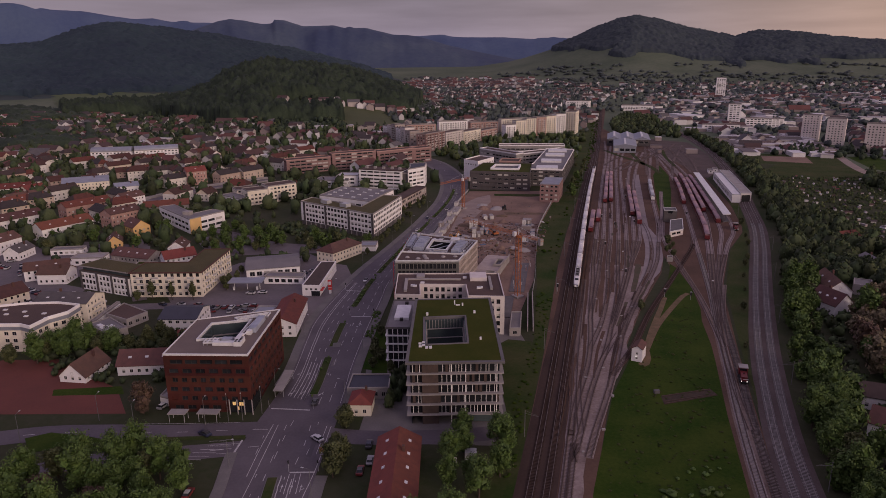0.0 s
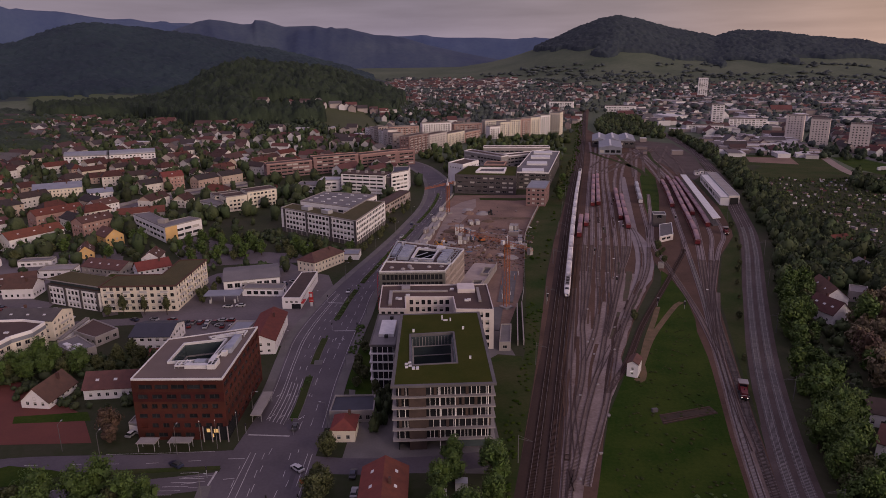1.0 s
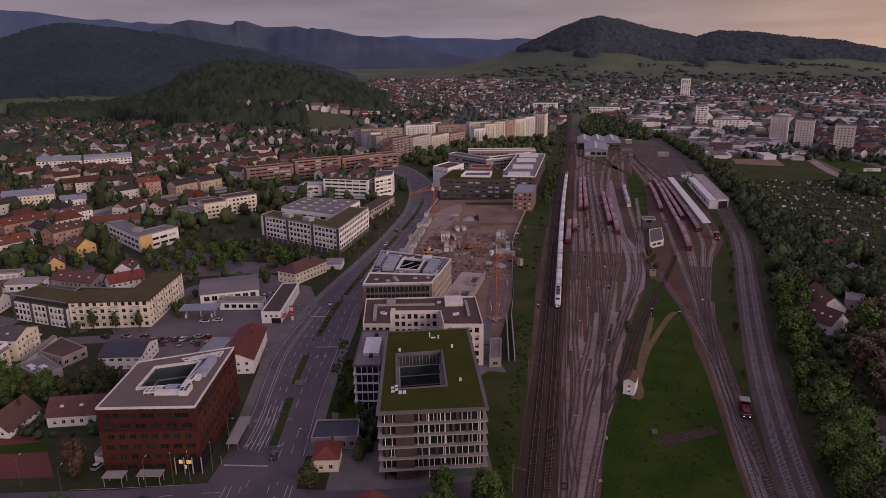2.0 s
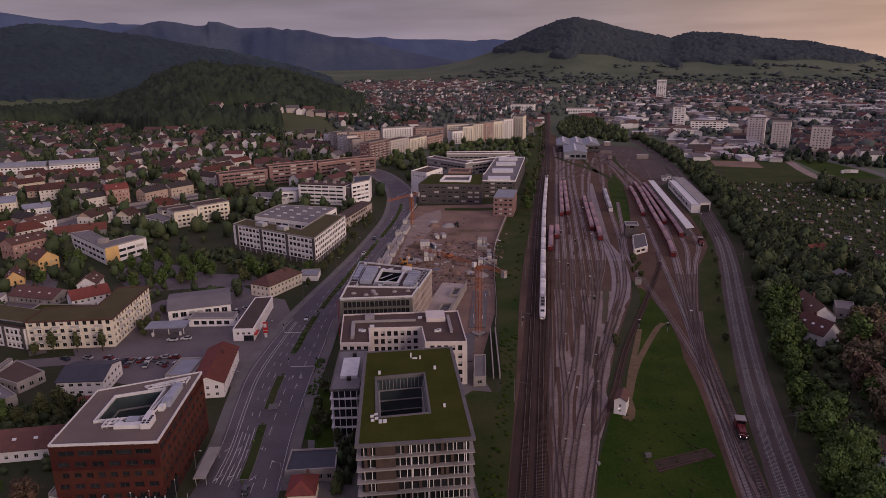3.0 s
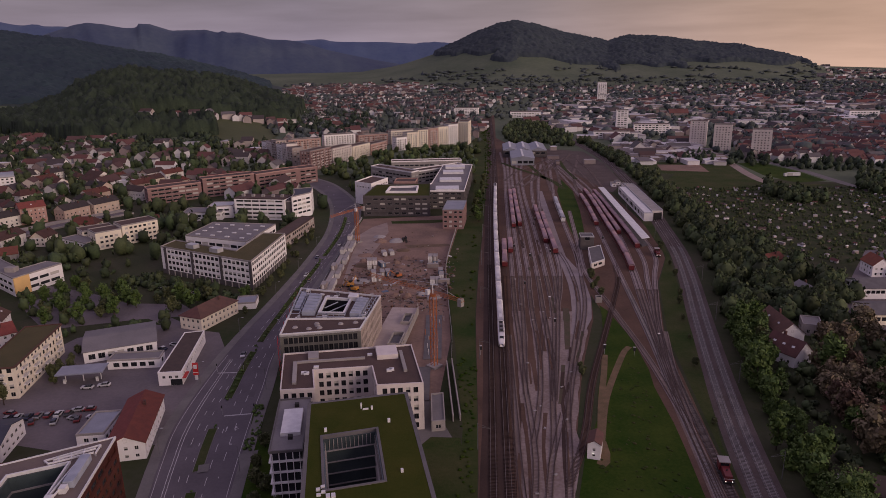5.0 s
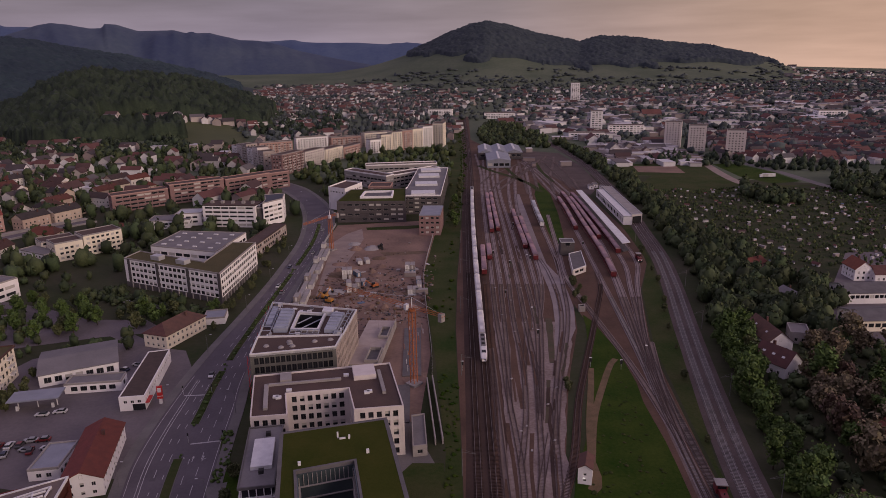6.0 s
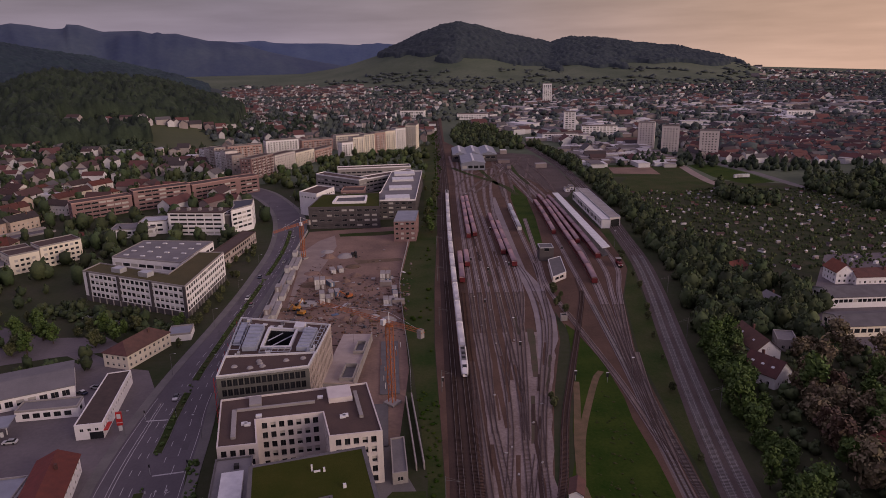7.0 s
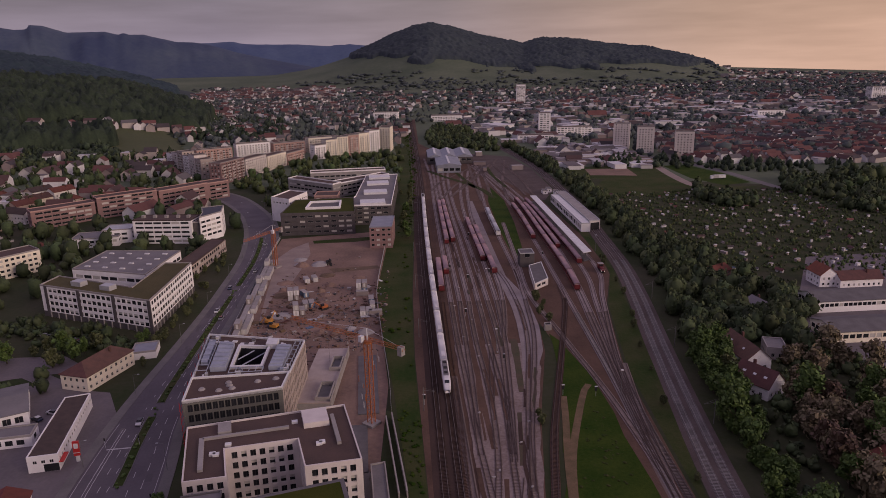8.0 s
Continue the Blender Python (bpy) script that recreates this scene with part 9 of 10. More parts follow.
thicket("meadow_bushes", "rough bushes in the lower meadow", places_in([(28, 118), (30, 162), (48, 172), (50, 118)], 60, 1.0, 3.0, 0.5), m_leaf, 20, 0.24, 52, "bushes")
MEDIAN = [p for p in mid if 178 < p.y < 540]
thicket("median_shrubs", "low planted shrubs on the median", [(p.x + zone_rnd.uniform(-0.8, 0.8), p.y + zone_rnd.uniform(-1.5, 1.5), 0.2, zone_rnd.uniform(0.6, 1.7), zone_rnd.uniform(0.4, 1.0)) for p in MEDIAN for _ in range(2) if not 244 < p.y < 259 and (p.y > 240 or zone_rnd.random() < 0.35)], m_leaf, 12, 0.26, 9, "shrubs")


def town_free(x, y):
    return free(x, y) and off_road(x, y)


LEFT_TOWN = [(-126, 560), (-150, 470), (-190, 470), (-190, 420), (-236, 420), (-240, 330), (-300, 260), (-420, 250), (-900, 500), (-1300, 900), (-1100, 1100), (-560, 1000), (-420, 930), (-300, 960), (-290, 870), (-200, 745), (-170, 640)]
thicket("town_trees", "dense garden trees between the houses", places_in(LEFT_TOWN, 3000, 4.5, 10.5, 1.12, town_free), m_wood_town, 12, 0.24, 10, "trees", 4, 7)
CENTRE = [(-290, 980), (-20, 1000), (-14, 1400), (60, 1300), (180, 960), (300, 1040), (480, 880), (900, 1000), (1700, 1900), (1500, 2500), (300, 2700), (-600, 2700), (-700, 1700)]
thicket("town_trees", "street and garden trees of the town centre", places_in(CENTRE, 2400, 6, 14, 0.75, town_free), m_tree_haze, 4, 0.24, 11, "trees", 3, 6)
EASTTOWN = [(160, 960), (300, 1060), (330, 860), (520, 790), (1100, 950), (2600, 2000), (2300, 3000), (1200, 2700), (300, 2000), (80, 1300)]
thicket("town_trees", "trees between the halls and terraces", places_in(EASTTOWN, 1800, 8, 19, 0.7, town_free), m_tree_haze, 4, 0.24, 14, "trees", 3, 6)
INNER = [(-130, 575), (-118, 600), (-100, 640), (-120, 700), (-100, 760), (-40, 760), (-22, 720), (-20, 960), (-130, 905), (-185, 760), (-160, 700), (-140, 660)]
thicket("town_trees", "trees round the institute buildings", places_in(INNER, 150, 5, 10, 1.0, town_free), m_wood, 24, 0.2, 12)


def canopy(label, az0, az1, r0, r1, cell, crown, height, material, test, seed):
    """Closed woodland: one sheet of rounded crowns over the slope, ragged at its edge."""
    rs = random.Random(seed)
    na, nr = int(radians(az1 - az0) * (r0 + r1) / 2 / cell), int((r1 - r0) / cell)
    pts, ok = [], []
    for j in range(nr + 1):
        for i in range(na + 1):
            az, r = az0 + (az1 - az0) * (i + rs.uniform(-0.3, 0.3)) / na, r0 + (r1 - r0) * (j + rs.uniform(-0.3, 0.3)) / nr
            x, y = r * math.sin(radians(az)), 50 + r * math.cos(radians(az))
            z = land(x, y)
            d = noise.voronoi((x / crown, y / crown, seed))[0][0]
            top = height * (0.55 + 0.5 * noise.noise((x * 0.02, y * 0.02, seed)) + 0.75 * max(0.0, 1 - 1.5 * d * d)) + rs.uniform(-0.26, 0.22) * height
            pts.append((x, y, z, max(0.5, top)))
            ok.append(test(az, r, z))
    w = na + 1
    cells = [(i, j) for j in range(nr) for i in range(na) if ok[j * w + i] and ok[j * w + i + 1] and ok[(j + 1) * w + i] and ok[(j + 1) * w + i + 1]]
    full = {}
    for i, j in cells:
        for k in (j * w + i, j * w + i + 1, (j + 1) * w + i, (j + 1) * w + i + 1):
            full[k] = full.get(k, 0) + 1
    ids = {k: n for n, k in enumerate(full)}
    v = [(pts[k][0], pts[k][1], pts[k][2] + (pts[k][3] if full[k] == 4 else -1.0)) for k in ids]
    q = [(ids[j * w + i], ids[(j + 1) * w + i], ids[(j + 1) * w + i + 1], ids[j * w + i + 1])[::-1] for i, j in cells]
    solid("hill_forest", mass_mesh("hill_forest", v, q, material), None, label, "forest", kind="stuff")


def vineyard_wood(az, r, z):
    line = float(np.interp(az, [0, 7], [140, 84])) + 22 * noise.noise((az * 0.35, r * 0.002, 7.0))
    return z > line or (z > 40 and noise.noise((az * 0.35, r * 0.0035, 3.0)) > 0.42)


canopy("dense dark forest on the near hill", -44, -14.5, 1050, 1600, 3.6, 12.5, 19, m_wood_far, lambda az, r, z: z > 7 and not (-22.3 < az < -17 and r < 1165) and not (-28.2 < az < -16.6 and 1115 < r < 1196), 31)
canopy("dark forest on the middle hills", -52, -18, 1750, 2740, 6.5, 14, 12, m_wood_haze, lambda az, r, z: z > 22 + 10 * noise.noise((az, r * 0.01, 1.0)), 32)
canopy("dark forest on the vineyard hill's crest", -6, 27, 2700, 3760, 6.5, 15, 13, m_wood_west_haze, vineyard_wood, 33)
canopy("dark forest on the near slopes", -62, -42, 900, 1600, 7, 11, 11, m_wood_far, lambda az, r, z: noise.noise((az * 0.4, r * 0.008, 2.0)) > -0.25, 34)


def wood_zone(az0, az1, r0, r1, n, w0, w1, seed, label, test=None, material=m_wood_far):
    out, rs, tries = [], random.Random(seed), 0
    while len(out) < n and tries < n * 20:
        tries += 1
        az, r = rs.uniform(az0, az1), rs.uniform(r0, r1)
        x, y = r * math.sin(radians(az)), 50 + r * math.cos(radians(az))
        z = land(x, y)
        if test is None or test(az, r, z):
            w = rs.uniform(w0, w1)
            out.append((x, y, z - 0.5, w, w * rs.uniform(0.8, 1.3)))
    thicket("town_trees", label, out, material, 8, 0.26, seed, "trees", 3, 6)


wood_zone(-37, -16.5, 1040, 1600, 500, 7, 12, 41, "single tall trees standing above the near wood", lambda az, r, z: z > 8 and not (-22.3 < az < -17 and r < 1165) and not (-28.2 < az < -16.6 and 1115 < r < 1190 and noise.noise((az * 3, r * 0.05, 1.0)) < 0.25))
wood_zone(-46, -34, 1040, 1380, 420, 6, 12, 49, "trees between the fields and the wooded hill")
wood_zone(-17.5, -10.5, 1120, 1500, 520, 6, 12, 42, "wooded spur behind the apartment rows", lambda az, r, z: noise.noise((az * 0.5, r * 0.012, 2.0)) > -0.25)
wood_zone(-44, -20, 930, 1080, 620, 5, 11, 43, "trees at the foot of the wooded hill", lambda az, r, z: not (-22.5 < az < -17) and town_free(r * math.sin(radians(az)), 50 + r * math.cos(radians(az))))
wood_zone(-16, -1.5, 1000, 2100, 900, 5, 12, 44, "street trees of the old town", lambda az, r, z: town_free(r * math.sin(radians(az)), 50 + r * math.cos(radians(az))), m_tree_haze)
wood_zone(17, 33, 860, 1500, 700, 5, 11, 45, "garden trees between the terraced rows", None, m_tree_haze)
wood_zone(14, 32, 770, 850, 150, 5, 9, 50, "row of trees before the terraced houses", lambda az, r, z: town_free(r * math.sin(radians(az)), 50 + r * math.cos(radians(az))))
GT1 = [(219.7, 622.9), (241.1, 674.6), (244.6, 633.9), (264.9, 616.4), (250.5, 584.9), (226.9, 594.6)]
GT2 = [(313.2, 672.2), (343.9, 714.0), (372.1, 699.6), (435.3, 730.1), (404.9, 658.0), (333.1, 555.6), (307.7, 559.0), (314.7, 609.2), (306.4, 640.1)]
thicket("tree_belt", "large dark trees at the allotments' edge", places_in(GT1, 80, 4, 8), m_wood_town, 40, 0.2, 46)
thicket("tree_belt", "dark wood beside the country road", places_in(GT2, 190, 4.5, 9), m_wood_town, 40, 0.2, 47)
thicket("hedge", "thick hedge and bushes before the white offices", places_in([(-190, 392), (-124, 362), (-124, 350), (-196, 378)], 110, 1.8, 4.2, 0.9, town_free), m_wood_town, 24, 0.22, 51, "hedge")
thicket("town_trees", "garden trees and hedges between the near houses", places_in([(-150, 306), (-190, 300), (-240, 270), (-330, 250), (-420, 300), (-400, 440), (-320, 430), (-250, 440), (-190, 400), (-140, 372), (-128, 340)], 210, 2.5, 6.0, 1.05, town_free), m_wood_town, 20, 0.22, 53)
thicket("roadside_shrubs", "planted bushes on the green strip", places_in(STRIP_R, 36, 0.7, 1.7, 0.7), m_leaf, 24, 0.24, 48, "shrubs")

FAR = []
fr_ = random.Random(88)
while len(FAR) < 1500:
    az, r = fr_.uniform(-17, 38), fr_.uniform(1900, 4200)
    x, y = r * math.sin(radians(az)), 50 + r * math.cos(radians(az))
    z = land(x, y)
    if noise.noise((x * 0.003, y * 0.006, 1.5)) > -0.1 and z < (75 if az < 24 else 60) and (az > 22 or r < 3000):
        w = fr_.uniform(16, 40)
        FAR.append((x, y, z - 3, w, fr_.uniform(9, 15)))
thicket("far_trees", "hedges and woods scattered over the far plain", FAR, m_tree_haze, 4, 0.26, 35, "woods", 2, 6)

# ---------------------------------------------------------------- town houses
def town_house(w, l, eave, rise, hip, label, sky):
    root = gable("town_house", 0, -300, w, l, 0, eave, rise, m_wall_any, m_tile_any, label, "house", hip, bay=3.4, ww=1.2, group="town houses", skylights=0, joined=True, plain=True)
    return root


TEMPL = [town_house(10, 13, 5.8, 3.6, 0, "plastered town house with tiled gable roof", 1), town_house(11, 22, 7.8, 3.4, 0, "plastered apartment house with long tiled roof", 3),
         town_house(10, 11, 5.6, 3.4, 0.8, "plastered villa with tiled hipped roof", 0), town_house(9, 12, 4.6, 4.2, 0, "small house with steep tiled roof", 1), town_house(12, 18, 8.6, 3.8, 0.7, "tall apartment house with hipped tiled roof", 2)]
house_rnd = random.Random(9)
NEAR_TOWN = [(-200, 400), (-236, 424), (-300, 400), (-322, 345), (-366, 300), (-430, 290), (-620, 420), (-640, 600), (-480, 720), (-300, 700), (-285, 600), (-262, 560), (-225, 500), (-262, 500), (-275, 450), (-220, 420)]
count, tries = 0, 0
while count < 100 and tries < 6000:
    tries += 1
    x, y = house_rnd.uniform(-640, -190), house_rnd.uniform(240, 730)
    if not inside(NEAR_TOWN, x, y) or not free(x, y) or not off_road(x, y):
        continue
    rz = 24 * round(1.6 * noise.noise((x * 0.006, y * 0.006, 1.0))) - 22 + house_rnd.choice((0, 0, 90)) + house_rnd.uniform(-5, 5)
    k = house_rnd.choice((0, 1, 1, 4, 4, 2, 1))
    copy_thing(TEMPL[k], pose(x, y, 0, 0, 0, rz))
    L = 15 if k in (1, 4) else 10
    occupy([(x - L, y - L), (x + L, y - L), (x + L, y + L), (x - L, y + L)], 0.5)
    count += 1
for o in TEMPL:
    for ch in list(o.children_recursive):
        bpy.data.objects.remove(ch)
    bpy.data.objects.remove(o)


def far_houses(name, label, poly, n, w0, w1, e0, e1, seed, flat=0.0, long_=1.8, test=None, turn=0.0):
    """Many small ridge or flat roofed buildings, joined; too far to pick apart."""
    rs = random.Random(seed)
    xs, ys = [p[0] for p in poly], [p[1] for p in poly]
    wall, roof, top = Geo(), Geo(), Geo()
    k, tries = 0, 0
    taken = {}
    while k < n and tries < n * 20:
        tries += 1
        x, y = rs.uniform(min(xs), max(xs)), rs.uniform(min(ys), max(ys))
        cell = (int(x / 15), int(y / 15))
        if cell in taken or not inside(poly, x, y) or not town_free(x, y) or (test and not test(x, y)) or (math.hypot(x, y) > 1100 and seed not in (57, 58) and land(x, y) > 92 * smooth(2300, 4900, polar(x, y)[1]) + 14):
            continue
        taken[cell] = 1
        k += 1
        w = rs.uniform(w0, w1)
        l, e = w * rs.uniform(1.1, long_), rs.uniform(e0, e1)
        a = radians(turn + 25 * round(2.2 * noise.noise((x * 0.003, y * 0.003, 4.0))) + rs.choice((0, 90)) + rs.uniform(-6, 6))
        c, s, z = math.cos(a), math.sin(a), land(x, y)
        P = lambda px, py, pz: (x + px * c - py * s, y + px * s + py * c, z + pz)
        base = [(-w / 2, -l / 2), (w / 2, -l / 2), (w / 2, l / 2), (-w / 2, l / 2)]
        if rs.random() < flat:
            wall.add([P(px, py, pz) for pz in (-2, e) for px, py in base], [(0, 1, 5, 4), (1, 2, 6, 5), (2, 3, 7, 6), (3, 0, 4, 7)])
            top.add([P(px * 1.02, py * 1.02, pz) for pz in (e - 0.1, e + 0.3) for px, py in base], [(4, 5, 6, 7), (0, 1, 5, 4), (1, 2, 6, 5), (2, 3, 7, 6), (3, 0, 4, 7)])
            continue
        r = w * rs.uniform(0.28, 0.45)
        wall.add([P(px, py, pz) for pz in (-2, e) for px, py in base] + [P(0, -l / 2, e + r), P(0, l / 2, e + r)], [(0, 1, 5, 8, 4), (1, 2, 6, 5), (2, 3, 7, 9, 6), (3, 0, 4, 7)])
        o, k2 = 0.5, r / (w / 2)
        roof.add([P(-w / 2 - o, -l / 2 - o, e - o * k2 + 0.15), P(0, -l / 2 - o, e + r + 0.15), P(0, l / 2 + o, e + r + 0.15), P(-w / 2 - o, l / 2 + o, e - o * k2 + 0.15), P(w / 2 + o, -l / 2 - o, e - o * k2 + 0.15), P(w / 2 + o, l / 2 + o, e - o * k2 + 0.15)],
                 [(0, 1, 2, 3), (1, 4, 5, 2)])
    for g, m, nm in ((wall, m_wall_far, "walls"), (roof, m_tile_far, "roofs"), (top, m_flat_far, "flat_roofs")):
        if g.f:
            if nm == "walls":
                root = solid(name, g, m, label, "houses", kind="stuff")
            else:
                tagged(part(nm, g, m, root), kind="stuff")


far_houses("old_town_houses", "dense red-roofed houses on the town's edge", LEFT_TOWN, 470, 8, 13, 5.5, 9, 51, 0.10, 2.4, lambda x, y: y > 590 or x < -560)
far_houses("town_centre_houses", "dense red-roofed houses of the town centre", [(-290, 990), (-20, 1010), (-14, 1300), (0, 1700), (-100, 2100), (-700, 2200), (-640, 1500)], 360, 7, 11, 5, 9, 52, 0.25)
far_houses("town_centre_houses", "houses of the far suburb in the valley", [(-700, 1900), (400, 1700), (1200, 2000), (1100, 2700), (0, 2900), (-800, 2900)], 640, 7, 12, 4, 8, 53, 0.2)
far_houses("industrial_halls", "pale flat-roofed halls of an industrial district", [(150, 960), (300, 1100), (420, 1040), (800, 1250), (1300, 1700), (900, 2100), (100, 1900), (60, 1300)], 560, 8, 19, 4, 8, 54, 0.8, 2.2)
far_houses("large_halls", "large pale flat-roofed halls of the industrial district", [(180, 1000), (300, 1120), (420, 1060), (800, 1270), (1300, 1700), (900, 2100), (150, 1900), (90, 1350)], 70, 20, 36, 5, 8, 63, 1.0, 2.2)
far_houses("row_houses", "rows of red-roofed terraced houses", [(331.2, 1053.9), (281.3, 832.5), (354.0, 797.7), (485.6, 774.2), (794.2, 1215.1), (542.4, 1175.7)], 430, 7.5, 9.5, 5, 6.5, 55, 0.03, 2.8, turn=20)
far_houses("garden_huts", "small huts, frames and greenhouses of the allotments", GARDEN, 300, 0.8, 1.8, 0.8, 1.6, 62, 0.6, 2.6)
far_houses("suburb_houses", "scattered roofs of suburbs in the plain", [(900, 1200), (1500, 1000), (3000, 2200), (2600, 3200), (1200, 2800), (1100, 2000)], 520, 8, 14, 4, 7, 56, 0.3, 2.0)
far_houses("plain_villages", "pale village roofs far out in the plain", [(200, 2900), (1200, 2700), (2300, 2300), (2900, 3000), (1900, 3900), (700, 3300)], 300, 9, 18, 4, 7, 61, 0.4, 2.2)
far_houses("hillside_houses", "white villas on the wooded hillside", [(-540, 1060), (-412, 1133), (-340, 1160), (-346, 1178), (-420, 1156), (-556, 1088)], 22, 9, 13, 6, 9, 57)
far_houses("hillside_houses", "pale houses of a village on the slope", [(-700, 2300), (-250, 2350), (-300, 2800), (-800, 2750)], 240, 9, 15, 6, 9, 58)
far_houses("yard_sheds", "low works buildings beside the railway", [(62, 740), (110, 720), (100, 900), (64, 930)], 4, 4, 8, 3, 5, 59, 0.8, 2.2)
far_houses("works_halls", "low works halls beyond the allotments", [(150, 800), (250, 790), (262, 1000), (150, 960)], 90, 6, 16, 3, 4.8, 60, 0.88, 2.4)

# allotment sheds
shed_rnd = random.Random(14)
SHED_W, SHED_R = Geo().box(-1.5, -1.3, 0, 1.5, 1.3, 2.0).mesh("wall", m_wall_any), Geo().add([(-1.8, -1.6, 1.95), (1.8, -1.6, 1.95), (1.8, 1.6, 1.95), (-1.8, 1.6, 1.95), (-1.8, 0, 2.8), (1.8, 0, 2.8)], [(0, 1, 5, 4), (2, 3, 4, 5), (1, 2, 5), (3, 0, 4), (3, 2, 1, 0)]).mesh("roof", m_contain)
for i in range(80):
    for _ in range(30):
        x, y = shed_rnd.uniform(146, 420), shed_rnd.uniform(400, 655)
        if inside(GARDEN, x, y):
            break
    t = thing("garden_shed", (x, y, 0), shed_rnd.uniform(0, 180), "small allotment shed with pitched roof among shrubs", "shed", "garden sheds")
    k = shed_rnd.uniform(0.35, 0.6)
    t.scale = (k, k * shed_rnd.uniform(0.8, 1.3), k)
    part("wall", SHED_W, None, t)
    part("roof", SHED_R, None, t)

# ---------------------------------------------------------------- cars, lamps, small street things
def car_template():
    t = thing("car", (0, 0, -200), 0, "parked or waiting passenger car on the asphalt", "car", "cars")
    prof = [(-2.1, 0.35), (2.1, 0.35), (2.15, 0.75), (1.2, 0.95), (-2.0, 0.98), (-2.15, 0.8)]
    g = Geo()
    g.v = [(x, y, z) for x in (-0.86, 0.86) for y, z in prof]
    n = len(prof)
    g.f = [tuple(range(n))[::-1], tuple(range(n, 2 * n))] + [(i, (i + 1) % n, n + (i + 1) % n, n + i) for i in range(n)]
    g.m = [0] * len(g.f)
    part("body", g, m_carpaint, t)
    c = Geo()
    lo, hi = [(-0.82, 1.0, 0.95), (0.82, 1.0, 0.95), (0.82, -1.75, 0.97), (-0.82, -1.75, 0.97)], [(-0.66, 0.3, 1.42), (0.66, 0.3, 1.42), (0.66, -1.3, 1.43), (-0.66, -1.3, 1.43)]
    c.add(lo + hi, [(0, 1, 5, 4), (1, 2, 6, 5), (2, 3, 7, 6), (3, 0, 4, 7)])
    part("glazing", c, m_glass, t)
    part("roof", Geo().box(-0.66, -1.3, 1.43, 0.66, 0.3, 1.47), m_carpaint, t)
    for x in (-0.8, 0.8):
        for y in (-1.3, 1.3):
            part("wheel", Geo().rod((x - 0.1, y, 0.32), (x + 0.1, y, 0.32), 0.32, n=10), m_tyre, t)
    return t


CAR = car_template()
car_rnd = random.Random(33)


def car(x, y, rz, z=0.06):
    copy_thing(CAR, pose(x, y, z, 0, 0, rz))


for f, ys_, flip in ((0.25, (431,), 180), (0.37, (296, 398), 180), (0.60, (178,), 0), (0.72, (388, 520), 0), (0.86, (460,), 0)):
    ln = between(f, 300)
    for yy in ys_:
        for a, b in zip(ln, ln[1:]):
            if a.y <= yy < b.y:
                car(a.x, a.y, -math.degrees(math.atan2(b.x - a.x, b.y - a.y)) + flip)
                break
for x, y, rz in ((-288, 280, 40), (-284.5, 276.5, 42), (-279, 270, 38), (-275, 266, 44), (-300, 285, 120), (-305, 281, 122), (-296, 268, 40), (-286, 259, 38), (-262, 248, 130)):
    car(x, y, rz)
for i in range(7):
    car(-140.5 - 3.0 * i, 248.0 - 0.7 * i, 8 + 90 * (i % 2) * 0)
for i in range(9):
    car(-205 - 3.4 * i + car_rnd.uniform(-0.5, 0.5), 240.5 - 1.8 * i, -60)
for x, y, rz in ((-131, 246, 80), (-137, 245, 80), (-155, 292, 30), (-134, 300, 60), (-131, 304, 70), (-118, 163.5, -4), (-176, 244, 70), (-168, 246, 75), (-160, 247, 78), (-63, 157, 60), (-47.5, 157.5, 12), (-44.5, 150, 12), (-45.5, 145, 12), (-96, 152, 70), (-84, 126, 10), (-140, 268, 100), (-145, 266, 95)):
    car(x, y, rz)
for i in range(24):
    car(-232 - 2.8 * (i % 8), 222 + 9 * (i // 8) + 1.1 * (i % 8), 20 + car_rnd.choice((0, 180)))
for i in range(14):
    car(-291 - 3.0 * (i % 7), 262 + 12 * (i // 7) + 0.9 * (i % 7), 18 + car_rnd.choice((0, 180)))
for x, y, rz in ((-142, 242.6, 20), (-135.4, 244.6, 20), (-138.8, 250.3, 100), (-135.2, 250.9, 100), (-149.3, 242.1, 30)):
    car(x, y, rz)
for i in range(10):
    car(186 + 2.8 * i, 356, 90 * 0 + 4)
for i in range(8):
    car(-150 - 3.2 * i, 366 + 1.3 * i, 65)
for ch in list(CAR.children_recursive):
    bpy.data.objects.remove(ch)
bpy.data.objects.remove(CAR)


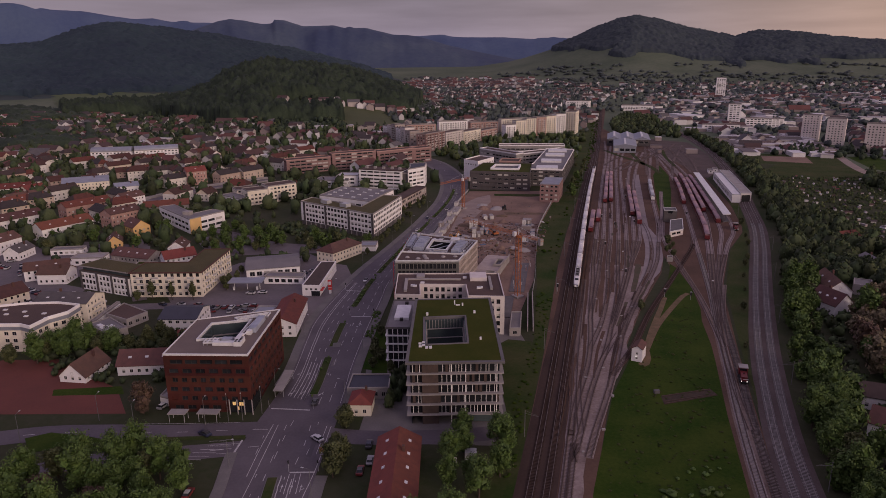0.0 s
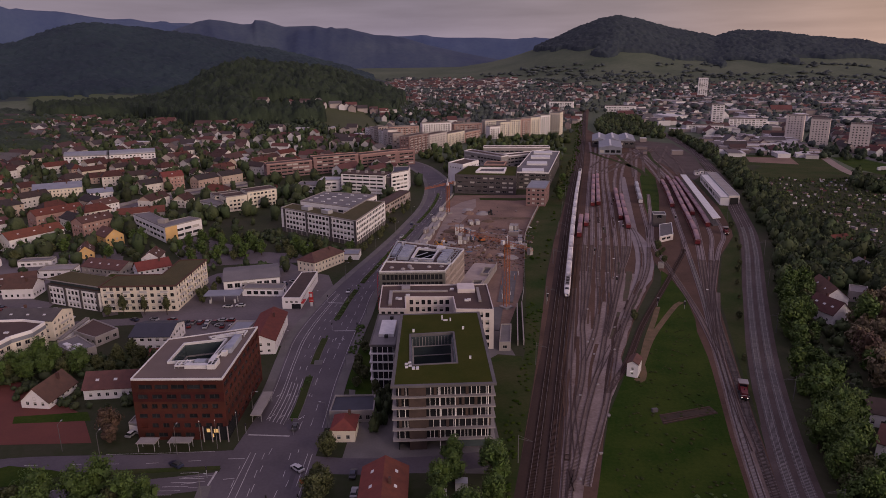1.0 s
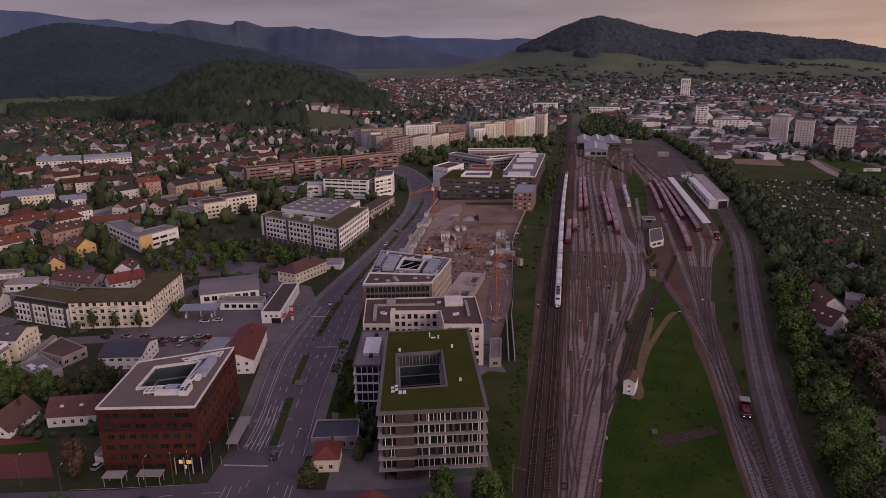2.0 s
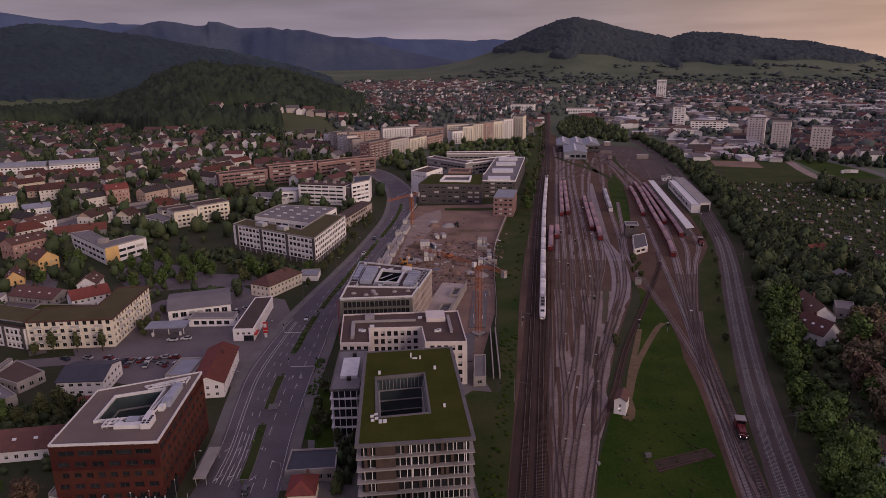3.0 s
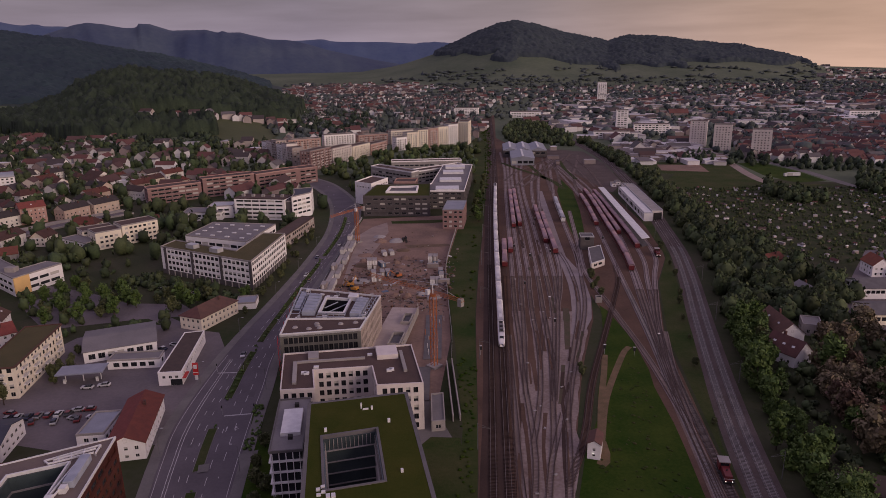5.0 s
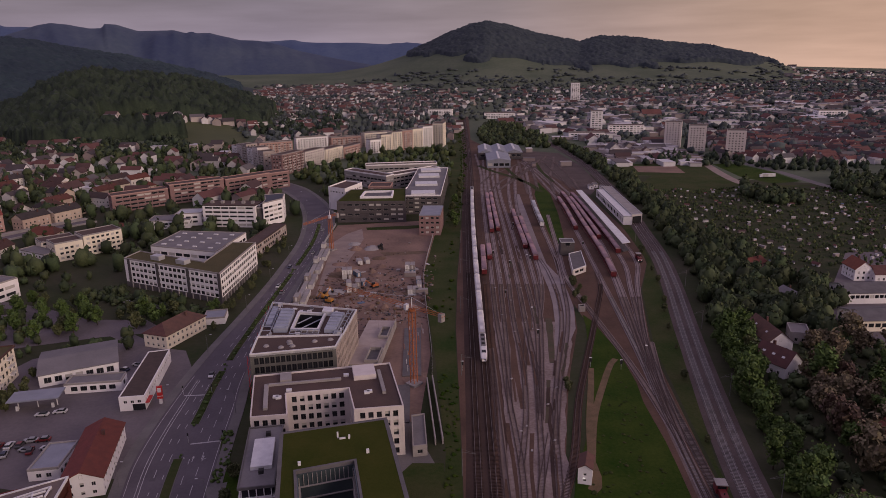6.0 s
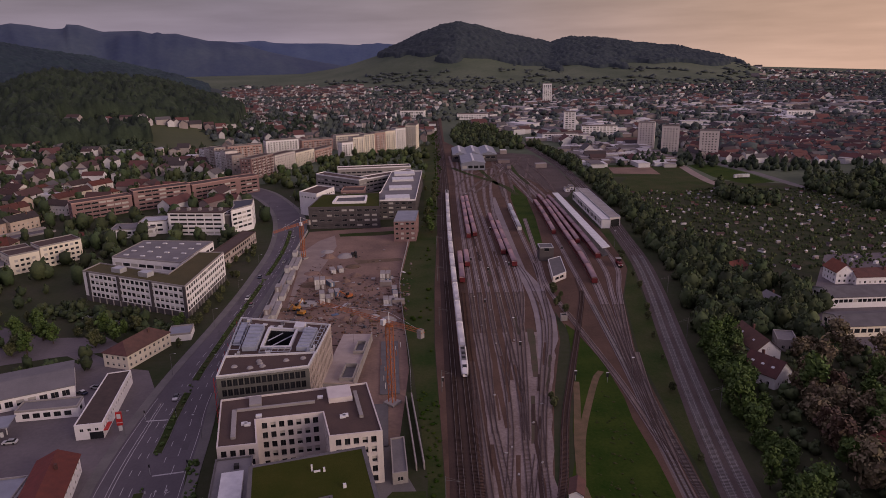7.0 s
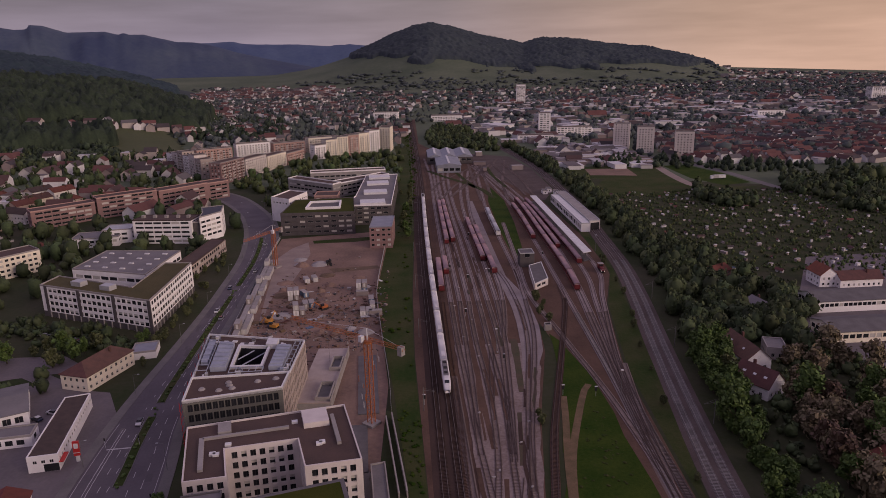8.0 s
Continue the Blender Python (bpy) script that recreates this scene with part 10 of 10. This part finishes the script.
def street_lamp(x, y, rz, h=8.5):
    t = thing("street_lamp", (x, y, 0), rz, "slim grey street lamp with curved arm", "street lamp", "street lamps")
    part("pole", Geo().rod((0, 0, 0), (0, 0, h), 0.09, n=6, r2=0.05), m_pole, t)
    part("arm", Geo().rod((0, 0, h), (1.8, 0, h + 0.3), 0.04), m_pole, t)
    part("head", Geo().box(1.5, -0.14, h + 0.22, 2.2, 0.14, h + 0.34), m_metal, t)


lnl, lnr = between(-0.04, 120), between(1.04, 120)
for i in range(12, 100, 7):
    street_lamp(lnl[i].x, lnl[i].y, 0)
    street_lamp(lnr[i].x, lnr[i].y, 180)
for x, y in ((-146, 137), (-118, 150), (-99, 157), (-132, 152)):
    street_lamp(x, y, 100)


def traffic_light(x, y, rz):
    t = thing("traffic_light", (x, y, 0), rz, "traffic light on a slim post at the junction", "traffic light", "traffic lights")
    part("post", Geo().rod((0, 0, 0), (0, 0, 3.4), 0.07), m_metal, t)
    part("head", Geo().box(-0.18, -0.15, 2.5, 0.18, 0.1, 3.4), m_black, t)


for x, y in ((-85.5, 171), (-71.5, 173), (-64, 141), (-56.5, 143), (-85, 149), (-60.5, 168), (-89.5, 250), (-79.5, 252), (-103.8, 281), (-94, 282)):
    traffic_light(x, y, 10)
sg = thing("road_sign", (-58.0, 149.5, 0), 10, "orange diversion sign on a post", "sign")
part("post", Geo().rod((0, 0, 0), (0, 0, 2.6), 0.05), m_metal, sg)
part("panel", Geo().box(-0.9, -0.04, 1.6, 0.9, 0.04, 2.9), m_orange, sg)
lr = thing("lorry", (279, 712, 0.03), 94, "white and blue articulated lorry on the far road", "lorry")
part("trailer", Geo().box(-1.25, -7, 1.0, 1.25, 5, 3.9), m_steelwhite, lr)
part("trailer_side", Geo().box(-1.28, 0, 1.0, 1.28, 4.9, 3.7), m_contain, lr)
part("cab", Geo().box(-1.2, 5.3, 0.6, 1.2, 7.6, 3.4), m_steelwhite, lr)
for yy in (-5, -3.6, 4.2, 6.6):
    part("wheel", Geo().rod((-1.2, yy, 0.5), (1.2, yy, 0.5), 0.5, n=10), m_tyre, lr)
